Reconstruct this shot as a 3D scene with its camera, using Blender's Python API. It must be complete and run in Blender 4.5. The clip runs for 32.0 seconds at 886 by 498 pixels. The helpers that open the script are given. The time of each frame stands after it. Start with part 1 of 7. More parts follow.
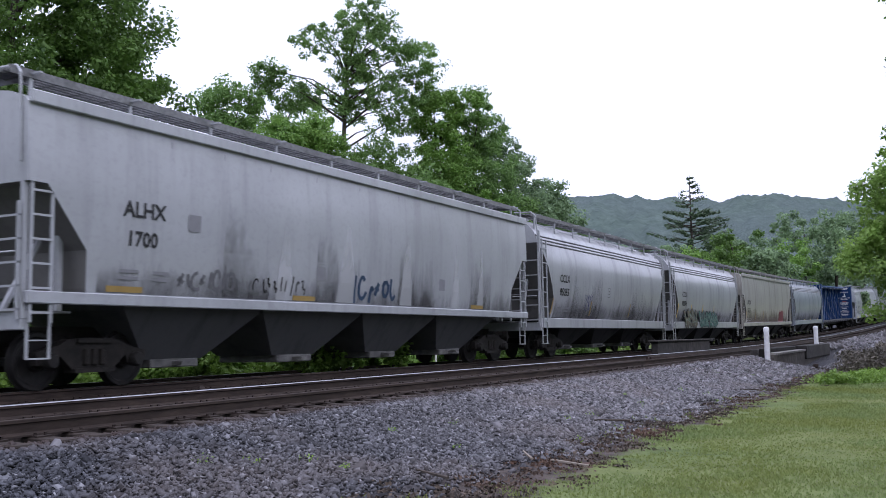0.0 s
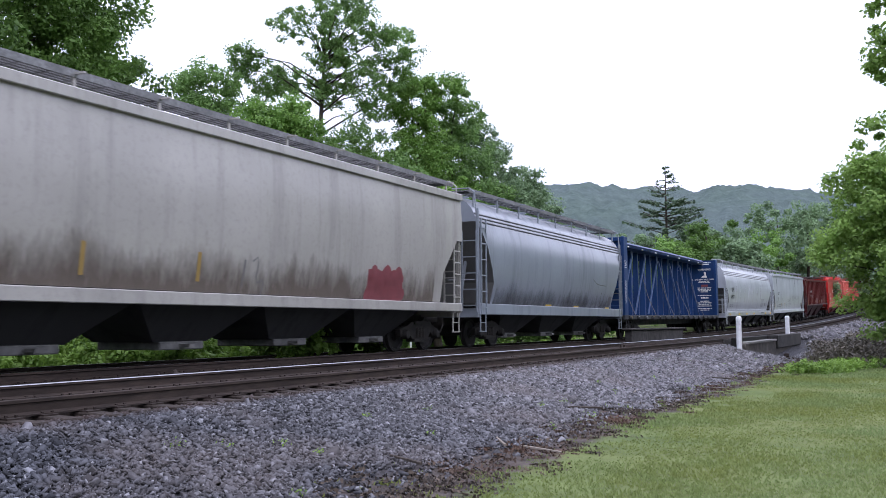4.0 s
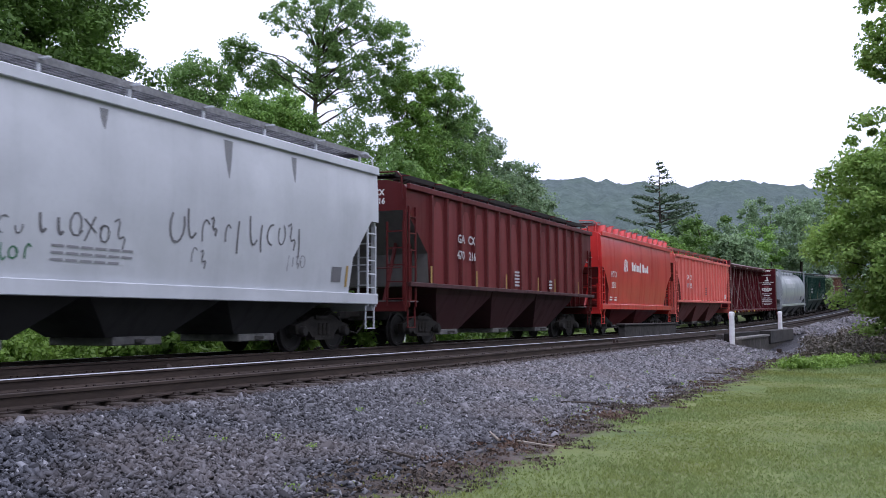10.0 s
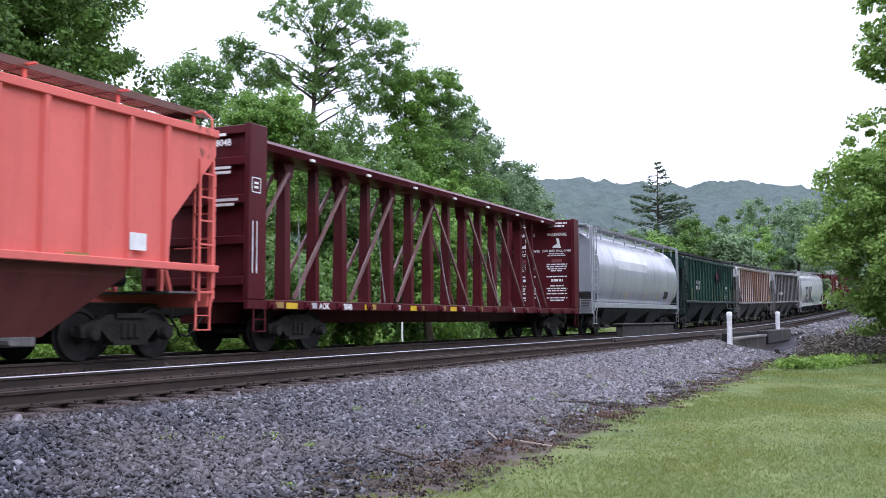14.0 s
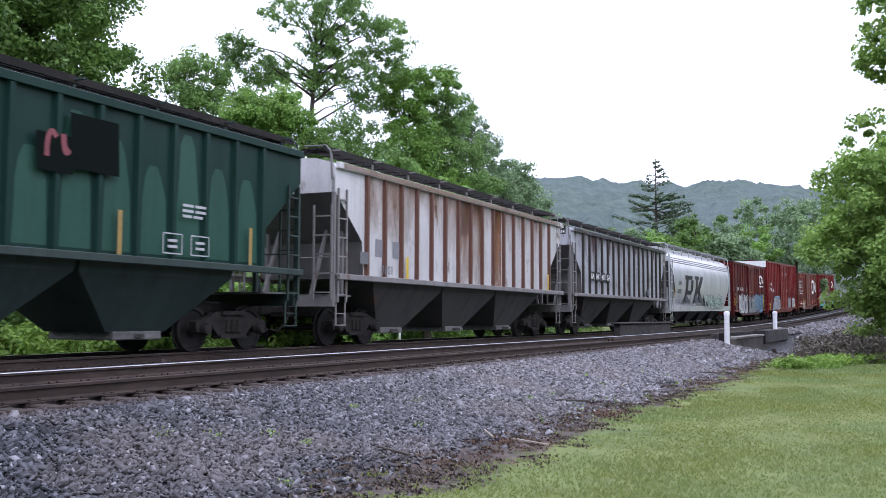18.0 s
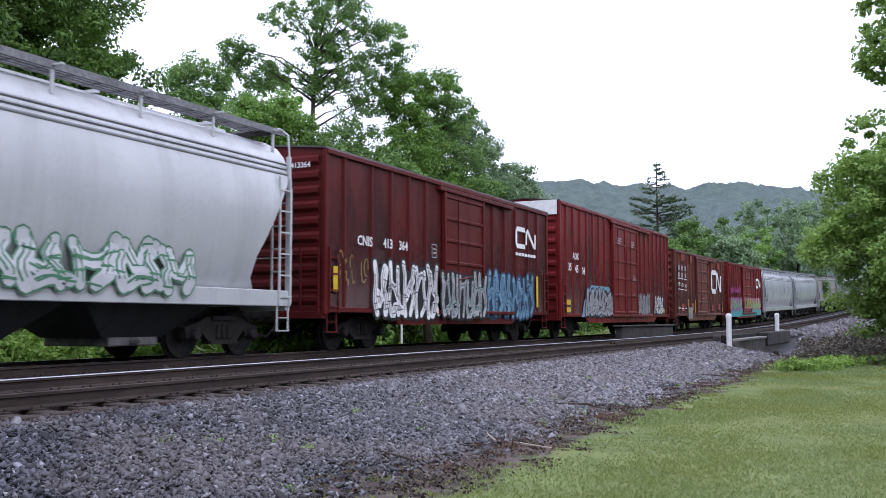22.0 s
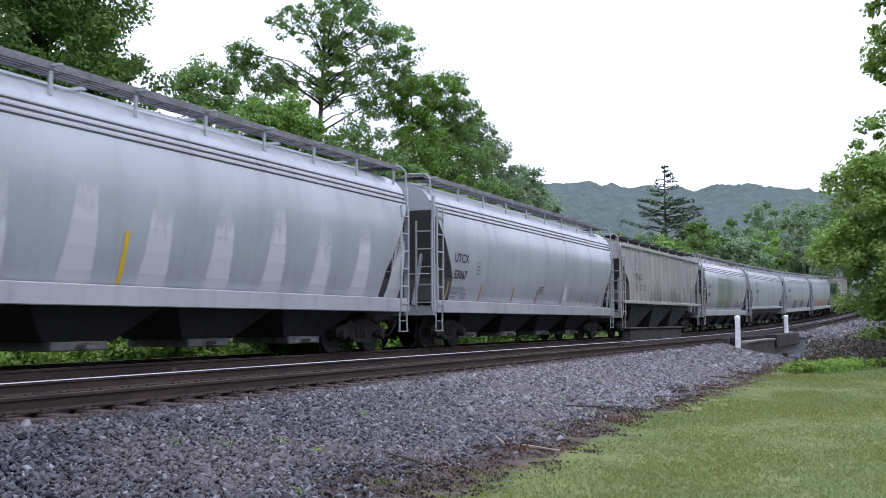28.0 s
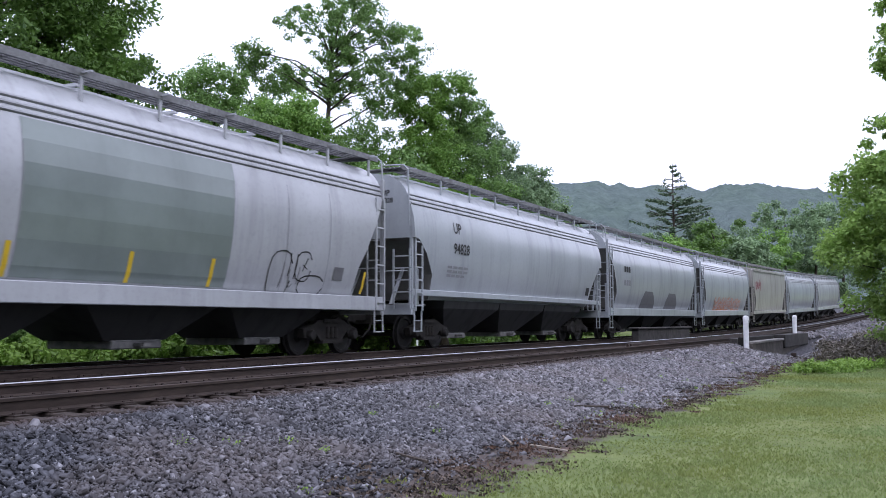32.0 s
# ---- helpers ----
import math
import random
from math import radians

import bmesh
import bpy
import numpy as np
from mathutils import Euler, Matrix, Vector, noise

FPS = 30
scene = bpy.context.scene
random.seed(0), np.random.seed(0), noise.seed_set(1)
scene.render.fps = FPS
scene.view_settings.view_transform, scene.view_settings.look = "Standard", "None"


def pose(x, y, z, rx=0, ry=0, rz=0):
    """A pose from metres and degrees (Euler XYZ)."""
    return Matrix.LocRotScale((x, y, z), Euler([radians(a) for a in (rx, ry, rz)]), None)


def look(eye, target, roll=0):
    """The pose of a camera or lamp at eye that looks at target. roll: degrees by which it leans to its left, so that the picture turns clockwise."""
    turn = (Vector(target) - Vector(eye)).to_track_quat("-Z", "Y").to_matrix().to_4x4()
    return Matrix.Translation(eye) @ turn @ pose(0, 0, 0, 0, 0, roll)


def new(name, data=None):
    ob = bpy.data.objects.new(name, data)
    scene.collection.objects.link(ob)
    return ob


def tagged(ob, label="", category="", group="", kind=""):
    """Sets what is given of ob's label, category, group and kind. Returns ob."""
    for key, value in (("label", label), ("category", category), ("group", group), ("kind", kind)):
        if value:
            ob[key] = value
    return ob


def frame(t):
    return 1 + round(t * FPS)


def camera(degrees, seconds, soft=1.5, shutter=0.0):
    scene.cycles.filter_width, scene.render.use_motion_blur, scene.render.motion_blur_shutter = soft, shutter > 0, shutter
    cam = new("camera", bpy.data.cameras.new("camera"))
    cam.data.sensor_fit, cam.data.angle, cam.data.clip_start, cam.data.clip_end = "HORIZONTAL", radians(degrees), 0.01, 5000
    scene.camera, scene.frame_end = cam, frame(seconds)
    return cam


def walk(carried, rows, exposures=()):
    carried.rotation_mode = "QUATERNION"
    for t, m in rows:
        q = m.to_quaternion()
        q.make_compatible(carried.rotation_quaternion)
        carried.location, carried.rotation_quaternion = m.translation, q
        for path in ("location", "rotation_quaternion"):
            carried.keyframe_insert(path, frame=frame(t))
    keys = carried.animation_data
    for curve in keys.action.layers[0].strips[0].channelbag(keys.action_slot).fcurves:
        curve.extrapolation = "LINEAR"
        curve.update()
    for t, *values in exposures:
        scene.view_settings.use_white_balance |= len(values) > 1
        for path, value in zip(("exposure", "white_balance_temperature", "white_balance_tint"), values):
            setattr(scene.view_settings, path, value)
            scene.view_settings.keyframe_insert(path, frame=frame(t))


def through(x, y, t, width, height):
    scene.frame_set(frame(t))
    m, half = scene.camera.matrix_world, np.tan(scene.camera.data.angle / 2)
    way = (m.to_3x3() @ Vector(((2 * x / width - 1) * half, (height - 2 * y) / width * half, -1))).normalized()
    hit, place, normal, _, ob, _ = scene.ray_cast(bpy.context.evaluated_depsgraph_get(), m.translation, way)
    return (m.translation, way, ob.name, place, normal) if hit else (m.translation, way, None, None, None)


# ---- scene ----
cam = camera(49.5, 32.0, soft=0.8, shutter=0.12)
EYE = Vector((0.0, 0.0, 0.715))


def aim(yaw, pitch, lean):
    """Camera pose at the tripod: yaw from +y towards +x, pitch up, lean about the view axis, in degrees."""
    a, b, c = radians(yaw), radians(pitch), radians(lean)
    ahead = Vector((math.sin(a), math.cos(a), 0)) * math.cos(b) + Vector((0, 0, math.sin(b)))
    side = Vector((math.cos(a), -math.sin(a), 0))
    top = side.cross(ahead)
    side, top = side * math.cos(c) + top * math.sin(c), top * math.cos(c) - side * math.sin(c)
    m = Matrix((side, top, -ahead)).transposed().to_4x4()
    m.translation = EYE
    return m


CAMERA_ROWS = [
    (0, 62.319, 5.343, -0.881), (0.5, 62.474, 5.205, -0.664), (1, 62.613, 5.072, -0.595), (1.5, 63.481, 4.763, -0.435),
    (2, 63.571, 4.680, -0.412), (2.5, 63.626, 4.633, -0.452), (3, 63.663, 4.596, -0.425), (3.5, 63.700, 4.552, -0.358),
    (5.5, 63.865, 4.416, -0.336), (6, 63.889, 4.377, -0.318), (6.5, 63.913, 4.349, -0.336), (7, 63.941, 4.315, -0.288),
    (7.5, 63.967, 4.276, -0.208), (8, 63.995, 4.255, -0.242), (8.5, 64.035, 4.243, -0.290), (9, 64.067, 4.225, -0.220),
    (9.5, 64.086, 4.210, -0.179), (10, 64.109, 4.205, -0.203), (10.5, 64.136, 4.214, -0.200), (11, 64.163, 4.212, -0.137),
    (11.5, 64.178, 4.194, -0.038), (12, 64.184, 4.183, 0.001), (12.5, 64.194, 4.179, -0.029), (13, 64.206, 4.178, -0.063),
    (13.5, 64.215, 4.176, -0.064), (14, 64.226, 4.161, -0.045), (14.5, 64.241, 4.130, -0.049), (16.5, 64.301, 4.077, 0.034),
    (17, 64.319, 4.053, 0.124), (17.5, 64.334, 4.047, 0.205), (18, 64.347, 4.046, 0.242), (18.5, 64.354, 4.030, 0.248),
    (19, 64.358, 4.010, 0.291), (19.5, 64.367, 4.017, 0.323), (20, 64.377, 4.043, 0.291), (20.5, 64.378, 4.065, 0.255),
    (21, 64.359, 4.092, 0.206), (21.5, 64.319, 4.162, 0.083), (22, 64.265, 4.281, -0.094), (22.5, 64.207, 4.391, -0.241),
    (23, 64.152, 4.445, -0.287), (23.5, 64.111, 4.463, -0.257), (24, 64.093, 4.475, -0.245), (24.5, 64.084, 4.486, -0.318),
    (25, 64.070, 4.484, -0.383), (25.5, 64.056, 4.465, -0.341), (27.5, 63.824, 4.423, -0.151), (28, 63.796, 4.428, -0.190),
    (28.5, 63.746, 4.417, -0.212), (29, 63.692, 4.413, -0.257), (29.5, 63.637, 4.414, -0.312), (30, 63.583, 4.415, -0.343),
    (30.5, 63.529, 4.421, -0.331), (31, 63.466, 4.428, -0.277), (31.5, 63.401, 4.429, -0.193), (32, 63.341, 4.423, -0.142)]
walk(cam, [(t, aim(a, b, c)) for t, a, b, c in CAMERA_ROWS], exposures=[(0, -0.22), (1, -0.12), (2, 0.0), (3.5, 0.03), (5.5, 0.3), (6, 0.33), (7, 0.33), (7.5, 0.1), (8, -0.04), (9, -0.12), (10, -0.12),
    (10.5, 0.1), (11, 0.3), (12, 0.34), (14, 0.35), (17, 0.33), (18, 0.35), (19, 0.27), (20, 0.25), (21, 0.06), (22, 0.12), (23, 0.27), (24, 0.38), (25, 0.45), (27.5, 0.1), (28, 0.08), (29, 0.1), (30, 0.06), (31, 0.1), (32, 0.05)])

# ---- light: a bright overcast sky with a weak wide sun ----
world = bpy.data.worlds.new("overcast")
scene.world = world
world.use_nodes = True
wn = world.node_tree
wn.nodes.clear()
w_out, w_bg = wn.nodes.new("ShaderNodeOutputWorld"), wn.nodes.new("ShaderNodeBackground")
w_sky, w_mix = wn.nodes.new("ShaderNodeTexSky"), wn.nodes.new("ShaderNodeMixRGB")
w_sky.sky_type, w_sky.sun_disc = "NISHITA", False
w_sky.sun_elevation, w_sky.sun_rotation = radians(52), radians(215)
w_mix.inputs[0].default_value = 0.93
w_mix.inputs[2].default_value = (10.65, 11.1, 14.5, 1)
# an overcast sky is brighter overhead than along the horizon
w_co, w_xyz = wn.nodes.new("ShaderNodeTexCoord"), wn.nodes.new("ShaderNodeSeparateXYZ")
w_up, w_lum = wn.nodes.new("ShaderNodeMath"), wn.nodes.new("ShaderNodeMath")
w_up.operation, w_lum.operation = "MAXIMUM", "MULTIPLY_ADD"
w_up.inputs[1].default_value, w_lum.inputs[1].default_value, w_lum.inputs[2].default_value = 0.0, 0.083, 0.112
wn.links.new(w_co.outputs["Generated"], w_xyz.inputs[0])
wn.links.new(w_xyz.outputs[2], w_up.inputs[0])
wn.links.new(w_up.outputs[0], w_lum.inputs[0])
wn.links.new(w_lum.outputs[0], w_bg.inputs[1])
wn.links.new(w_sky.outputs[0], w_mix.inputs[1])
wn.links.new(w_mix.outputs[0], w_bg.inputs[0])
wn.links.new(w_bg.outputs[0], w_out.inputs[0])
sun_data = bpy.data.lights.new("sun", "SUN")
sun_data.energy, sun_data.angle, sun_data.color = 0.6, radians(25), (1, 0.96, 0.9)
sun = new("sun", sun_data)
sun.matrix_world = look((-20, -30, 50), (5, 8, 0))

# ---- mesh helpers ----


class Geo:
    """Vertices and faces of one mesh, gathered piece by piece."""

    def __init__(self):
        self.v, self.f = [], []

    def add(self, verts, faces):
        n = len(self.v)
        self.v += [tuple(p) for p in verts]
        self.f += [tuple(i + n for i in f) for f in faces]
        return self

    def box(self, x0, x1, y0, y1, z0, z1):
        return self.add([(x, y, z) for x in (x0, x1) for y in (y0, y1) for z in (z0, z1)],
                        [(0, 1, 3, 2), (4, 6, 7, 5), (0, 4, 5, 1), (2, 3, 7, 6), (0, 2, 6, 4), (1, 5, 7, 3)])

    def chamfer(self, x0, x1, y0, y1, z0, z1, c=0.012):
        """A box with all edges cut."""
        v, idx = [], {}
        for i, x in enumerate((x0, x1)):
            for j, y in enumerate((y0, y1)):
                for k, z in enumerate((z0, z1)):
                    sx, sy, sz = (1 if i == 0 else -1), (1 if j == 0 else -1), (1 if k == 0 else -1)
                    for a in range(3):
                        idx[i, j, k, a] = len(v)
                        v.append((x if a == 0 else x + c * sx, y if a == 1 else y + c * sy, z if a == 2 else z + c * sz))
        f = []
        for i in (0, 1):
            f.append([idx[i, a, b, 0] for a, b in ((0, 0), (0, 1), (1, 1), (1, 0))])
            f.append([idx[a, i, b, 1] for a, b in ((0, 0), (1, 0), (1, 1), (0, 1))])
            f.append([idx[a, b, i, 2] for a, b in ((0, 0), (0, 1), (1, 1), (1, 0))])
            for j in (0, 1):
                f.append([idx[i, j, 0, 0], idx[i, j, 1, 0], idx[i, j, 1, 1], idx[i, j, 0, 1]])
                f.append([idx[i, 0, j, 0], idx[i, 1, j, 0], idx[i, 1, j, 2], idx[i, 0, j, 2]])
                f.append([idx[0, i, j, 1], idx[1, i, j, 1], idx[1, i, j, 2], idx[0, i, j, 2]])
                for k in (0, 1):
                    f.append([idx[i, j, k, 0], idx[i, j, k, 1], idx[i, j, k, 2]])
        return self.add(v, f)

    def prism(self, poly, y0, y1):
        """A polygon in x, z drawn out from y0 to y1."""
        n = len(poly)
        v = [(x, y0, z) for x, z in poly] + [(x, y1, z) for x, z in poly]
        f = [tuple(range(n)), tuple(range(2 * n - 1, n - 1, -1))]
        f += [(i, (i + 1) % n, n + (i + 1) % n, n + i) for i in range(n)]
        return self.add(v, f)

    def loft(self, rings, close=True):
        """Skin over rings of equal point count."""
        n = len(rings[0])
        v = [p for r in rings for p in r]
        f = []
        for k in range(len(rings) - 1):
            for i in range(n):
                a, b = k * n + i, k * n + (i + 1) % n
                f.append((a, b, b + n, a + n))
        if close:
            f += [tuple(range(n))[::-1], tuple(range(len(v) - n, len(v)))]
        return self.add(v, f)

    def tube(self, pts, r, n=6, r2=None):
        """A round bar through points, tapering to r2."""
        pts = [Vector(p) for p in pts]
        rings = []
        for k, p in enumerate(pts):
            d = (pts[min(k + 1, len(pts) - 1)] - pts[max(k - 1, 0)]).normalized()
            a = d.orthogonal().normalized() if abs(d.z) > 0.9 else d.cross(Vector((0, 0, 1))).normalized()
            b = d.cross(a)
            rr = r if r2 is None else r + (r2 - r) * k / max(1, len(pts) - 1)
            rings.append([p + (a * math.cos(2 * math.pi * i / n) + b * math.sin(2 * math.pi * i / n)) * rr for i in range(n)])
        return self.loft(rings)

    def disc(self, x, z, prof, n=20):
        """A turned body about the line y at x, z; prof: pairs of y and radius."""
        rings = [[(x + r * math.cos(2 * math.pi * i / n), y, z + r * math.sin(2 * math.pi * i / n)) for i in range(n)] for y, r in prof]
        return self.loft(rings)

    def mesh(self, name, smooth=None):
        me = bpy.data.meshes.new(name)
        me.from_pydata(self.v, [], self.f)
        bm = bmesh.new()
        bm.from_mesh(me)
        bmesh.ops.recalc_face_normals(bm, faces=bm.faces)
        bm.to_mesh(me)
        bm.free()
        if smooth:
            me.polygons.foreach_set("use_smooth", [True] * len(me.polygons))
            me.set_sharp_from_angle(angle=radians(smooth))
        me.materials.append(None)
        return me


def part(name, geo, material, parent=None, label="", smooth=None, at=None):
    """Links a mesh (or gathered geometry) as one object under a thing or part."""
    me = geo.mesh(name, smooth) if isinstance(geo, Geo) else geo
    ob = new(name, me)
    if not me.materials:
        me.materials.append(None)
    ob.material_slots[0].link = "OBJECT"
    ob.material_slots[0].material = material
    if parent is not None:
        ob.parent = parent
    if at is not None:
        ob.matrix_basis = at
    if label:
        ob["label"] = label
    return ob


def cloud_mesh(name, verts, faces, smooth=False):
    """A mesh from arrays of points (n, 3) and of faces (m, 3 or 4)."""
    me = bpy.data.meshes.new(name)
    n, k = faces.shape
    me.vertices.add(len(verts))
    me.vertices.foreach_set("co", np.ascontiguousarray(verts, dtype=np.float32).ravel())
    me.loops.add(n * k)
    me.loops.foreach_set("vertex_index", np.ascontiguousarray(faces, dtype=np.int32).ravel())
    me.polygons.add(n)
    me.polygons.foreach_set("loop_start", np.arange(0, n * k, k, dtype=np.int32))
    me.polygons.foreach_set("loop_total", np.full(n, k, dtype=np.int32))
    if smooth:
        me.polygons.foreach_set("use_smooth", np.ones(n, dtype=bool))
    me.update(calc_edges=True)
    me.materials.append(None)
    return me


# ---- materials ----


def shader(name):
    m = bpy.data.materials.new(name)
    m.use_nodes = True
    nt = m.node_tree
    nt.nodes.clear()
    out, bsdf = nt.nodes.new("ShaderNodeOutputMaterial"), nt.nodes.new("ShaderNodeBsdfPrincipled")
    nt.links.new(bsdf.outputs[0], out.inputs[0])
    return m, nt, bsdf, out


def node(nt, kind, links=(), **values):
    n = nt.nodes.new(kind)
    for k, v in values.items():
        n.inputs[k.replace("_", " ")].default_value = v
    for socket, source in links:
        nt.links.new(source, n.inputs[socket])
    return n


def noise_of(nt, vec, scale, detail=4, rough=0.55, squash=None):
    if squash:
        vec = node(nt, "ShaderNodeMapping", [("Vector", vec)], Scale=squash).outputs[0]
    return node(nt, "ShaderNodeTexNoise", [("Vector", vec)], Scale=scale, Detail=detail, Roughness=rough).outputs[0]


def ramp(nt, fac, lo, hi):
    n = node(nt, "ShaderNodeMapRange", [("Value", fac)])
    n.inputs["From Min"].default_value, n.inputs["From Max"].default_value = lo, hi
    return n.outputs[0]


def mixed(nt, fac, a, b, blend="MIX"):
    n = nt.nodes.new("ShaderNodeMixRGB")
    n.blend_type = blend
    for i, s in ((0, fac), (1, a), (2, b)):
        if isinstance(s, bpy.types.NodeSocket):
            nt.links.new(s, n.inputs[i])
        else:
            n.inputs[i].default_value = s if i == 0 else (*s, 1)
    return n.outputs[0]


def times(nt, a, b):
    n = nt.nodes.new("ShaderNodeMath")
    n.operation = "MULTIPLY"
    for i, s in ((0, a), (1, b)):
        if isinstance(s, bpy.types.NodeSocket):
            nt.links.new(s, n.inputs[i])
        else:
            n.inputs[i].default_value = s
    return n.outputs[0]


def bumped(nt, bsdf, height, strength, distance=0.01):
    b = node(nt, "ShaderNodeBump", [("Height", height)], Strength=strength, Distance=distance)
    nt.links.new(b.outputs[0], bsdf.inputs["Normal"])


def paint(name, colour, dirt=0.35, rust=0.0, fade=0.2, rough=0.42, dirt_colour=None, spec=0.5, coat=0.55):
    """Weathered paint on steel: faded patches, rain streaks down the sides, rust breaking through."""
    m, nt, bsdf, out = shader(name)
    vec = node(nt, "ShaderNodeTexCoord").outputs["Object"]
    pale = tuple(min(1, c * 1.06 + 0.01) for c in colour)
    dull = tuple(c * 0.9 for c in colour)
    dc = dirt_colour or tuple(c * 0.32 + 0.012 for c in colour)
    col = mixed(nt, ramp(nt, noise_of(nt, vec, 0.7, 5), 0.5 - fade, 0.5 + fade), dull, pale)
    panel = ramp(nt, noise_of(nt, vec, 0.55, 2, 0.4, (1.0, 0.2, 0.06)), 0.35, 0.68)
    col = mixed(nt, times(nt, panel, 0.35), col, tuple(c * 0.7 for c in colour))
    streak = ramp(nt, noise_of(nt, vec, 2.6, 6, 0.62, (1.0, 0.6, 0.09)), 0.5, 0.8)
    col = mixed(nt, times(nt, streak, dirt), col, dc)
    speck = ramp(nt, noise_of(nt, vec, 9, 6, 0.7), 0.5, 0.8)
    col = mixed(nt, times(nt, speck, dirt * 0.7), col, dc)
    if rust:
        patch = ramp(nt, noise_of(nt, vec, 1.5, 8, 0.68, (1.0, 1.0, 0.42)), 0.66 - 0.24 * rust, 0.72 - 0.18 * rust)
        tone = mixed(nt, noise_of(nt, vec, 14, 4), (0.05, 0.024, 0.016), (0.19, 0.095, 0.05))
        col = mixed(nt, patch, col, tone)
    nt.links.new(col, bsdf.inputs["Base Color"])
    gloss = node(nt, "ShaderNodeMapRange", [("Value", streak)])
    gloss.inputs["To Min"].default_value, gloss.inputs["To Max"].default_value = rough - 0.06, rough + 0.25
    nt.links.new(gloss.outputs[0], bsdf.inputs["Roughness"])
    bsdf.inputs["Specular IOR Level"].default_value = spec
    bsdf.inputs["Coat Weight"].default_value, bsdf.inputs["Coat Roughness"].default_value = coat, 0.16
    bumped(nt, bsdf, noise_of(nt, vec, 1.1, 3), 0.1, 0.03)
    return m


def grainy(name, dark, light, scale=8, rough=0.85, bump=0.3, metal=0.0, squash=None, spec=0.3, dist=0.01, coords="Object"):
    """A rough two-tone surface with grain at two scales."""
    m, nt, bsdf, out = shader(name)
    vec = node(nt, "ShaderNodeTexCoord").outputs[coords]
    a, b = noise_of(nt, vec, scale, 7, 0.65, squash), noise_of(nt, vec, scale * 0.13, 3, 0.5, squash)
    col = mixed(nt, ramp(nt, a, 0.3, 0.7), dark, light)
    col = mixed(nt, times(nt, ramp(nt, b, 0.4, 0.65), 0.5), col, tuple(c * 0.6 for c in dark))
    nt.links.new(col, bsdf.inputs["Base Color"])
    bsdf.inputs["Roughness"].default_value, bsdf.inputs["Metallic"].default_value = rough, metal
    bsdf.inputs["Specular IOR Level"].default_value = spec
    bumped(nt, bsdf, a, bump, dist)
    return m


def piecewise(name, dark, light, rough=0.8, scale=12.0, tint=None, spec=0.3):
    """Loose pieces, each with its own tone."""
    m, nt, bsdf, out = shader(name)
    isle = node(nt, "ShaderNodeNewGeometry").outputs["Random Per Island"]
    vec = node(nt, "ShaderNodeTexCoord").outputs["Object"]
    col = mixed(nt, isle, dark, light)
    col = mixed(nt, times(nt, ramp(nt, noise_of(nt, vec, scale, 4), 0.35, 0.7), 0.5), col, tuple(c * 0.55 for c in dark))
    if tint:
        col = mixed(nt, times(nt, ramp(nt, noise_of(nt, vec, 0.35, 4), 0.5, 0.7), 0.55), col, tint)
    nt.links.new(col, bsdf.inputs["Base Color"])
    bsdf.inputs["Roughness"].default_value = rough
    bsdf.inputs["Specular IOR Level"].default_value = spec
    return m


def foliage(name, dark, light, through=0.35, clump=0.35):
    m, nt, bsdf, out = shader(name)
    isle = node(nt, "ShaderNodeNewGeometry").outputs["Random Per Island"]
    vec = node(nt, "ShaderNodeTexCoord").outputs["Object"]
    col = mixed(nt, isle, dark, light)
    col = mixed(nt, times(nt, ramp(nt, noise_of(nt, vec, clump, 3), 0.4, 0.65), 0.6), col, tuple(min(1, c * 1.35) for c in light))
    nt.links.new(col, bsdf.inputs["Base Color"])
    bsdf.inputs["Roughness"].default_value = 0.55
    bsdf.inputs["Specular IOR Level"].default_value = 0.35
    tr = node(nt, "ShaderNodeBsdfTranslucent", [("Color", col)])
    mx = node(nt, "ShaderNodeMixShader", [(1, bsdf.outputs[0]), (2, tr.outputs[0])])
    mx.inputs[0].default_value = through
    nt.links.new(mx.outputs[0], out.inputs[0])
    return m


def plain(name, colour, rough=0.6, metal=0.0, spec=0.4):
    m, nt, bsdf, out = shader(name)
    vec = node(nt, "ShaderNodeTexCoord").outputs["Object"]
    col = mixed(nt, times(nt, ramp(nt, noise_of(nt, vec, 5, 5), 0.45, 0.75), 0.4), colour, tuple(c * 0.55 for c in colour))
    nt.links.new(col, bsdf.inputs["Base Color"])
    bsdf.inputs["Roughness"].default_value, bsdf.inputs["Metallic"].default_value = rough, metal
    bsdf.inputs["Specular IOR Level"].default_value = spec
    return m


M_IRON = grainy("grimy_iron", (0.008, 0.007, 0.0065), (0.03, 0.026, 0.023), 9, 0.75, 0.2, 0.2)
M_WHEEL = grainy("wheel_steel", (0.012, 0.011, 0.011), (0.032, 0.029, 0.028), 7, 0.6, 0.1, 0.3)
M_TREAD = grainy("bright_tread", (0.25, 0.25, 0.25), (0.45, 0.45, 0.46), 7, 0.3, 0.05, 1.0)
M_RAIL = grainy("rusty_rail", (0.03, 0.022, 0.019), (0.075, 0.054, 0.044), 14, 0.8, 0.25, 0.2, (0.2, 1, 1))
M_SHINE = grainy("polished_rail_head", (0.5, 0.5, 0.52), (0.66, 0.66, 0.68), 6, 0.36, 0.03, 1.0, (0.05, 1, 1))
M_TIE = grainy("creosoted_timber", (0.02, 0.016, 0.014), (0.07, 0.052, 0.042), 6, 0.9, 0.5, 0.0, (0.3, 4, 4))


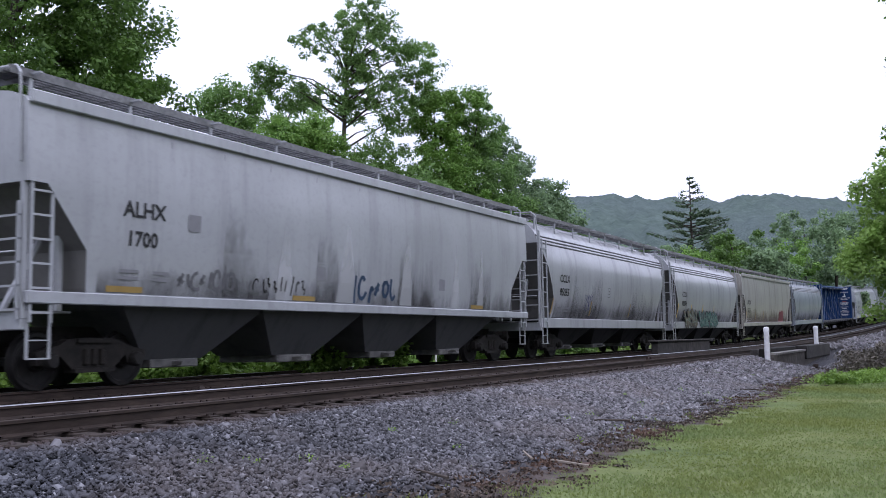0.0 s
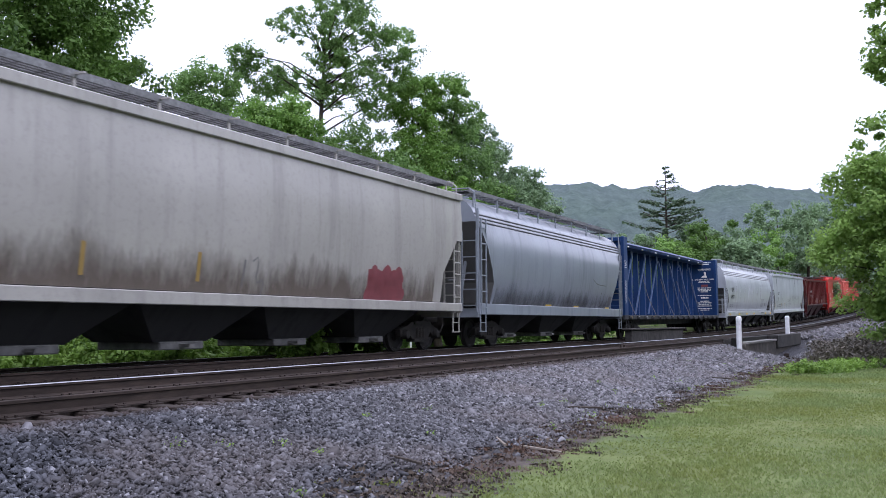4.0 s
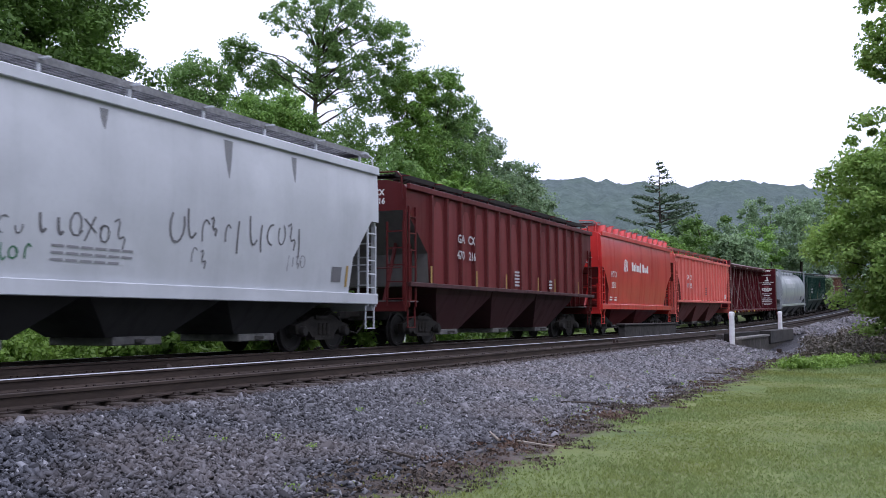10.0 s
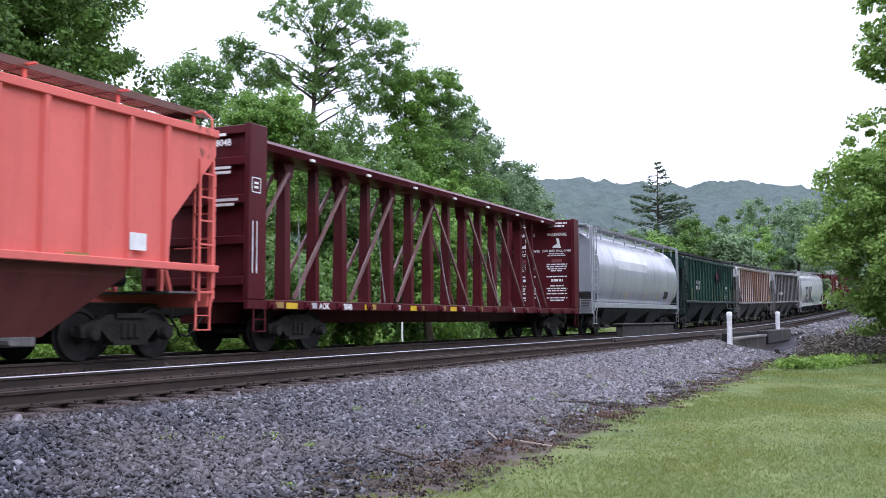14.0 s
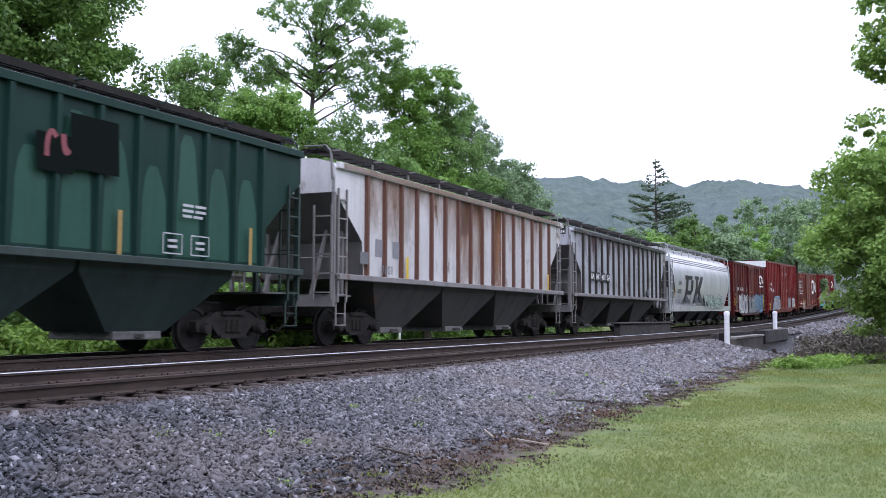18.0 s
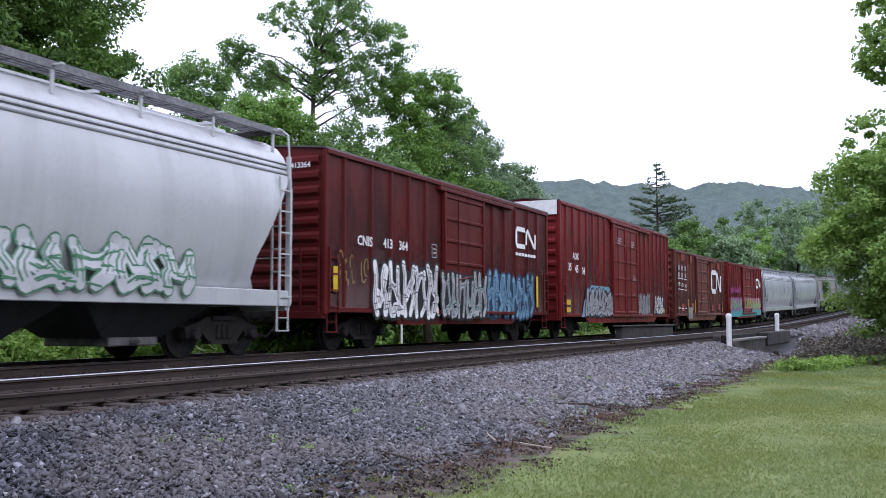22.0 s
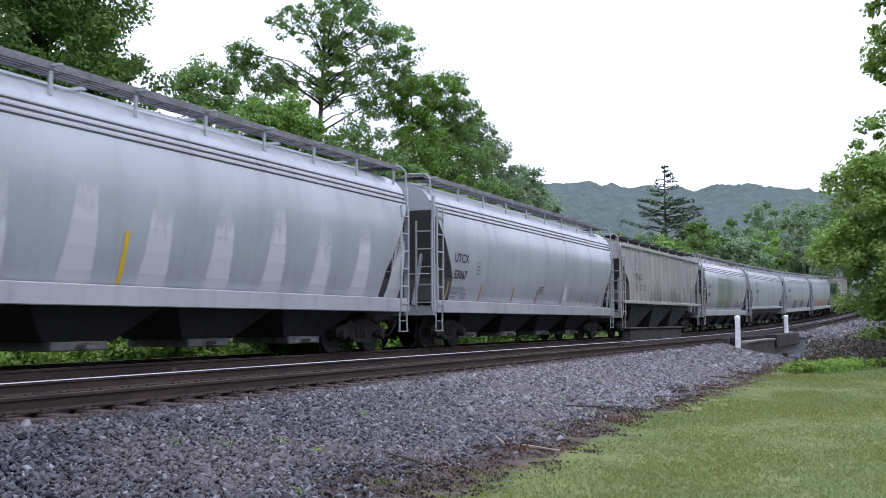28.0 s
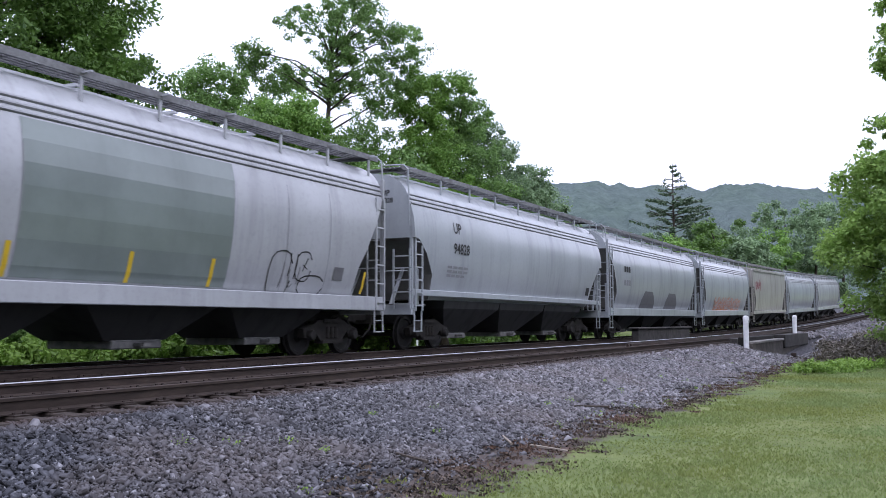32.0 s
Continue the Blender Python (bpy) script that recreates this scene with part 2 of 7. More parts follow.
def crushed_stone():
    """Grey granite chips, paler and browner further along the line, rust-stained beside the rail."""
    m, nt, bsdf, out = shader("crushed_granite")
    isle = node(nt, "ShaderNodeNewGeometry").outputs["Random Per Island"]
    vec = node(nt, "ShaderNodeTexCoord").outputs["Object"]
    xyz = node(nt, "ShaderNodeSeparateXYZ", [(0, vec)])
    col = mixed(nt, isle, (0.016, 0.017, 0.021), (0.12, 0.123, 0.142))
    col = mixed(nt, ramp(nt, isle, 0.92, 1.0), col, (0.3, 0.3, 0.325))
    col = mixed(nt, times(nt, ramp(nt, noise_of(nt, vec, 14, 4), 0.4, 0.7), 0.4), col, (0.04, 0.04, 0.045))
    # blends to a paler tone along x, from 6 to 17 metres
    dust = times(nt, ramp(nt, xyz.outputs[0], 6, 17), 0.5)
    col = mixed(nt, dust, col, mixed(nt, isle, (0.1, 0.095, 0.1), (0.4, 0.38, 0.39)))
    col = mixed(nt, times(nt, ramp(nt, noise_of(nt, vec, 0.5, 4), 0.48, 0.7), 0.4), col, (0.19, 0.16, 0.152))
    col = mixed(nt, times(nt, ramp(nt, xyz.outputs[1], 7.8, 8.2), 0.8), col, (0.055, 0.036, 0.03))
    nt.links.new(col, bsdf.inputs["Base Color"])
    bsdf.inputs["Roughness"].default_value = 0.75
    bsdf.inputs["Specular IOR Level"].default_value = 0.2
    return m


M_STONE = crushed_stone()
M_CONC = grainy("weathered_concrete", (0.16, 0.15, 0.14), (0.34, 0.32, 0.3), 5, 0.9, 0.3)
M_DARKC = grainy("stained_concrete", (0.03, 0.028, 0.027), (0.09, 0.083, 0.078), 4, 0.9, 0.3)
M_BROWNC = grainy("mossy_concrete", (0.06, 0.054, 0.048), (0.17, 0.15, 0.135), 4, 0.9, 0.3)
M_PALEW = grainy("bleached_wood", (0.2, 0.17, 0.14), (0.36, 0.31, 0.26), 8, 0.9, 0.3, 0.0, (0.2, 1, 1))
M_POST = plain("white_post_paint", (0.8, 0.8, 0.82), 0.5)
M_BARK = grainy("bark", (0.03, 0.024, 0.02), (0.11, 0.09, 0.075), 5, 0.9, 0.8, 0.0, (1, 1, 0.25), dist=0.04)
# leaf tones carry light too: shaded, sunlit, and far ones paled for haze
M_LEAF = [foliage("maple_leaves", (0.08, 0.15, 0.048), (0.2, 0.33, 0.1), 0.42),
          foliage("shaded_leaves", (0.045, 0.095, 0.022), (0.13, 0.23, 0.05), 0.4),
          foliage("yellow_green_leaves", (0.085, 0.185, 0.036), (0.215, 0.36, 0.08), 0.4),
          foliage("hazed_far_leaves", (0.1, 0.165, 0.09), (0.22, 0.32, 0.16), 0.38),
          foliage("pine_needles", (0.045, 0.075, 0.045), (0.1, 0.15, 0.085), 0.2),
          foliage("weed_leaves", (0.11, 0.2, 0.035), (0.23, 0.36, 0.07), 0.4),
          foliage("sunlit_leaves", (0.12, 0.22, 0.045), (0.27, 0.4, 0.1), 0.45),
          foliage("brown_brush", (0.05, 0.045, 0.035), (0.14, 0.12, 0.095), 0.2)]

# ---- the line: two tracks that bend gently and climb in the distance ----
RAIL_Y = (8.56, 10.07, 12.79, 14.30)
TRAIN_Y = 13.545
CANT = 0.048  # how far the near track's near rail lies below its far one


def bend(s):
    """Sideways shift and rise of the line at s metres along it."""
    u = max(0.0, min(s, 210.0) - 37.28)
    dy, dz = -0.2886e-3 * u * u, 0.17957e-3 * u * u
    if s > 210.0:
        dy += -2 * 0.2886e-3 * u * (s - 210.0)
        dz += 0.012 * (s - 210.0)
    return dy, dz


def way(s, y=0.0, z=0.0):
    dy, dz = bend(s)
    return (s, y + dy, z + dz)


STATIONS = [-60 + 10 * i for i in range(8)] + [22 + 4 * i for i in range(30)] + [150 + 10 * i for i in range(30)]
SECTION = [(-220, -1.6), (-40, -1.1), (-10, -0.92), (0, -0.9), (3.4, -0.9), (4.5, -0.88), (5.6, -0.7), (6.9, -0.46), (7.55, -0.31),
           (8.05, -0.285), (8.4, -0.28), (9.3, -0.24), (10.6, -0.2), (11.4, -0.24), (12.3, -0.2), (13.5, -0.19), (14.8, -0.2), (15.6, -0.25), (17.0, -0.8),
           (18.2, -0.95), (26, -0.8), (40, -0.5), (80, 0.5), (200, 3), (700, 8), (1600, 10)]


def height(x, y):
    """Ground level at x, y."""
    dy, dz = bend(x)
    q = y - dy
    if 43.5 < x < 72 and 4.6 < q < 6.95:
        dz -= 0.5 * min(1, (x - 43.5) / 4, (72 - x) / 6) * min(1, (q - 4.6) / 1.3)
    for (a, za), (b, zb) in zip(SECTION, SECTION[1:]):
        if a <= q <= b:
            return za + (zb - za) * (q - a) / (b - a) + dz
    return SECTION[0 if q < SECTION[0][0] else -1][1] + dz


def build_ground():
    xs = [-900, -300, -120] + [-60 + 2.5 * i for i in range(64)] + [100 + 8 * i for i in range(14)] + [215, 260, 340, 460, 700, 1100, 1900]
    qs = []
    for (a, za), (b, zb) in zip(SECTION, SECTION[1:]):
        n = 3 if 3 < b < 20 else 2
        qs += [a + (b - a) * i / n for i in range(n)]
    qs.append(SECTION[-1][0])
    verts = []
    for x in xs:
        dy, dz = bend(x)
        for q in qs:
            rough = 0.03 * noise.noise(Vector((x * 0.5, q * 0.7, 0))) if -30 < q < 40 else 0
            verts.append((x, q + dy, height(x, q + dy) + rough - (0.03 if 4.6 < q < 16 else 0)))
    n = len(qs)
    faces = [(i * n + j, (i + 1) * n + j, (i + 1) * n + j + 1, i * n + j + 1) for i in range(len(xs) - 1) for j in range(n - 1)]
    m, nt, bsdf, out = shader("ground_cover")
    vec = node(nt, "ShaderNodeTexCoord").outputs["Object"]
    xyz = node(nt, "ShaderNodeSeparateXYZ", [(0, vec)])
    grit = noise_of(nt, vec, 22, 4, 0.7)
    vor = node(nt, "ShaderNodeTexVoronoi", [("Vector", vec)], Scale=19.0)
    stone = mixed(nt, ramp(nt, vor.outputs["Color"], 0.1, 0.9), (0.012, 0.012, 0.014), (0.11, 0.108, 0.12))
    soil = mixed(nt, ramp(nt, noise_of(nt, vec, 3.1, 8, 0.7), 0.35, 0.65), (0.032, 0.027, 0.025), (0.12, 0.098, 0.088))
    soil = mixed(nt, times(nt, ramp(nt, noise_of(nt, vec, 0.8, 6, 0.7), 0.55, 0.68), 0.7), soil, (0.13, 0.055, 0.03))
    turf = mixed(nt, ramp(nt, noise_of(nt, vec, 1.7, 8, 0.72), 0.35, 0.66), (0.085, 0.115, 0.04), (0.155, 0.195, 0.07))
    turf = mixed(nt, times(nt, ramp(nt, noise_of(nt, vec, 0.33, 3), 0.45, 0.62), 0.5), turf, (0.17, 0.18, 0.066))
    wobble = noise_of(nt, vec, 0.55, 5, 0.6)

    def edge(lo, hi, amount):
        a = node(nt, "ShaderNodeMath")
        a.operation = "MULTIPLY_ADD"
        nt.links.new(wobble, a.inputs[0])
        a.inputs[1].default_value = amount
        nt.links.new(xyz.outputs[1], a.inputs[2])
        return ramp(nt, a.outputs[0], lo + amount * 0.5, hi + amount * 0.5)

    col = mixed(nt, edge(3.9, 4.2, 2.4), turf, soil)
    col = mixed(nt, edge(4.9, 5.4, 1.3), col, stone)
    col = mixed(nt, edge(16.3, 17.2, 1.2), col, turf)
    nt.links.new(col, bsdf.inputs["Base Color"])
    bsdf.inputs["Roughness"].default_value = 0.95
    bsdf.inputs["Specular IOR Level"].default_value = 0.15
    bumped(nt, bsdf, grit, 0.6, 0.03)
    me = bpy.data.meshes.new("ground")
    me.from_pydata(verts, [], faces)
    me.materials.append(None)
    me.polygons.foreach_set("use_smooth", [True] * len(me.polygons))
    tagged(part("ground", me, m), "lawn, bare soil and grey ballast bed beside the railway", "ground", kind="structure")


build_ground()


def rail_mesh(y, s0, s1, head):
    """One rail; head: True for the bright running surface alone."""
    prof = [(-0.07, -0.175), (0.07, -0.175), (0.07, -0.16), (0.012, -0.135), (0.012, -0.045), (0.037, -0.035), (0.037, -0.006),
            (0.028, 0.0), (-0.028, 0.0), (-0.037, -0.006), (-0.037, -0.035), (-0.012, -0.045), (-0.012, -0.135), (-0.07, -0.16)]
    if head:
        prof = [(-0.0385, -0.007), (-0.0365, -0.001), (-0.031, 0.003), (-0.02, 0.0045), (0.02, 0.0045), (0.031, 0.003), (0.0365, -0.001), (0.0385, -0.007), (0, -0.006)]
        if y > 11:
            prof = [(-0.026, 0.0005), (0.026, 0.0005), (0.024, 0.003), (-0.024, 0.003)]
    drop = CANT if y == RAIL_Y[0] else 0.0
    rings = [[way(s, y + a, b - drop) for a, b in prof] for s in STATIONS if s0 <= s <= s1]
    return Geo().loft(rings)


def build_track(name, ya, yb, label):
    track = tagged(new(name), label, "railway track", kind="structure")
    for y in (ya, yb):
        rail = part("rail", rail_mesh(y, -60, 440, False), M_RAIL, track, "rust-brown steel rail")
        part("running_surface", rail_mesh(y, -60, 440, True), M_SHINE if y != RAIL_Y[0] else M_RAIL, rail, "polished steel rail head", smooth=60)
    tie = Geo().chamfer(-0.115, 0.115, -1.3, 1.3, -0.36, -0.185, 0.015).mesh("tie")
    plate = Geo().box(-0.1, 0.1, -0.17, 0.17, -0.185, -0.168)
    for k in range(4):
        plate.box(-0.08 if k % 2 else 0.05, -0.05 if k % 2 else 0.08, (-0.11 if k < 2 else 0.09), (-0.09 if k < 2 else 0.11), -0.168, -0.14)
    plate = plate.mesh("tie_plate")
    mid = (ya + yb) / 2
    cant = CANT if ya == RAIL_Y[0] else 0.0
    rng = random.Random(3)
    for i in range(150):
        s = -2 + 0.53 * i
        m = Matrix.Translation(way(s, mid + rng.uniform(-0.05, 0.05), -cant / 2)) @ pose(0, 0, 0, math.degrees(cant / 1.51), 0, rng.uniform(-1.2, 1.2))
        ob = part("tie", tie, M_TIE, track, at=m)
        if i < 60:
            for y in (ya, yb):
                part("tie_plate", plate, M_RAIL, ob, at=Matrix.Translation((0, y - mid, 0)))
    rest = Geo()
    for i in range(150, 560):
        x, y, z = way(-2 + 0.53 * i, mid, -cant)
        rest.box(x - 0.115, x + 0.115, y - 1.3, y + 1.3, z - 0.36, z - 0.185)
    tagged(part("ties", rest, M_TIE, track), kind="stuff")
    return track


build_track("track_1", RAIL_Y[0], RAIL_Y[1], "empty near railway track with rusty rails on timber ties")
build_track("track_2", RAIL_Y[2], RAIL_Y[3], "railway track under the freight train with polished rail heads")


def build_ballast():
    """Crushed stone on the shoulder and between the rails."""
    rng = np.random.default_rng(5)
    spots = []
    for x0, x1, y0, y1, n, size in ((2, 15, 4.4, 8.3, 56000, 0.0265), (15, 30, 4.4, 8.3, 38000, 0.033), (30, 62, 4.6, 8.25, 17000, 0.05),
                                    (0, 40, 10.4, 12.4, 3500, 0.04), (62, 150, 5.0, 8.3, 6000, 0.1), (3, 30, 3.3, 5.0, 900, 0.026),
                                    (-14, 1, 5.0, 8.3, 3000, 0.05)):
        p = np.column_stack([rng.uniform(x0, x1, n), rng.uniform(y0, y1, n), size * rng.lognormal(0, 0.36, n)])
        spots.append(p)
    p = np.concatenate(spots)
    # the shoulder thins out towards the lawn along a ragged line
    fade = 4.72 + 0.2 * np.sin(p[:, 0] * 0.9) + 0.2 * np.sin(p[:, 0] * 2.3 + 1)
    p = p[(p[:, 1] > fade + 0.5 * rng.random(len(p))) | (rng.random(len(p)) < 0.11 * np.clip((p[:, 1] - 3.9) / 0.7, 0, 1))]
    p = p[(p[:, 0] < 45) | (p[:, 0] > 66) | (p[:, 1] < 6.2) | (p[:, 1] > 10)]
    n = len(p)
    # each chip: a skewed wedge with a ridge, broken flat on its sides
    cube = np.array([(-1, -1, -1), (1, -1, -1), (1, 1, -1), (-1, 1, -1), (-0.75, -0.2, 1), (0.8, 0.1, 0.85)], float)
    quads = np.array([(0, 3, 2), (0, 2, 1), (0, 1, 5), (0, 5, 4), (1, 2, 5), (2, 3, 4), (2, 4, 5), (3, 0, 4)])
    v = cube[None] * rng.uniform(0.6, 1.05, (n, 6, 3)) * np.array([1.35, 0.85, 0.55]) * rng.uniform(0.6, 1.1, (n, 1, 3))
    v[:, 4:, 1] += rng.uniform(-0.5, 0.5, (n, 1))
    a = rng.uniform(0, 2 * np.pi, (n, 3)) * np.array([0.14, 0.14, 1.0])
    for i, (j, k) in enumerate(((1, 2), (0, 2), (0, 1))):
        c, s = np.cos(a[:, i])[:, None], np.sin(a[:, i])[:, None]
        vj, vk = v[:, :, j] * c - v[:, :, k] * s, v[:, :, j] * s + v[:, :, k] * c
        v[:, :, j], v[:, :, k] = vj, vk
    v *= p[:, 2][:, None, None]
    dy = np.array([bend(x)[0] for x in p[:, 0]])
    z = np.array([height(x, y + d) for (x, y, _), d in zip(p, dy)])
    v += np.column_stack([p[:, 0], p[:, 1] + dy, z - 0.006 + rng.uniform(-0.012, 0.02, n)])[:, None]
    me = cloud_mesh("ballast", v.reshape(-1, 3), (quads[None] + 6 * np.arange(n)[:, None, None]).reshape(-1, 3))
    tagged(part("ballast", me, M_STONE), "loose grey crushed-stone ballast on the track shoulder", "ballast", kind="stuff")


build_ballast()


def turf_material():
    """Mown grass: fresh green, olive and straw patches, the gaps' shade put in as darker noise."""
    m, nt, bsdf, out = shader("grass_blades")
    isle = node(nt, "ShaderNodeNewGeometry").outputs["Random Per Island"]
    vec = node(nt, "ShaderNodeTexCoord").outputs["Object"]
    col = mixed(nt, isle, (0.185, 0.25, 0.095), (0.24, 0.31, 0.125))
    col = mixed(nt, times(nt, ramp(nt, noise_of(nt, vec, 0.28, 4, 0.6), 0.42, 0.62), 0.75), col, (0.215, 0.24, 0.06))
    col = mixed(nt, times(nt, ramp(nt, noise_of(nt, vec, 2.2, 6, 0.7, (1.0, 1.6, 1.0)), 0.52, 0.7), 0.3), col, (0.14, 0.145, 0.05))
    nt.links.new(col, bsdf.inputs["Base Color"])
    bsdf.inputs["Roughness"].default_value, bsdf.inputs["Specular IOR Level"].default_value = 0.6, 0.3
    tr = node(nt, "ShaderNodeBsdfTranslucent", [("Color", col)])
    mx = node(nt, "ShaderNodeMixShader", [(1, bsdf.outputs[0]), (2, tr.outputs[0])])
    mx.inputs[0].default_value = 0.45
    nt.links.new(mx.outputs[0], out.inputs[0])
    return m


def build_lawn():
    """Short blades over the lawn, thinning into tufts along its ragged edge."""
    rng = np.random.default_rng(8)
    n = 230000
    x = 1 + 51 * rng.random(n) ** 1.6
    deep = rng.random(n)
    y = 5.2 - 6.0 * deep ** 0.85 * (0.75 + x / 30)
    lump = np.sin(x * 1.7) * np.sin(y * 2.1 + x * 0.4) + np.sin(x * 0.6 + y)
    ragged = 4.02 + 0.28 * np.sin(x * 0.9) + 0.2 * np.sin(x * 2.7) + 0.16 * np.sin(x * 6.1 + 3 * y) + 0.12 * np.sin(x * 13 + 5 * y)
    tuft = np.sin(x * 3.1 + 1.3 * y) * np.sin(y * 6.3 - 1.1 * x) + 0.6 * np.sin(x * 7.7) * np.sin(y * 9.1 + 2)
    bare = np.sin(x * 2.3 + 2 * y) * np.sin(y * 3.7 - 0.9 * x) + 0.5 * np.sin(x * 8.3 - 3 * y)
    keep = (y < ragged - 0.55) | ((y < ragged) & (bare < 0.55)) | ((y < ragged + 0.7) & (tuft > 0.85)) | ((y < ragged + 0.9) & (rng.random(n) < 0.03))
    keep &= (bare < 1.15) | (rng.random(n) < 0.35)
    keep &= rng.random(n) < np.clip((x - 1) / 5, 0, 1) * np.clip((52 - x) / 12, 0, 1) * np.clip((1 - deep) / 0.25, 0, 1)
    x, y, lump, ragged = x[keep], y[keep], lump[keep], ragged[keep]
    n = len(x)
    h = rng.uniform(0.012, 0.036, n) * (1 + 0.35 * np.clip(lump, -1, 1)) * (1 + x / 60) * np.where(y > ragged - 0.5, 1.15, 1.0)
    w = rng.uniform(0.005, 0.012, n) * (1 + x / 14)
    a, lean = rng.uniform(0, 2 * np.pi, n), rng.uniform(-0.8, 0.8, (n, 2))
    z = np.array([height(i, j) for i, j in zip(x, y)]) - 0.005
    dx, dy = np.cos(a) * w, np.sin(a) * w
    v = np.stack([np.column_stack([x - dx, y - dy, z]), np.column_stack([x + dx, y + dy, z]),
                  np.column_stack([x + lean[:, 0] * h, y + lean[:, 1] * h, z + h])], 1)
    me = cloud_mesh("grass", v.reshape(-1, 3), np.arange(3 * n).reshape(-1, 3))
    tagged(part("grass", me, turf_material()), "short mown pale-green grass on the lawn", "grass", kind="stuff")


build_lawn()

# ---- trees ----


def bearing(px, r):
    """A place on the ground plan at r metres from the tripod, px in degrees from +y towards +x."""
    return r * math.sin(radians(px)), r * math.cos(radians(px))


def leaf_cloud(rng, clumps, per, size, flat=0.55):
    """Folded leaves in clumps: rows of centre and radius."""
    c = np.repeat(np.array([q[:3] for q in clumps]), per, 0)
    r = np.repeat(np.array([q[3] for q in clumps]), per)[:, None]
    n = len(c)
    d = rng.normal(size=(n, 3))
    d /= np.linalg.norm(d, axis=1, keepdims=True)
    d *= rng.random((n, 1)) ** 0.45
    d[:, 2] *= flat
    p = c + d * r
    out = d + np.array([0, 0, 0.7]) + rng.normal(scale=0.6, size=(n, 3))
    out /= np.linalg.norm(out, axis=1, keepdims=True)
    t = np.cross(out, rng.normal(size=(n, 3)))
    t /= np.linalg.norm(t, axis=1, keepdims=True) + 1e-9
    b = np.cross(out, t)
    s = size * rng.uniform(0.6, 1.25, (n, 1))
    v = np.stack([p - t * s * 0.5, p + b * s * 0.33 - out * s * 0.1, p + t * s * 0.55 - out * s * 0.12, p - b * s * 0.33 - out * s * 0.1], 1)
    return v.reshape(-1, 3), np.arange(4 * n).reshape(-1, 4)


def tree(name, label, x, y, trunk, top, blobs, leaf, per, mat, seed, lean=0.0, spread=0.9, group="", wood_shows=False):
    """A tree at x, y with a crown of clumps inside ellipsoids (dx, dy, z, rx, ry, rz, clumps) about it."""
    rng = np.random.default_rng(seed)
    z0 = height(x, y) - 0.15
    thing = tagged(new(name), label, "tree", group)
    thing.location = (x, y, z0)
    tip = Vector((lean, 0, top * 0.82))
    path = [Vector((lean * (k / 5) ** 2 + 0.15 * math.sin(k * 1.7 + seed), 0.12 * math.cos(k * 2.1 + seed), tip.z * k / 5)) for k in range(6)]
    part("trunk", Geo().tube(path, trunk, 9, trunk * 0.2), M_BARK, thing, smooth=60)
    clumps = []
    for dx, dy, cz, rx, ry, rz, n in blobs:
        # sprays of leaves all through the mass, fuller towards its outside; boughs reach into it from the trunk
        many = int(n * 1.75)
        d = rng.normal(size=(many, 3))
        d /= np.linalg.norm(d, axis=1, keepdims=True)
        d *= (0.3 + 0.7 * rng.random((many, 1)) ** 0.55) * (1 + 0.12 * rng.normal(size=(many, 1)))
        for k, q in enumerate(d):
            c = Vector((dx + q[0] * rx, dy + q[1] * ry, cz + q[2] * rz))
            clumps.append((c.x, c.y, c.z, spread * rng.uniform(0.35, 1.0)))
            if k % (16 if wood_shows else 40) == 0:
                f = min(0.95, max(0.2, (c.z - 0.45 * math.hypot(c.x, c.y)) / max(tip.z, 0.1)))
                i = min(4, int(f * 5))
                root = path[i].lerp(path[i + 1], f * 5 - i)
                mid = root.lerp(c, 0.5) + Vector((0, 0, 0.1 * (c - root).length))
                part("limb", Geo().tube([root, mid, c], trunk * 0.2, 5, trunk * 0.03), M_BARK, thing, smooth=60)
    v, f = leaf_cloud(rng, clumps, int(per * 0.62), leaf, 0.75)
    part("crown", cloud_mesh("crown", v, f), mat, thing)
    return thing


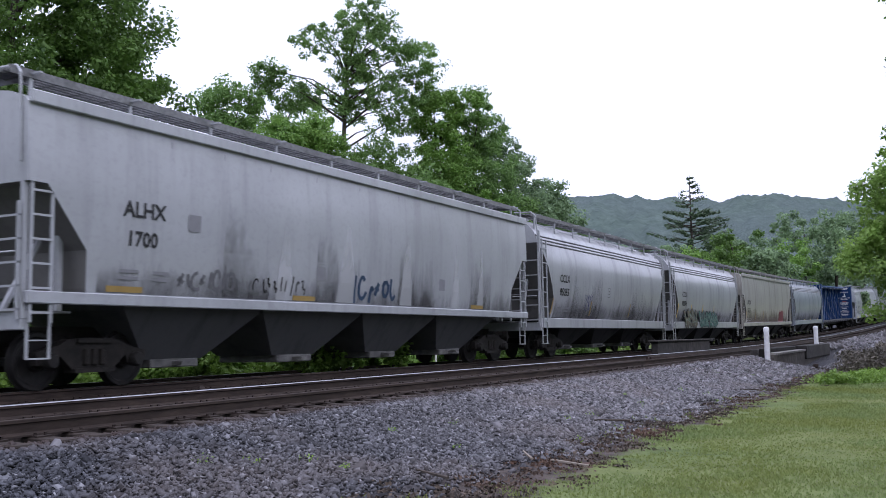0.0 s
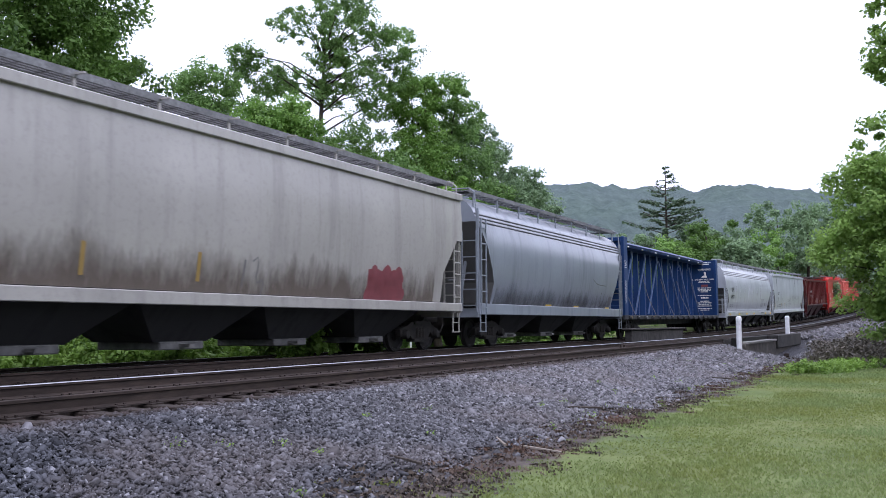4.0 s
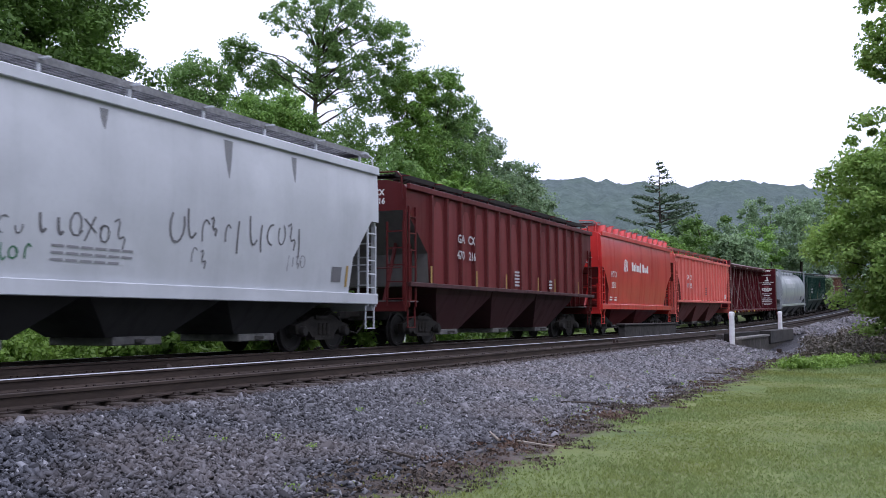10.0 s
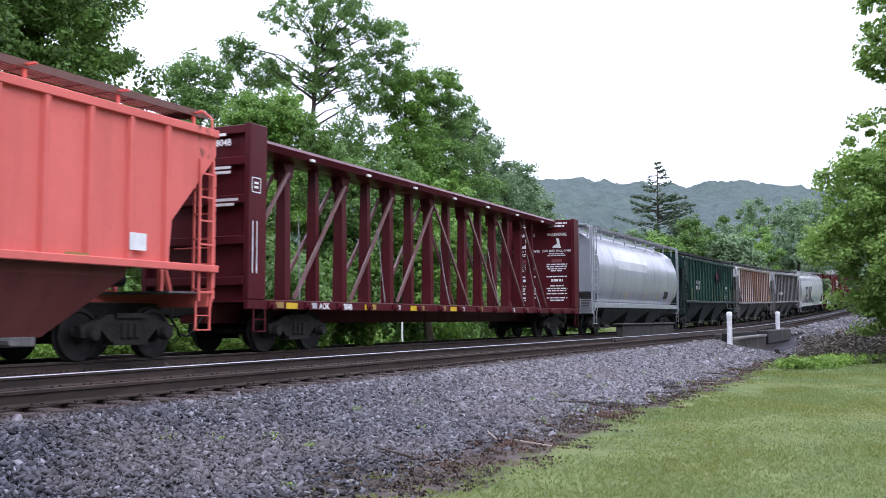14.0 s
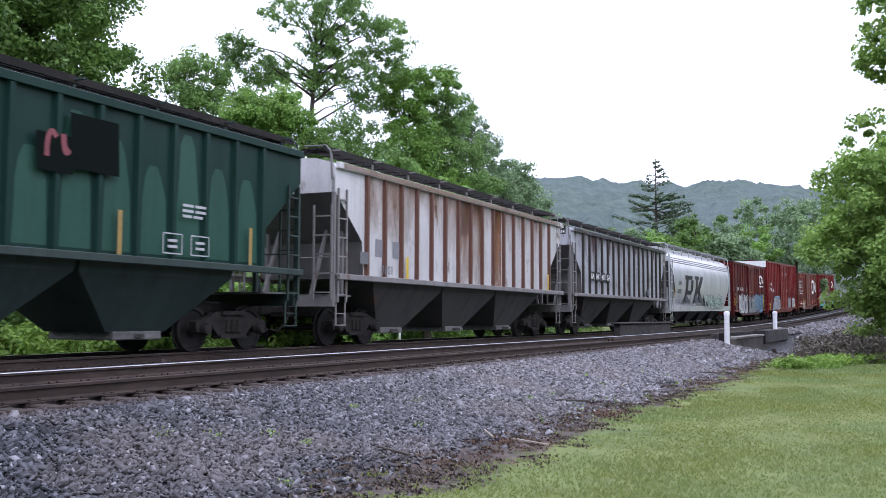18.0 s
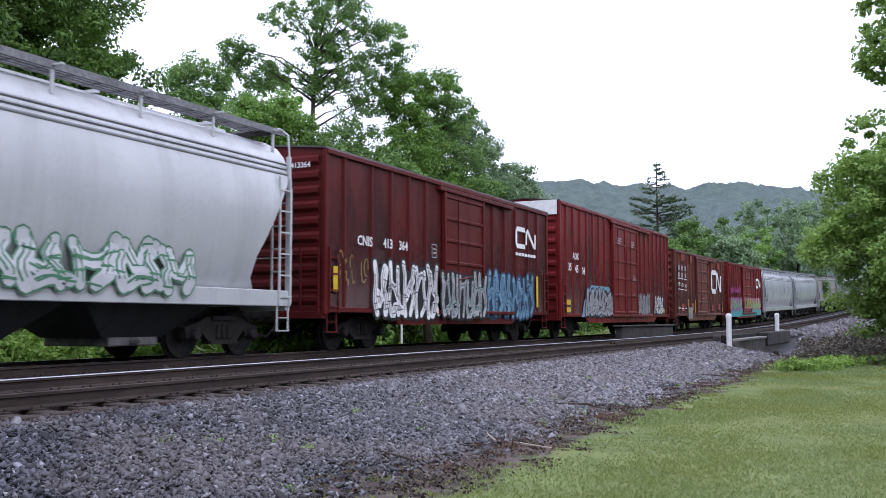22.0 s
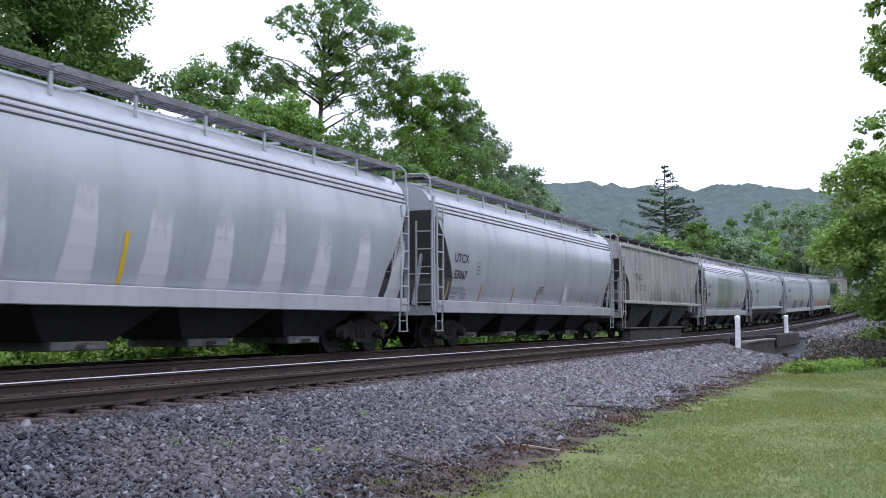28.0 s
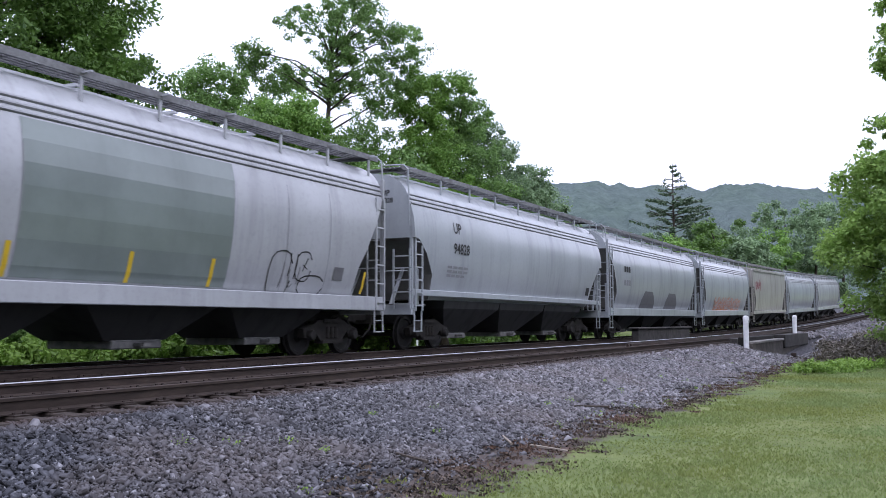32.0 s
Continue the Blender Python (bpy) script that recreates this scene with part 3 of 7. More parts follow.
def build_trees():
    big = "broad-leaved tree in full summer leaf behind the railway"
    airy = "tall airy tree with sky showing through its crown"
    # bearing, distance, trunk, top, crown blobs, leaf size, leaves a clump, leaf kind, clump size
    rows = [
        ("tall dark-green tree with hanging boughs behind the railway", 38.0, 31, 0.34, 17,
         [(-0.6, 0, 11.5, 5.0, 4.6, 4.8, 190), (0.6, -1.0, 8.2, 3.6, 3.4, 2.8, 90), (1.9, -0.6, 10.6, 2.1, 2.0, 2.8, 60), (-2.5, 0, 9.0, 3.0, 3.0, 3.0, 70)], 0.15, 240, 1, 0.74),
        (airy, 56.5, 60, 0.36, 23.4, [(1.3, 0, 20.8, 2.8, 2.4, 2.8, 84), (4.8, 0, 19.2, 1.8, 1.6, 1.6, 32), (3.3, 0, 16.6, 2.4, 2.0, 2.0, 50), (-1.9, 0, 20.5, 1.5, 1.4, 0.9, 16),
                                      (-4.5, 0, 18.1, 1.9, 1.6, 0.9, 20), (-2.4, 0, 16.7, 2.1, 1.8, 0.9, 24), (0.4, 0, 17.4, 1.4, 1.4, 2.6, 40), (1.8, 0, 12.3, 3.2, 2.8, 2.2, 64)], 0.17, 130, 0, 0.66),
        (airy, 52.2, 61, 0.3, 17.8, [(0.4, 0, 17.0, 2.4, 2.4, 1.1, 12), (-0.6, 0, 14.4, 2.4, 2.4, 1.7, 30), (0, 0, 10.3, 3.2, 3.2, 2.8, 60)], 0.17, 160, 0, 0.7),
        (big, 62.0, 62, 0.32, 18.0, [(0.0, 0, 16.2, 1.7, 1.8, 2.0, 50), (0.3, 0, 12.7, 2.2, 2.2, 2.4, 70), (2.3, 0, 17.0, 1.4, 1.3, 1.0, 14), (0.2, -1, 9.7, 3.2, 3.2, 2.6, 70)], 0.18, 190, 2, 0.78),
        (big, 64.3, 64, 0.34, 17.2, [(0.0, 0, 15.4, 2.0, 2.0, 1.9, 40), (0.2, 0, 11.9, 2.8, 2.8, 2.8, 70), (0.2, -1, 8.9, 3.6, 3.6, 2.8, 70)], 0.19, 190, 0, 0.8),
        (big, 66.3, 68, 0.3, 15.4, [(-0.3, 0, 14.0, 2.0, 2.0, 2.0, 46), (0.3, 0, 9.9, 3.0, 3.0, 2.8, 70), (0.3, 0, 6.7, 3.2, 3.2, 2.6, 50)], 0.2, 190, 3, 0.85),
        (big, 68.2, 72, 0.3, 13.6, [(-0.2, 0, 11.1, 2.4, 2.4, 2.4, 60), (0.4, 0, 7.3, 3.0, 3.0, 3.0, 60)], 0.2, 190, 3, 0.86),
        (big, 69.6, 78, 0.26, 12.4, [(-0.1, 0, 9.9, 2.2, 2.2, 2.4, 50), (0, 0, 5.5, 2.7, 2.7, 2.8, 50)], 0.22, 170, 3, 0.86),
        (big, 49.6, 58, 0.34, 16.6, [(0, 0, 15.2, 1.9, 2.0, 1.8, 48), (0, 0, 11.5, 3.0, 3.0, 2.8, 70)], 0.18, 190, 0, 0.76),
        ("rounded yellow-green tree at the foot of the grove", 53.9, 50, 0.26, 13.6, [(0, 0, 11.8, 2.1, 2.2, 1.5, 90), (0, 0, 7.4, 3.6, 3.4, 3.2, 90)], 0.17, 230, 2, 0.78),
        (big, 59.4, 50, 0.3, 11.4, [(0, 0, 8.0, 3.2, 3.2, 2.6, 70), (0, 0, 4.8, 3.6, 3.6, 2.6, 60)], 0.19, 210, 0, 0.85),
        (big, 46.0, 50, 0.3, 12.4, [(0, 0, 8.8, 3.6, 3.6, 2.8, 80), (0, 0, 4.6, 3.8, 3.8, 2.8, 60)], 0.19, 210, 0, 0.9),
        (big, 57.2, 55, 0.28, 12.6, [(0, 0, 10.4, 2.8, 2.8, 2.0, 60), (0, 0, 7.4, 3.4, 3.4, 2.6, 60)], 0.19, 200, 1, 0.8),
        (big, 52.4, 50, 0.28, 11.6, [(0, 0, 9.2, 2.4, 2.6, 2.0, 56), (0, 0, 6.4, 3.0, 3.0, 2.4, 50)], 0.19, 200, 0, 0.8),
        (big, 38.5, 40, 0.26, 9.5, [(0, 0, 6.6, 3.2, 3.2, 2.6, 70), (0, 0, 3.0, 3.4, 3.4, 2.4, 60)], 0.19, 190, 1, 0.8),
        (big, 42.6, 41, 0.26, 9.0, [(0, 0, 6.0, 3.2, 3.2, 2.6, 70), (0, 0, 2.8, 3.4, 3.4, 2.4, 60)], 0.19, 190, 1, 0.8),
        (big, 47.6, 42, 0.26, 9.2, [(0, 0, 6.2, 3.2, 3.2, 2.6, 70), (0, 0, 2.8, 3.4, 3.4, 2.4, 60)], 0.19, 190, 1, 0.8),
        (big, 63.4, 50, 0.26, 9.0, [(0, 0, 6.4, 3.0, 3.0, 2.3, 60), (0, 0, 3.6, 3.4, 3.4, 2.2, 50)], 0.28, 130, 2, 0.85)]
    for k, (lab, b, r, trunk, top, blobs, leaf, per, kind, spread) in enumerate(rows):
        x, y = bearing(b, r)
        blobs = [(u * math.cos(radians(b)), w - u * math.sin(radians(b)), *rest) for u, w, *rest in blobs]
        tree("broadleaf_tree", lab, x, y, trunk, top, blobs, leaf, per, M_LEAF[kind], 11 + k, spread=spread, wood_shows=lab is airy)
    # undergrowth seen under and through the cars
    rng = random.Random(4)
    first = []
    for i in range(3):
        g = np.random.default_rng(40 + i)
        cl = [(g.uniform(-2.2, 2.2), g.uniform(-1.3, 1.3), g.uniform(0.3, 3.6 + 0.8 * i), 0.85) for _ in range(46)]
        v, f = leaf_cloud(g, cl, 110, 0.26, 0.8)
        first.append(cloud_mesh("bush", v, f))
    for i in range(30):
        x = 2 + i * 2.9 + rng.uniform(-0.6, 0.6)
        y = 22.5 + rng.uniform(-1.2, 2.0) + 0.05 * x
        ob = part("bush", first[i % 3], M_LEAF[(1, 2, 0, 1)[i % 4]],
                  at=Matrix.Translation((x, y, height(x, y) - 0.1)) @ pose(0, 0, 0, 0, 0, rng.uniform(0, 360)))
        tagged(ob, "dense leafy green bush on the far side of the tracks", "bush", "undergrowth behind the train")
    g = np.random.default_rng(60)
    cl = []
    for i in range(420):
        x, y = g.uniform(-2, 75), g.uniform(16.9, 21.5)
        cl.append((x, y, height(x, y) + g.uniform(0.0, 0.28) + (0.35 if g.random() < 0.12 else 0), g.uniform(0.2, 0.5)))
    v, f = leaf_cloud(g, cl, 70, 0.15, 0.8)
    tagged(part("weeds", cloud_mesh("weeds", v, f), M_LEAF[5]), "bright green weeds along the far side of the line", "weeds", kind="stuff")
    for b, r, hgt, wid in ((39.5, 26, 1.5, 1.3), (41.6, 26.5, 1.5, 1.3), (43.2, 25.4, 1.2, 1.0), (48.0, 25.6, 1.7, 1.1), (50.2, 26.5, 1.3, 1.0), (44.7, 26, 1.75, 0.9), (46.3, 25.4, 1.1, 0.7), (53.6, 25.6, 1.5, 0.8), (55.0, 25.0, 1.25, 0.9), (58.9, 27.5, 1.5, 0.7), (49.0, 27, 0.9, 0.8)):
        x, y = bearing(b, r)
        cl = [(wid * g.normal() * 0.5, wid * g.normal() * 0.4, hgt * g.uniform(0.15, 0.9), 0.3) for _ in range(34)]
        v, f = leaf_cloud(g, cl, 60, 0.16, 0.8)
        ob = part("shrub", cloud_mesh("shrub", v, f), M_LEAF[5], at=Matrix.Translation((x, y, height(x, y))))
        tagged(ob, "bright yellow-green leafy shrub beside the far track", "bush", "shrubs by the far track")
    # conifer standing above the far trees
    x, y = bearing(76.9, 120)
    build_conifer(x, y, 20.0)
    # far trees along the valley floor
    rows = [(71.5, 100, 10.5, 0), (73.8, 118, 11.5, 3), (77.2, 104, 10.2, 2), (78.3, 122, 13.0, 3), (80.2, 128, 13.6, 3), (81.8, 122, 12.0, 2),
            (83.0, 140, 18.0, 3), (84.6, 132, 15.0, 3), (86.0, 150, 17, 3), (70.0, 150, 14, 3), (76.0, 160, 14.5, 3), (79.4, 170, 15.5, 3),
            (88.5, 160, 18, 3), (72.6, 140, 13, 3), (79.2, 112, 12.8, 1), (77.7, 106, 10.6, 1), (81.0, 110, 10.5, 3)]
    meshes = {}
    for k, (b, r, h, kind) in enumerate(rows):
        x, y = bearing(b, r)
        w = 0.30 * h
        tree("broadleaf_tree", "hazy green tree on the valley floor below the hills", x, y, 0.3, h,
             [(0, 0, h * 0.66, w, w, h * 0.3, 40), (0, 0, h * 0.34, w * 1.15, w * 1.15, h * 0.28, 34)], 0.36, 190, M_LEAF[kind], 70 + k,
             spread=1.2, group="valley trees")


def build_conifer(x, y, h):
    rng = np.random.default_rng(21)
    z0 = height(x, y) - 0.2
    thing = tagged(new("conifer_tree"), "tall thin-topped conifer above the far trees", "tree")
    thing.location = (x, y, z0)
    part("trunk", Geo().tube([(0, 0, 0), (0.1, 0, h * 0.5), (0, 0, h)], 0.32, 8, 0.03), M_BARK, thing, smooth=60)
    vs, fs, n = [], [], 0
    for k in range(110):
        f = 0.2 + 0.78 * rng.random() ** 0.8
        length = min(6.2, (1 - f) * 11.5 * rng.uniform(0.5, 1.1) + 0.4)
        a = rng.uniform(0, 2 * math.pi)
        d = np.array([math.cos(a), math.sin(a), rng.uniform(-0.05, 0.35)])
        root = np.array([0, 0, f * h])
        part("limb", Geo().tube([root, root + d * length * 0.6, root + d * length + np.array([0, 0, 0.25])], 0.05, 4, 0.014), M_BARK, thing)
        cl = [(*(root + d * length * g + np.array([0, 0, -0.05])), 0.25 + 0.45 * (1 - f)) for g in np.linspace(0.4, 1, 5 if f > 0.8 else 8)]
        v, q = leaf_cloud(rng, cl, 2 if f > 0.8 else 11, 0.34, 0.3)
        vs.append(v)
        fs.append(q + n)
        n += len(v)
    part("crown", cloud_mesh("crown", np.concatenate(vs), np.concatenate(fs)), M_LEAF[4], thing)


def build_right_bank():
    """Trees, brush and weeds on the near side, where the line goes out of sight."""
    lab = "leafy tree on the near bank hiding the line"
    rows = [(lab, 90.0, 46, 0.26, 10.2, [(0, 0.2, 7.4, 3.0, 3.3, 2.2, 90), (0, 0.2, 5.2, 3.0, 3.9, 1.5, 90), (0, 0.0, 2.6, 2.4, 2.7, 1.9, 80)], 0.2, 200, 6, 0.75),
            ("bright green sapling on the near bank", 91.2, 38, 0.16, 6.0, [(0, 0, 4.3, 1.6, 1.9, 1.4, 50), (0, -0.2, 2.4, 1.6, 1.5, 1.4, 40)], 0.18, 190, 6, 0.6),
            ("tall " + lab, 91.2, 50, 0.3, 19, [(0, 0, 15.5, 2.4, 2.4, 4.0, 60), (0, 2.0, 17.6, 1.4, 1.2, 2.0, 9), (0, 2.2, 14.2, 1.0, 1.0, 0.8, 5), (0, 0, 9.5, 2.8, 3.2, 3.4, 80)], 0.24, 170, 6, 0.75)]
    for k, (b, r, h) in enumerate(((90.6, 75, 10), (90.2, 100, 12), (89.6, 130, 13), (93.5, 44, 9), (96, 40, 10), (92, 70, 13))):
        rows.append((lab, b, r, 0.24, h, [(0, 0, h * 0.62, 3.2, 3.0, h * 0.32, 60), (0, 0, h * 0.3, 3.4, 2.6, h * 0.25, 50)], 0.34, 100, 0, 0.95))
    for k, (text, b, r, trunk, top, blobs, leaf, per, kind, spread) in enumerate(rows):
        x, y = bearing(b, r)
        tree("broadleaf_tree", text, x, y, trunk, top, blobs, leaf, per, M_LEAF[kind], 31 + k, spread=spread, group="near bank trees")
    g = np.random.default_rng(61)
    cl = []
    for i in range(380):
        x = g.uniform(37, 72)
        y = 2.2 + g.normal() * 0.9
        cl.append((x, y, height(x, y) + g.uniform(0.02, 0.75), g.uniform(0.25, 0.55)))
    v, f = leaf_cloud(g, cl, 110, 0.12, 0.8)
    tagged(part("brush", cloud_mesh("brush", v, f), M_LEAF[7]), "brown dry brush on the bank beside the line", "brush", kind="stuff")
    cl = []
    for i in range(150):
        x = g.uniform(32, 41.5)
        y = 3.3 - 0.23 * (x - 32) + g.normal() * 0.45
        cl.append((x, y, height(x, y) + g.uniform(0.0, 0.3), g.uniform(0.12, 0.3)))
    v, f = leaf_cloud(g, cl, 60, 0.1, 0.7)
    tagged(part("weeds", cloud_mesh("weeds", v, f), M_LEAF[5]), "bright green weeds at the edge of the lawn", "weeds", kind="stuff")


def build_hills():
    """The wooded ridge across the valley, carried round unseen behind the tripod."""
    # beyond 140 degrees the crest is added out of view, for the cars' reflections
    crest = [(20, 8.0), (50, 8.3), (68, 8.5), (72, 8.2), (73.8, 7.95), (76.3, 7.65), (78.8, 7.7), (81, 7.9), (83.4, 7.6), (85.2, 7.25), (92, 7.0), (110, 7.0), (140, 9), (180, 13), (240, 15), (300, 13), (350, 9), (380, 8)]
    verts, faces = [], []
    nb, nr = 1000, 44
    for i in range(nb + 1):
        b = 20 + 120 * i / (nb * 0.8) if i < nb * 0.8 else 140 + 240 * (i / nb - 0.8) / 0.2
        for (a, ea), (c, ec) in zip(crest, crest[1:]):
            if a <= b <= c:
                e = ea + (ec - ea) * (b - a) / (c - a)
        for j in range(nr + 1):
            f = j / nr
            r = 420 + 560 * f
            x, y = bearing(b, r)
            top = 980 * math.tan(radians(e))
            z = top * (f ** 0.8) * (1 + 0.05 * noise.noise(Vector((b * 0.35, f * 4, 0)))) + 4 * noise.noise(Vector((x * 0.02, y * 0.02, 0))) + 2.5 * noise.noise(Vector((x * 0.09, y * 0.09, 3))) + 5 * noise.noise(Vector((b * 1.1, f * 6, 5))) + 3.5 * abs(noise.noise(Vector((b * 4.3, f * 30, 9))))
            verts.append((x, y, z))
    n = nr + 1
    faces = [(i * n + j, (i + 1) * n + j, (i + 1) * n + j + 1, i * n + j + 1) for i in range(nb) for j in range(nr)]
    m, nt, bsdf, out = shader("hazy_wooded_ridge")
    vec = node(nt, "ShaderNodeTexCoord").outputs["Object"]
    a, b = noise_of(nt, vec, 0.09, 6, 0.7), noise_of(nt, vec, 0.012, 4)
    # distance haze is put into these pale blue-green tones
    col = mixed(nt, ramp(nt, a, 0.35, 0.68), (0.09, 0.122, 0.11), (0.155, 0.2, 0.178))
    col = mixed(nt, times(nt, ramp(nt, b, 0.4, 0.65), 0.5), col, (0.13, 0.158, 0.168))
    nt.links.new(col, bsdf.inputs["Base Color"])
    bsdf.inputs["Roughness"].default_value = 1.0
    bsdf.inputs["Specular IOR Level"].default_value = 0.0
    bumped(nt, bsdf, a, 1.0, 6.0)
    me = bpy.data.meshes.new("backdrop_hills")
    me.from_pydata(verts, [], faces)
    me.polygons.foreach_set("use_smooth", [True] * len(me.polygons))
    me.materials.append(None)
    tagged(part("backdrop_hills", me, m), "wooded ridge across the valley, distance haze in its blue-green colour", "hill", kind="structure")


build_hills()
build_trees()
build_right_bank()


def build_culvert():
    """The small bridge where the line crosses a ditch, with its two white marker posts."""
    wall = tagged(new("culvert"), "low weathered concrete culvert wall beside the near track", "culvert")
    y = 7.0
    part("headwall", Geo().prism([(43.6, -0.95), (63, -0.95), (63, -0.2), (43.6, -0.2)], y - 0.18, y + 0.18), M_BROWNC, wall)
    part("cap", Geo().chamfer(44.3, 61.5, y - 0.24, y + 0.24, -0.22, -0.12), M_CONC, wall)
    part("end_block", Geo().chamfer(53.5, 64.4, y - 0.3, y + 0.3, -0.62, 0.08, 0.03), M_DARKC, wall)
    # a dark beam stands in for the shaded opening behind the wall
    part("opening_shade_beam", Geo().chamfer(44.0, 53.5, y + 0.25, y + 0.5, -0.4, 0.07, 0.03), M_IRON, wall)
    part("curb", Geo().chamfer(46.0, 66, 7.9, 8.2, -0.5, -0.02), M_DARKC, wall)
    mid = tagged(new("bridge_parapet"), "dark stained concrete parapet between the two tracks", "parapet")
    part("wall", Geo().chamfer(40.8, 50.8, 11.1, 11.4, -0.4, 0.44, 0.03), M_DARKC, mid)
    part("cap", Geo().chamfer(40.6, 51.0, 11.03, 11.47, 0.44, 0.52, 0.02), M_DARKC, mid)
    for x, z0, z1, r in ((43.1, -0.5, 1.02, 0.115), (60.25, 0.0, 1.14, 0.125)):
        post = tagged(new("marker_post"), "white round-topped marker post beside the culvert", "post", "culvert marker posts")
        post.location = (x, 7.0, z0)
        h = z1 - z0
        rings = [[(rr * math.cos(2 * math.pi * i / 14), rr * math.sin(2 * math.pi * i / 14), z) for i in range(14)]
                 for rr, z in ((r, 0), (r, h * 0.86))]
        part("shaft", Geo().loft(rings), M_POST, post, smooth=50)
        rings = [[(rr * math.cos(2 * math.pi * i / 14), rr * math.sin(2 * math.pi * i / 14), z) for i in range(14)]
                 for rr, z in ((r * 1.08, h * 0.86), (r * 1.08, h * 0.96), (r * 0.8, h * 0.99), (r * 0.3, h))]
        part("cap", Geo().loft(rings), M_POST, post, smooth=50)
    x, y = bearing(61.8, 45)
    thin = Geo().tube([(0, 0, 0), (0, 0, 1.72)], 0.05, 10)
    tagged(part("marker_post", thin, M_POST, at=Matrix.Translation((x, y, height(x, y)))), "thin white post among the weeds beyond the far track", "post")
    guard = tagged(new("guard_rails"), "rusty guard rails between the running rails on the bridge", "guard rails")
    for q, tip in ((0.32, 0.7), (1.19, 0.81)):
        ring = []
        for s in (33, 36, 40, 50, 60, 72):
            o = RAIL_Y[0] + (tip if s == 33 else q)
            ring.append([way(s, o + a, b) for a, b in ((-0.06, -0.175), (0.06, -0.175), (0.03, -0.02), (-0.03, -0.02))])
        part("rail", Geo().loft(ring), M_RAIL, guard)


build_culvert()


def build_debris():
    """Broken timbers and sticks on the bare soil below the shoulder."""
    rng = random.Random(12)
    wood = [Geo().chamfer(-0.9, 0.9, -0.1, 0.1, 0, 0.16, 0.03).mesh("timber"), Geo().tube([(-0.5, 0, 0.02), (0.05, 0.05, 0.05), (0.5, -0.04, 0.02)], 0.02, 5, 0.01).mesh("stick")]
    for x, y, a in ((46.5, 6.1, 20), (49.5, 5.7, -12), (44.0, 5.2, 8)):
        ob = part("broken_timber", wood[0], M_TIE, at=pose(x, y, height(x, y) + 0.02, 0, rng.uniform(-8, 8), a))
        tagged(ob, "dark rotten broken timber lying on the shoulder", "timber", "broken timbers")
    for k in range(7):
        x, y = rng.uniform(7, 40), rng.uniform(4.5, 5.6)
        ob = part("stick", wood[1], M_BARK if k % 3 else M_PALEW, at=pose(x, y, height(x, y) - 0.02, 0, 0, rng.uniform(0, 180)))
        tagged(ob, "dry brown stick on the bare soil", "stick", "fallen sticks")


build_debris()


def build_litter():
    """Dead leaves and crumbs of earth on the bare strip between ballast and lawn."""
    g = np.random.default_rng(77)
    m = piecewise("dead_leaf_litter", (0.035, 0.029, 0.025), (0.15, 0.115, 0.09), 0.9, 6.0, (0.13, 0.06, 0.035))
    cl = []
    for i in range(520):
        x = 5 + 40 * g.random() ** 1.5
        y = 4.45 + 0.32 * g.normal()
        cl.append((x, y, height(x, y) + 0.012, g.uniform(0.1, 0.3)))
    v, f = leaf_cloud(g, cl, 34, 0.05, 0.05)
    tagged(part("leaf_litter", cloud_mesh("leaf_litter", v, f), m), "brown and rust-red dead leaves on bare soil", "leaf litter", kind="stuff")
    cl = []
    for i in range(26):
        x = 7 + 33 * g.random() ** 1.4
        y = 5.6 + 0.8 * g.normal()
        cl.append((x, min(y, 7.6), height(x, min(y, 7.6)) + 0.03, g.uniform(0.05, 0.16)))
    v, f = leaf_cloud(g, cl, 30, 0.03, 0.7)
    tagged(part("weeds", cloud_mesh("weeds", v, f), M_LEAF[5]), "small green weeds growing through the ballast", "weeds", kind="stuff")


build_litter()

# ---- the freight train ----
# cross-sections: height above rail and half width, from the side's foot to the roof's crown
ROUND = [(1.36, 1.3), (1.6, 1.4), (2.0, 1.5), (2.4, 1.565), (2.8, 1.595), (3.15, 1.6), (3.5, 1.565), (3.82, 1.48), (4.07, 1.4), (4.29, 1.3), (4.5, 1.12), (4.66, 0.82), (4.74, 0.45), (4.76, 0.0)]
SLAB = [(1.5, 1.48), (2.0, 1.54), (3.0, 1.6), (3.8, 1.59), (4.36, 1.55), (4.42, 1.5), (4.56, 1.15), (4.64, 0.6), (4.66, 0.0)]
SLABL = [(1.36, 1.46), (1.5, 1.48)] + SLAB[1:]
FLAT = [(1.66, 1.53), (2.5, 1.53), (3.5, 1.53), (4.24, 1.53), (4.34, 1.46), (4.48, 1.0), (4.54, 0.0)]
BARREL = [(1.3, 1.2), (1.5, 1.34), (1.9, 1.5), (2.4, 1.6), (2.9, 1.62), (3.4, 1.55), (3.8, 1.4), (4.18, 1.14), (4.42, 0.82), (4.57, 0.4), (4.6, 0.0)]


def half_width(prof, z):
    if z <= prof[0][0]:
        return prof[0][1]
    for (a, ya), (b, yb) in zip(prof, prof[1:]):
        if z <= b:
            return ya + (yb - ya) * (z - a) / (b - a)
    return prof[-1][1]


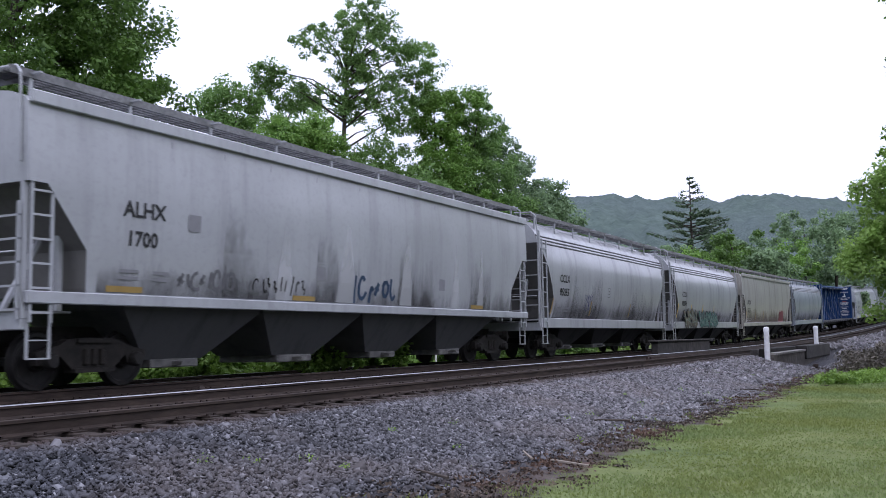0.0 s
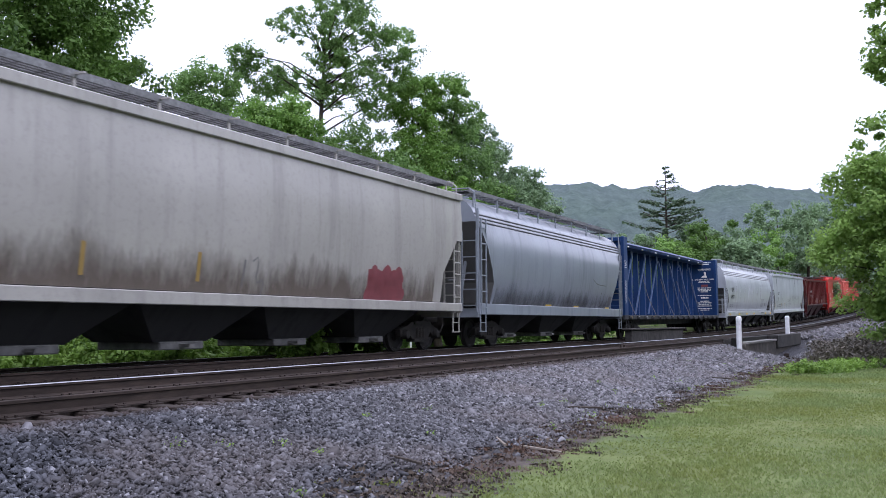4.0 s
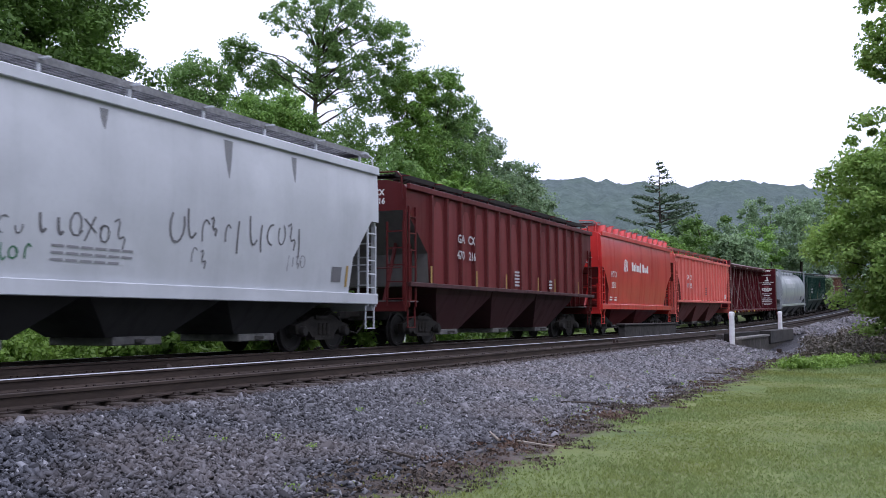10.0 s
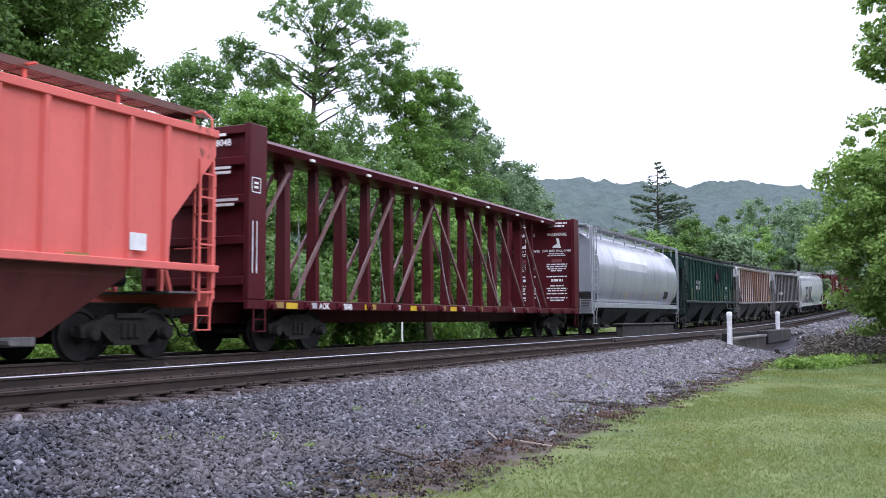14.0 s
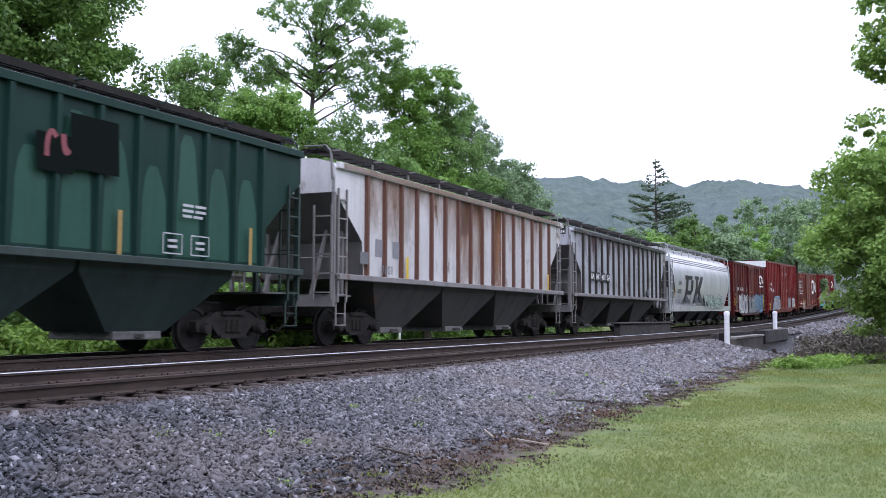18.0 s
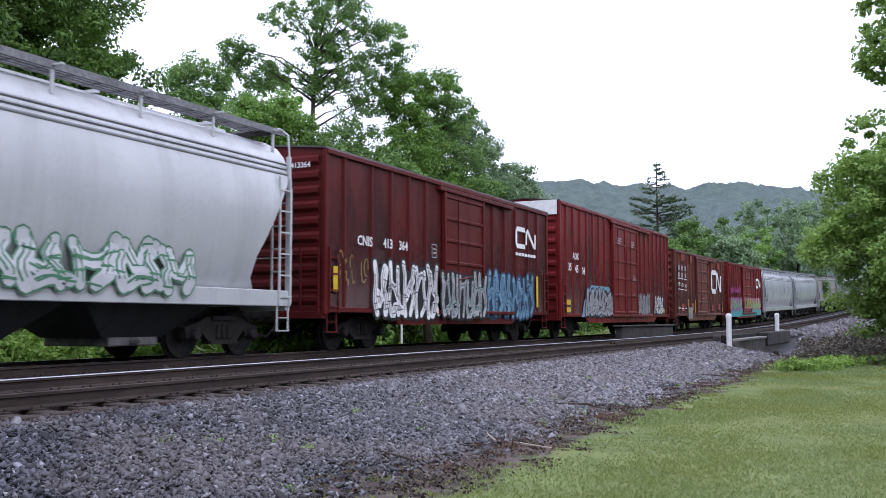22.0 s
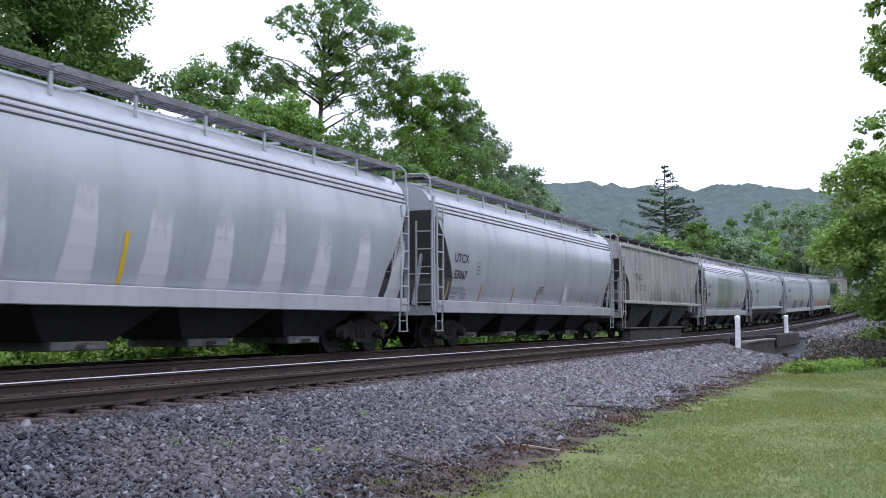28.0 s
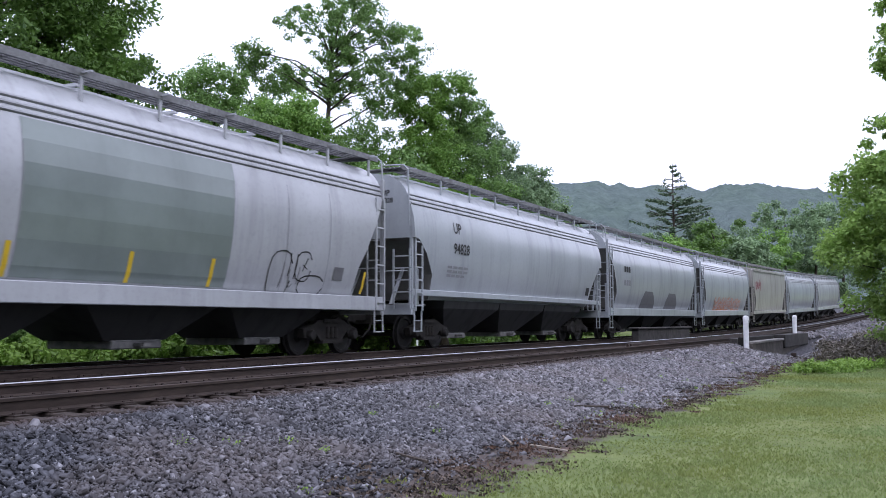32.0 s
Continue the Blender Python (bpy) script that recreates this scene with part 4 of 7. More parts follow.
def band(prof, rows, off=0.008):
    """A thin skin on the near side: rows of height, left and right, bottom to top."""
    g = Geo()
    fine = []
    for (z0, l0, r0), (z1, l1, r1) in zip(rows, rows[1:]):
        n = max(1, int(abs(z1 - z0) / 0.22))
        cuts = sorted({k / n for k in range(n)} | {(z - z0) / (z1 - z0) for z, _ in prof if z0 + 0.01 < z < z1 - 0.01})
        fine += [(z0 + (z1 - z0) * f, l0 + (l1 - l0) * f, r0 + (r1 - r0) * f) for f in cuts]
    fine.append(rows[-1])
    v = []
    for z, l, r in fine:
        y = -half_width(prof, z) - off
        v += [(l, y, z), (r, y, z)]
    return g.add(v, [(2 * k, 2 * k + 1, 2 * k + 3, 2 * k + 2) for k in range(len(fine) - 1)])


def stroke(prof, pts, width, off=0.012, joint=False):
    """A painted line on the near side through points x, z."""
    g = Geo()
    v = []
    for k, (x, z) in enumerate(pts):
        a, b = pts[max(0, k - 1)], pts[min(len(pts) - 1, k + 1)]
        dx, dz = b[0] - a[0], b[1] - a[1]
        n = math.hypot(dx, dz) or 1
        ox, oz = -dz / n * width / 2, dx / n * width / 2
        for q in ((x + ox, z + oz), (x - ox, z - oz)):
            v.append((q[0], -half_width(prof, q[1]) - off, q[1]))
    g.add(v, [(2 * k, 2 * k + 1, 2 * k + 3, 2 * k + 2) for k in range(len(pts) - 1)])
    for k, (x, z) in enumerate(pts if joint else ()):
        ring = [(x + width / 2 * math.cos(a * math.pi / 4), z + width / 2 * math.sin(a * math.pi / 4)) for a in range(8)]
        g.add([(a, -half_width(prof, b) - off - 0.0008 - 0.0002 * (k % 3), b) for a, b in ring], [tuple(range(8))])
    return g


LETTERS = {}


def lettering(text):
    """Points and faces of a line of text, one unit high, from the built-in font."""
    if text not in LETTERS:
        cu = bpy.data.curves.new("line", "FONT")
        cu.body, cu.resolution_u, cu.offset = text, 2, 0.022
        ob = new("line", cu)
        me = bpy.data.meshes.new_from_object(ob.evaluated_get(bpy.context.evaluated_depsgraph_get()))
        pts = [(v.co.x, v.co.y) for v in me.vertices]
        faces = [tuple(p.vertices) for p in me.polygons]
        bpy.data.objects.remove(ob)
        bpy.data.meshes.remove(me)
        bpy.data.curves.remove(cu)
        x0, y0 = min(p[0] for p in pts), min(p[1] for p in pts)
        h = max(p[1] for p in pts) - y0
        LETTERS[text] = [((x - x0) / h, (y - y0) / h) for x, y in pts], faces
    return LETTERS[text]


def side_text(car, prof, text, x, z, h, mat, off=0.012, wide=1.0):
    """A line of text centred at x, z on the near side, h metres high."""
    pts, faces = lettering(text)
    w = max(p[0] for p in pts) * h * wide
    v = [(x - w / 2 + a * h * wide, -half_width(prof, z + (b - 0.5) * h) - off, z + (b - 0.5) * h) for a, b in pts]
    part("lettering", Geo().add(v, faces), mat, car)


def end_text(car, text, x, y, z, h, mat):
    """A line of text on the face that looks along -x."""
    pts, faces = lettering(text)
    w = max(p[0] for p in pts) * h
    part("lettering", Geo().add([(x, y + w / 2 - a * h, z + (b - 0.5) * h) for a, b in pts], faces), mat, car)


def bars(car, prof, x, z, mat, widths, h=0.06, gap=0.05, off=0.012, name="small_lettering"):
    """Lines of writing too small to read."""
    g = Geo()
    for k, w in enumerate(widths):
        zz = z - k * (h + gap)
        n = max(1, int(w / 0.28))
        for i in range(n):
            a = x + w * i / n
            g.add(*(lambda q: (q.v, q.f))(band(prof, [(zz - h / 2, a, a + w / n * 0.84), (zz + h / 2, a, a + w / n * 0.84)], off)))
    part(name, g, mat, car)


def rounded(pts, times_over=2):
    """Corners cut away until a line flows."""
    for _ in range(times_over):
        out = [pts[0]]
        for (a, b), (c, d) in zip(pts, pts[1:]):
            out += [(a * 0.75 + c * 0.25, b * 0.75 + d * 0.25), (a * 0.25 + c * 0.75, b * 0.25 + d * 0.75)]
        pts = out + [pts[-1]]
    return pts


def scrawl(car, prof, x, z, w, h, mat, seed, width=0.035):
    """An unreadable spray-can tag: arcs, hooks, crossed slashes and dots, each a part of its own."""
    rng = random.Random(seed)
    n = max(2, int(w / (h * 0.62)))
    for i in range(n):
        cx, cz, k = x + w * (i + rng.uniform(-0.15, 0.15)) / n, z + rng.uniform(-0.16, 0.16) * h, h * rng.uniform(0.3, 0.62)
        kind = rng.choice("aahhczl")
        lines = []
        if kind == "a":
            t0, sweep, fx = rng.uniform(0, 6.3), rng.uniform(3.2, 7.5), rng.uniform(0.35, 0.8)
            lines.append([(cx + k * (fx + 0.03 * j) * math.cos(t0 + sweep * j / 9), cz + k * math.sin(t0 + sweep * j / 9)) for j in range(10)])
        elif kind == "h":
            s = rng.choice((-1, 1))
            lines.append(rounded([(cx - 0.1 * k, cz + s * k), (cx + rng.uniform(-0.2, 0.1) * k, cz - 0.3 * s * k), (cx + 0.3 * k, cz - s * k), (cx + 0.75 * k, cz - 0.5 * s * k)]))
        elif kind == "c":
            lines += [[(cx - 0.4 * k, cz - 0.8 * k), (cx + 0.45 * k, cz + 0.9 * k)], [(cx - 0.5 * k, cz + rng.uniform(0, 0.7) * k), (cx + 0.6 * k, cz - rng.uniform(0, 0.7) * k)]]
        elif kind == "z":
            lines.append(rounded([(cx - 0.5 * k, cz + 0.6 * k), (cx, cz + 0.9 * k), (cx - 0.2 * k, cz - 0.5 * k), (cx + 0.5 * k, cz - 0.2 * k), (cx + 0.3 * k, cz - 1.1 * k)], 1))
        else:
            lines.append(rounded([(cx + rng.uniform(-0.1, 0.2) * k, cz + 1.1 * k), (cx, cz), (cx + rng.uniform(-0.3, 0.1) * k, cz - 1.2 * k)], 1))
        g = Geo()
        for line in lines:
            q = stroke(prof, line, width * rng.uniform(0.7, 1.2))
            g.add(q.v, q.f)
        part("graffiti_stroke", g, mat, car)


def bubble(car, prof, x0, x1, z0, z1, n, fill, rim, seed, shade=None, ground=True, edge=0.16):
    """Unreadable interlocked graffiti: fat outlined bars, hooks and wedges, crowded together."""
    rng = random.Random(seed)
    step, tall = (x1 - x0) / n, z1 - z0
    fat = min(step * 0.3, tall * 0.26)
    if ground:
        cols = []
        for k in range(2 * n + 1):
            a, lo, hi = x0 + (x1 - x0) * k / (2 * n), z0 + rng.uniform(-0.02, 0.12) * tall, z1 - rng.uniform(0, 0.18) * tall
            cols.append((a, lo, hi))
        g = Geo()
        v = [(a, -half_width(prof, lo + (hi - lo) * j / 5) - 0.008, lo + (hi - lo) * j / 5) for a, lo, hi in cols for j in range(6)]
        g.add(v, [(6 * k + j, 6 * k + 6 + j, 6 * k + 7 + j, 6 * k + 1 + j) for k in range(len(cols) - 1) for j in range(5)])
        part("graffiti_ground", g, rim, car)
    for i in range(n):
        lo = z0 + fat * 0.5 + rng.uniform(0, 0.06) * tall
        h, lean = (tall - fat * 1.0) * rng.uniform(0.84, 1.0), rng.uniform(-0.12, 0.2) * step
        back, front, inner = Geo(), Geo(), Geo()
        lift = 0.004 if i % 2 else 0.0
        j = lambda s: rng.uniform(-s, s)
        lines = [[(0.12 + j(0.1), 0), (0.06 + j(0.1), 0.35 + j(0.1)), (0.2 + j(0.1), 0.65 + j(0.1)), (0.1 + j(0.12), 1)],
                 [(0.15 + j(0.1), rng.uniform(0.3, 1)), (0.45 + j(0.15), rng.uniform(0.1, 0.9)), (0.75 + j(0.1), rng.uniform(0.2, 1))],
                 [(0.75 + j(0.1), 0.95 + j(0.05)), (0.62 + j(0.12), 0.6 + j(0.1)), (0.8 + j(0.1), 0.3 + j(0.1)), (0.62 + j(0.2), 0.02)]]
        if rng.random() < 0.5:
            lines.append([(0.35 + j(0.1), 0.02), (0.5 + j(0.1), 0.25 + j(0.1)), (0.95, 0.1 + j(0.1))])
        for line in lines:
            pts = [(x0 + step * i + u * step * 1.08 + v * lean, lo + v * h) for u, v in rounded(line, 1)]
            wide = fat * rng.uniform(0.75, 1.1)
            q = stroke(prof, pts, wide + edge, 0.012 + lift, True)
            back.add(q.v, q.f)
            q = stroke(prof, pts, wide, 0.019 + lift, True)
            front.add(q.v, q.f)
            for side, thick in ((-0.24, 0.16), (0.2, 0.1)):
                cut = rng.randrange(0, 2)
                q = stroke(prof, [(a + fat * side, b + fat * 0.1) for a, b in pts[cut: max(cut + 2, len(pts) - rng.randrange(1, 3))]], fat * thick, 0.026 + lift)
                inner.add(q.v, q.f)
            for _ in range(2):
                a, b = rng.choice(pts)
                q = stroke(prof, [(a - fat * 0.45, b), (a + fat * 0.45, b + rng.uniform(-0.05, 0.05))], fat * 0.14, 0.027 + lift)
                inner.add(q.v, q.f)
        if not inner.v:
            q = stroke(prof, [(a, b) for a, b in pts[:3]], fat * 0.13, 0.026 + lift)
            inner.add(q.v, q.f)
        letter = part("graffiti_letter", front, fill, car, "spray-painted letter shape")
        part("outline", back, rim, letter)
        part("highlight", inner, shade or rim, letter)


def rect(car, prof, x0, x1, z0, z1, mat, name="patch", off=0.012, label=""):
    part(name, band(prof, [(z0, x0, x1), (z1, x0, x1)], off), mat, car, label)


C_WHITE, C_BLACK = plain("white_marking", (0.78, 0.78, 0.78)), plain("black_marking", (0.018, 0.018, 0.02))
C_GREY, C_YEL = plain("grey_marking", (0.13, 0.13, 0.14)), plain("yellow_reflector", (0.62, 0.42, 0.03), 0.4)
C_OCHRE = plain("ochre_reflector", (0.3, 0.2, 0.06))
C_PALE = plain("pale_marking", (0.42, 0.42, 0.44))
C_BLUE, C_TEAL, C_PINK = plain("pale_blue_spray", (0.17, 0.33, 0.46)), plain("teal_spray", (0.05, 0.3, 0.3)), plain("magenta_spray", (0.4, 0.04, 0.25))
C_LIME, C_GREEN = plain("lime_spray", (0.4, 0.5, 0.08)), plain("green_spray", (0.06, 0.18, 0.1))
C_NAVY, C_DTEAL = plain("navy_spray", (0.02, 0.045, 0.09)), plain("grey_teal_spray", (0.045, 0.13, 0.105))
C_SAGE = plain("grey_green_spray", (0.15, 0.2, 0.17))
C_RED, C_FAINT = plain("dark_red_spray", (0.2, 0.05, 0.06)), plain("faint_spray", (0.22, 0.22, 0.24))

SHARED = {}


def shared(key, build):
    if key not in SHARED:
        SHARED[key] = build()
    return SHARED[key]


def frame_geo():
    g = Geo()
    poly = [(-1.14, 0.6), (-1.1, 0.4), (-0.74, 0.4), (-0.68, 0.54), (-0.4, 0.29), (0.4, 0.29), (0.68, 0.54), (0.74, 0.4), (1.1, 0.4), (1.14, 0.6), (0.72, 0.7), (0.5, 0.8), (-0.5, 0.8), (-0.72, 0.7)]
    g.prism(poly, -0.08, 0.08)
    g.prism([(-0.36, 0.74), (0.36, 0.74), (0.36, 0.82), (-0.36, 0.82)], -0.13, 0.13)
    g.prism([(-0.42, 0.26), (0.42, 0.26), (0.42, 0.33), (-0.42, 0.33)], -0.13, 0.13)
    return g


def wheelset_geo():
    g = Geo()
    for s in (-1, 1):
        g.disc(0, 0, [(s * y, r) for y, r in ((0.69, 0.02), (0.69, 0.485), (0.72, 0.487), (0.735, 0.457), (0.825, 0.452), (0.83, 0.39), (0.795, 0.36), (0.785, 0.17), (0.85, 0.13), (0.85, 0.02))], 24)
    g.disc(0, 0, [(-1.05, 0.01), (-1.05, 0.08), (1.05, 0.08), (1.05, 0.01)], 10)
    return g


WHEELSETS = []


def add_truck(car, x, colour=None):
    bolster = shared("bolster", lambda: Geo().chamfer(-0.2, 0.2, -1.05, 1.05, 0.48, 0.78, 0.03).box(-0.3, 0.3, -0.3, 0.3, 0.7, 0.95).mesh("bolster"))
    truck = part("truck", bolster, M_IRON, car, "grimy cast-steel truck", at=Matrix.Translation((x, 0, 0)))
    side = shared("side_frame", lambda: frame_geo().mesh("side_frame"))
    cap = shared("bearing_cap", lambda: Geo().disc(0, 0, [(-0.09, 0.01), (-0.09, 0.1), (-0.05, 0.125), (0.09, 0.125), (0.09, 0.01)], 14).mesh("bearing_cap", 40))
    spring = shared("spring", lambda: Geo().loft([[(0.062 * (1 if k % 2 else 0.86) * math.cos(a), 0.062 * (1 if k % 2 else 0.86) * math.sin(a), 0.34 + 0.02 * k) for a in [i * math.pi / 4 for i in range(8)]] for k in range(14)]).mesh("spring", 80))
    wheels = shared("wheelset", lambda: wheelset_geo().mesh("wheelset", 35))
    for s in (-1, 1):
        part("side_frame", side, M_IRON, truck, at=Matrix.Translation((0, s * 1.02, 0)))
        for i in (-0.89, 0.89):
            part("bearing_cap", cap, M_WHEEL, truck, at=Matrix.Translation((i, s * 1.13, 0.457)))
        for i in (-0.13, 0.0, 0.13):
            part("spring", spring, M_IRON, truck, at=Matrix.Translation((i * 1.3, s * 1.1, 0.04)))
    for i in (-0.89, 0.89):
        WHEELSETS.append((part("wheelset", wheels, M_WHEEL, truck, at=Matrix.Translation((i, 0, 0.457))), car))


def lattice(x0, x1, z0, z1, n, w=0.045, d=0.04, rung=0.034):
    """A ladder as one welded frame in x, z, d deep."""
    xs, zs = [x0, x0 + w, x1 - w, x1], [z0]
    for k in range(n):
        z = z0 + (z1 - z0) * (k + 0.4) / n
        zs += [z - rung / 2, z + rung / 2]
    zs.append(z1)
    on = lambda i, j: 0 <= i < 3 and 0 <= j < len(zs) - 1 and (i != 1 or j % 2 == 1)
    v = [(x, y, z) for y in (-d / 2, d / 2) for z in zs for x in xs]
    at = lambda i, j, k: k * 4 * len(zs) + j * 4 + i
    f = []
    for i in range(3):
        for j in range(len(zs) - 1):
            if on(i, j):
                f += [(at(i, j, 0), at(i + 1, j, 0), at(i + 1, j + 1, 0), at(i, j + 1, 0)), (at(i, j, 1), at(i, j + 1, 1), at(i + 1, j + 1, 1), at(i + 1, j, 1))]
                for di, dj, a, b in ((-1, 0, (i, j), (i, j + 1)), (1, 0, (i + 1, j), (i + 1, j + 1)), (0, -1, (i, j), (i + 1, j)), (0, 1, (i, j + 1), (i + 1, j + 1))):
                    if not on(i + di, j + dj):
                        f.append((at(*a, 0), at(*b, 0), at(*b, 1), at(*a, 1)))
    return v, f


def ladder_geo(x0, x1, y, z0, z1, n):
    v, f = lattice(x0, x1, z0, z1, n)
    return Geo().add([(a, y + b, c) for a, b, c in v], f)


def end_ladder_geo(x, y0, y1, z0, z1, n):
    v, f = lattice(y0, y1, z0, z1, n)
    return Geo().add([(x + b, a, c) for a, b, c in v], f)


def step_geo(x, y, z0, z1):
    g = Geo()
    for a in (-0.2, 0.2):
        g.box(x + a - 0.02, x + a + 0.02, y - 0.012, y + 0.012, z0, z1)
    g.box(x - 0.2, x + 0.2, y - 0.04, y + 0.04, z0, z0 + 0.025)
    g.box(x - 0.2, x + 0.2, y - 0.02, y + 0.02, (z0 + z1) / 2, (z0 + z1) / 2 + 0.02)
    return g


def running_gear(car, half, paint_mat, truck_in=1.75):
    """Trucks, couplers and draft gear common to every car."""
    for s in (-1, 1):
        add_truck(car, s * (half - truck_in))
        g = Geo().chamfer(-0.3, 0.62, -0.09, 0.09, 0.8, 0.96, 0.02).chamfer(0.5, 0.8, -0.14, 0.12, 0.74, 1.02, 0.04)
        part("coupler", shared("coupler", lambda: g.mesh("coupler")), M_IRON, car, at=pose(s * half, 0, 0, 0, 0, 0 if s > 0 else 180))
        hose = Geo().tube([(s * (half + 0.1), -0.35, 0.78), (s * (half + 0.3), -0.36, 0.55), (s * (half + 0.5), -0.3, 0.36), (s * (half + 0.68), -0.2, 0.42)], 0.025, 6)
        part("air_hose", hose, M_IRON, car)


def new_car(kind, label, xl, xr, category):
    car = tagged(new(kind), label, category, "freight train")
    CARS.append((car, (xl + xr) / 2))
    return car, (xr - xl) / 2, (xl + xr) / 2


CARS = []


def hopper(label, xl, xr, prof, cut, body, bay, sill=(1.03, 1.37), bays=3, ribs=0, rib_mat=None, beads=True, flange=False, rail_mat=None,
           board=None, hatches=True, ladders=True, sill_mat=None, high_ladder=False, recess=None, lift=None, bead_mat=None, inset=0.0):
    """A covered hopper car. cut: how the side's foot rises towards the ends, as distance from the end and height."""
    car, half, mid = new_car("covered_hopper", label, xl, xr, "freight car")
    rail_mat, board, sill_mat = rail_mat or body, board or M_BOARD, sill_mat or body
    top, foot = prof[-1][0], prof[0][0]
    rings = []
    for s in (-1, 1):
        seq = [(d, z) for d, z in cut] + [(cut[-1][0] + 0.02, foot)]
        row = []
        for d, z in seq:
            lo = max(foot, z)
            near = [(s * (half - inset - d), -half_width(prof, max(q, lo)), max(q, lo)) for q, _ in prof]
            near[-1] = (s * (half - inset - d), 0, top)
            far = [(x, -y, q) for x, y, q in near[-2::-1]]
            row.append(near + far)
        rings.append(row)
    shell, under, loop = Geo(), Geo(), rings[0] + rings[1][::-1]
    n = len(loop[0])
    shell.add([q for r in loop for q in r], [(k * n + i, k * n + i + 1, (k + 1) * n + i + 1, (k + 1) * n + i) for k in range(len(loop) - 1) for i in range(n - 1)]
              + [tuple(range(n)), tuple(range((len(loop) - 1) * n, len(loop) * n))])
    under.add([q for r in loop for q in (r[0], r[-1])], [(2 * k, 2 * k + 1, 2 * k + 3, 2 * k + 2) for k in range(len(loop) - 1)])
    part("body", shell, body, car, smooth=32)
    # the recess's deep shade is in this sheet's dark colour
    part("slope_sheet", under, recess or (P_BAYR if bay is P_BAYR else P_RECESS), car, "recessed slope sheet under the ends, darkened for its deep shade")
    # sills, posts and platforms
    zs0, zs1 = sill
    for s in (-1, 1):
        y = s * max(half_width(prof, foot) + 0.05, 1.45)
        g = Geo().chamfer(-half + 0.02, half - 0.02, min(y, y + s * 0.09), max(y, y + s * 0.09), zs0, zs1, 0.015)
        g.box(-half + 0.02, half - 0.02, min(y - s * 0.08, y), max(y - s * 0.08, y), zs1 - 0.03, zs1)
        part("side_sill", g, sill_mat, car)
    lowest = min(zs0, 1.0)
    for e in (-1, 1):
        x = e * half
        part("end_sill", Geo().chamfer(min(x, x - e * 0.16), max(x, x - e * 0.16), -1.5, 1.5, lowest - 0.06, lowest + 0.22, 0.015), rail_mat, car)
        part("platform", Geo().box(min(x, x - e * 1.05), max(x, x - e * 1.05), -1.35, 1.35, lowest + 0.2, lowest + 0.235), M_BOARD, car)
        part("centre_sill", Geo().chamfer(min(x, x - e * 3.2), max(x, x - e * 3.2), -0.28, 0.28, 0.7, 1.02, 0.02), M_IRON, car)
        zt = cut[0][1]
        for s in (-1, 1):
            part("corner_post", Geo().chamfer(min(x, x - e * 0.09), max(x, x - e * 0.09), s * 1.47 - 0.045, s * 1.47 + 0.045, lowest + 0.1, top + 0.1 if high_ladder else zt + 0.4, 0.01), rail_mat, car)
            part("slope_brace", Geo().prism([(x - e * 0.25, lowest + 0.23), (x - e * 0.33, lowest + 0.23), (x - e * 1.0, zt - 0.75), (x - e * 0.92, zt - 0.75)], s * 0.7 - 0.04, s * 0.7 + 0.04), rail_mat, car)
            part("upright", Geo().chamfer(min(x - e * 0.95, x - e * 1.05), max(x - e * 0.95, x - e * 1.05), s * 1.1 - 0.05, s * 1.1 + 0.05, lowest + 0.2, zt - 0.5, 0.01), rail_mat, car)
            if ladders:
                zl = (top + 0.05) if (high_ladder or e * s > 0) else zt - 0.1
                part("side_ladder", ladder_geo(min(x - e * 0.08, x - e * 0.5), max(x - e * 0.08, x - e * 0.5), s * 1.56, lowest + 0.05, zl if high_ladder else min(zl, zt + 0.1), 11 if high_ladder else 6), rail_mat, car)
                part("end_ladder", end_ladder_geo(x + e * 0.05, s * 1.0 - 0.0, s * 1.45, lowest + 0.1, zt - 0.3, 5), rail_mat, car)
            part("stirrup_step", step_geo(x - e * 0.3, s * 1.52, 0.5, lowest + 0.05), rail_mat, car)
            part("grab_iron", Geo().tube([(x + e * 0.04, s * 0.5, lowest + 1.1), (x + e * 0.06, s * 1.0, lowest + 1.1), (x + e * 0.06, s * 1.4, lowest + 1.1)], 0.016, 5), rail_mat, car)
    wheel = Geo().disc(0, 0, [(-0.02, 0.2), (-0.02, 0.24), (0.02, 0.24), (0.02, 0.2)], 16).box(-0.2, 0.2, -0.012, 0.012, -0.015, 0.015).box(-0.015, 0.015, -0.012, 0.012, -0.2, 0.2)
    part("brake_wheel", wheel, rail_mat, car, at=pose(-half - 0.12, 0.55, 2.2, 0, 0, 90))
    part("brake_cylinder", Geo().disc(0, 0, [(-0.25, 0.02), (-0.25, 0.15), (0.25, 0.15), (0.25, 0.02)], 12), M_IRON, car, at=pose(half - 0.7, 0.4, 1.5, 0, 0, 90))
    # hopper bays between the trucks
    inner = half - 2.1
    length = 2 * inner / bays
    for k in range(bays):
        a = -inner + length * k
        m = a + length / 2
        r = [[(a + 0.02, -1.4, foot), (a + length - 0.02, -1.4, foot), (a + length - 0.02, 1.4, foot), (a + 0.02, 1.4, foot)],
             [(a + 0.06, -1.34, foot - 0.22), (a + length - 0.06, -1.34, foot - 0.22), (a + length - 0.06, 1.34, foot - 0.22), (a + 0.06, 1.34, foot - 0.22)],
             [(m - 0.75, -0.75, 0.42), (m + 0.75, -0.75, 0.42), (m + 0.75, 0.75, 0.42), (m - 0.75, 0.75, 0.42)]]
        part("hopper_bay", Geo().loft(r), bay, car, "grimy sloping hopper bay, darkened for the shade under the car")
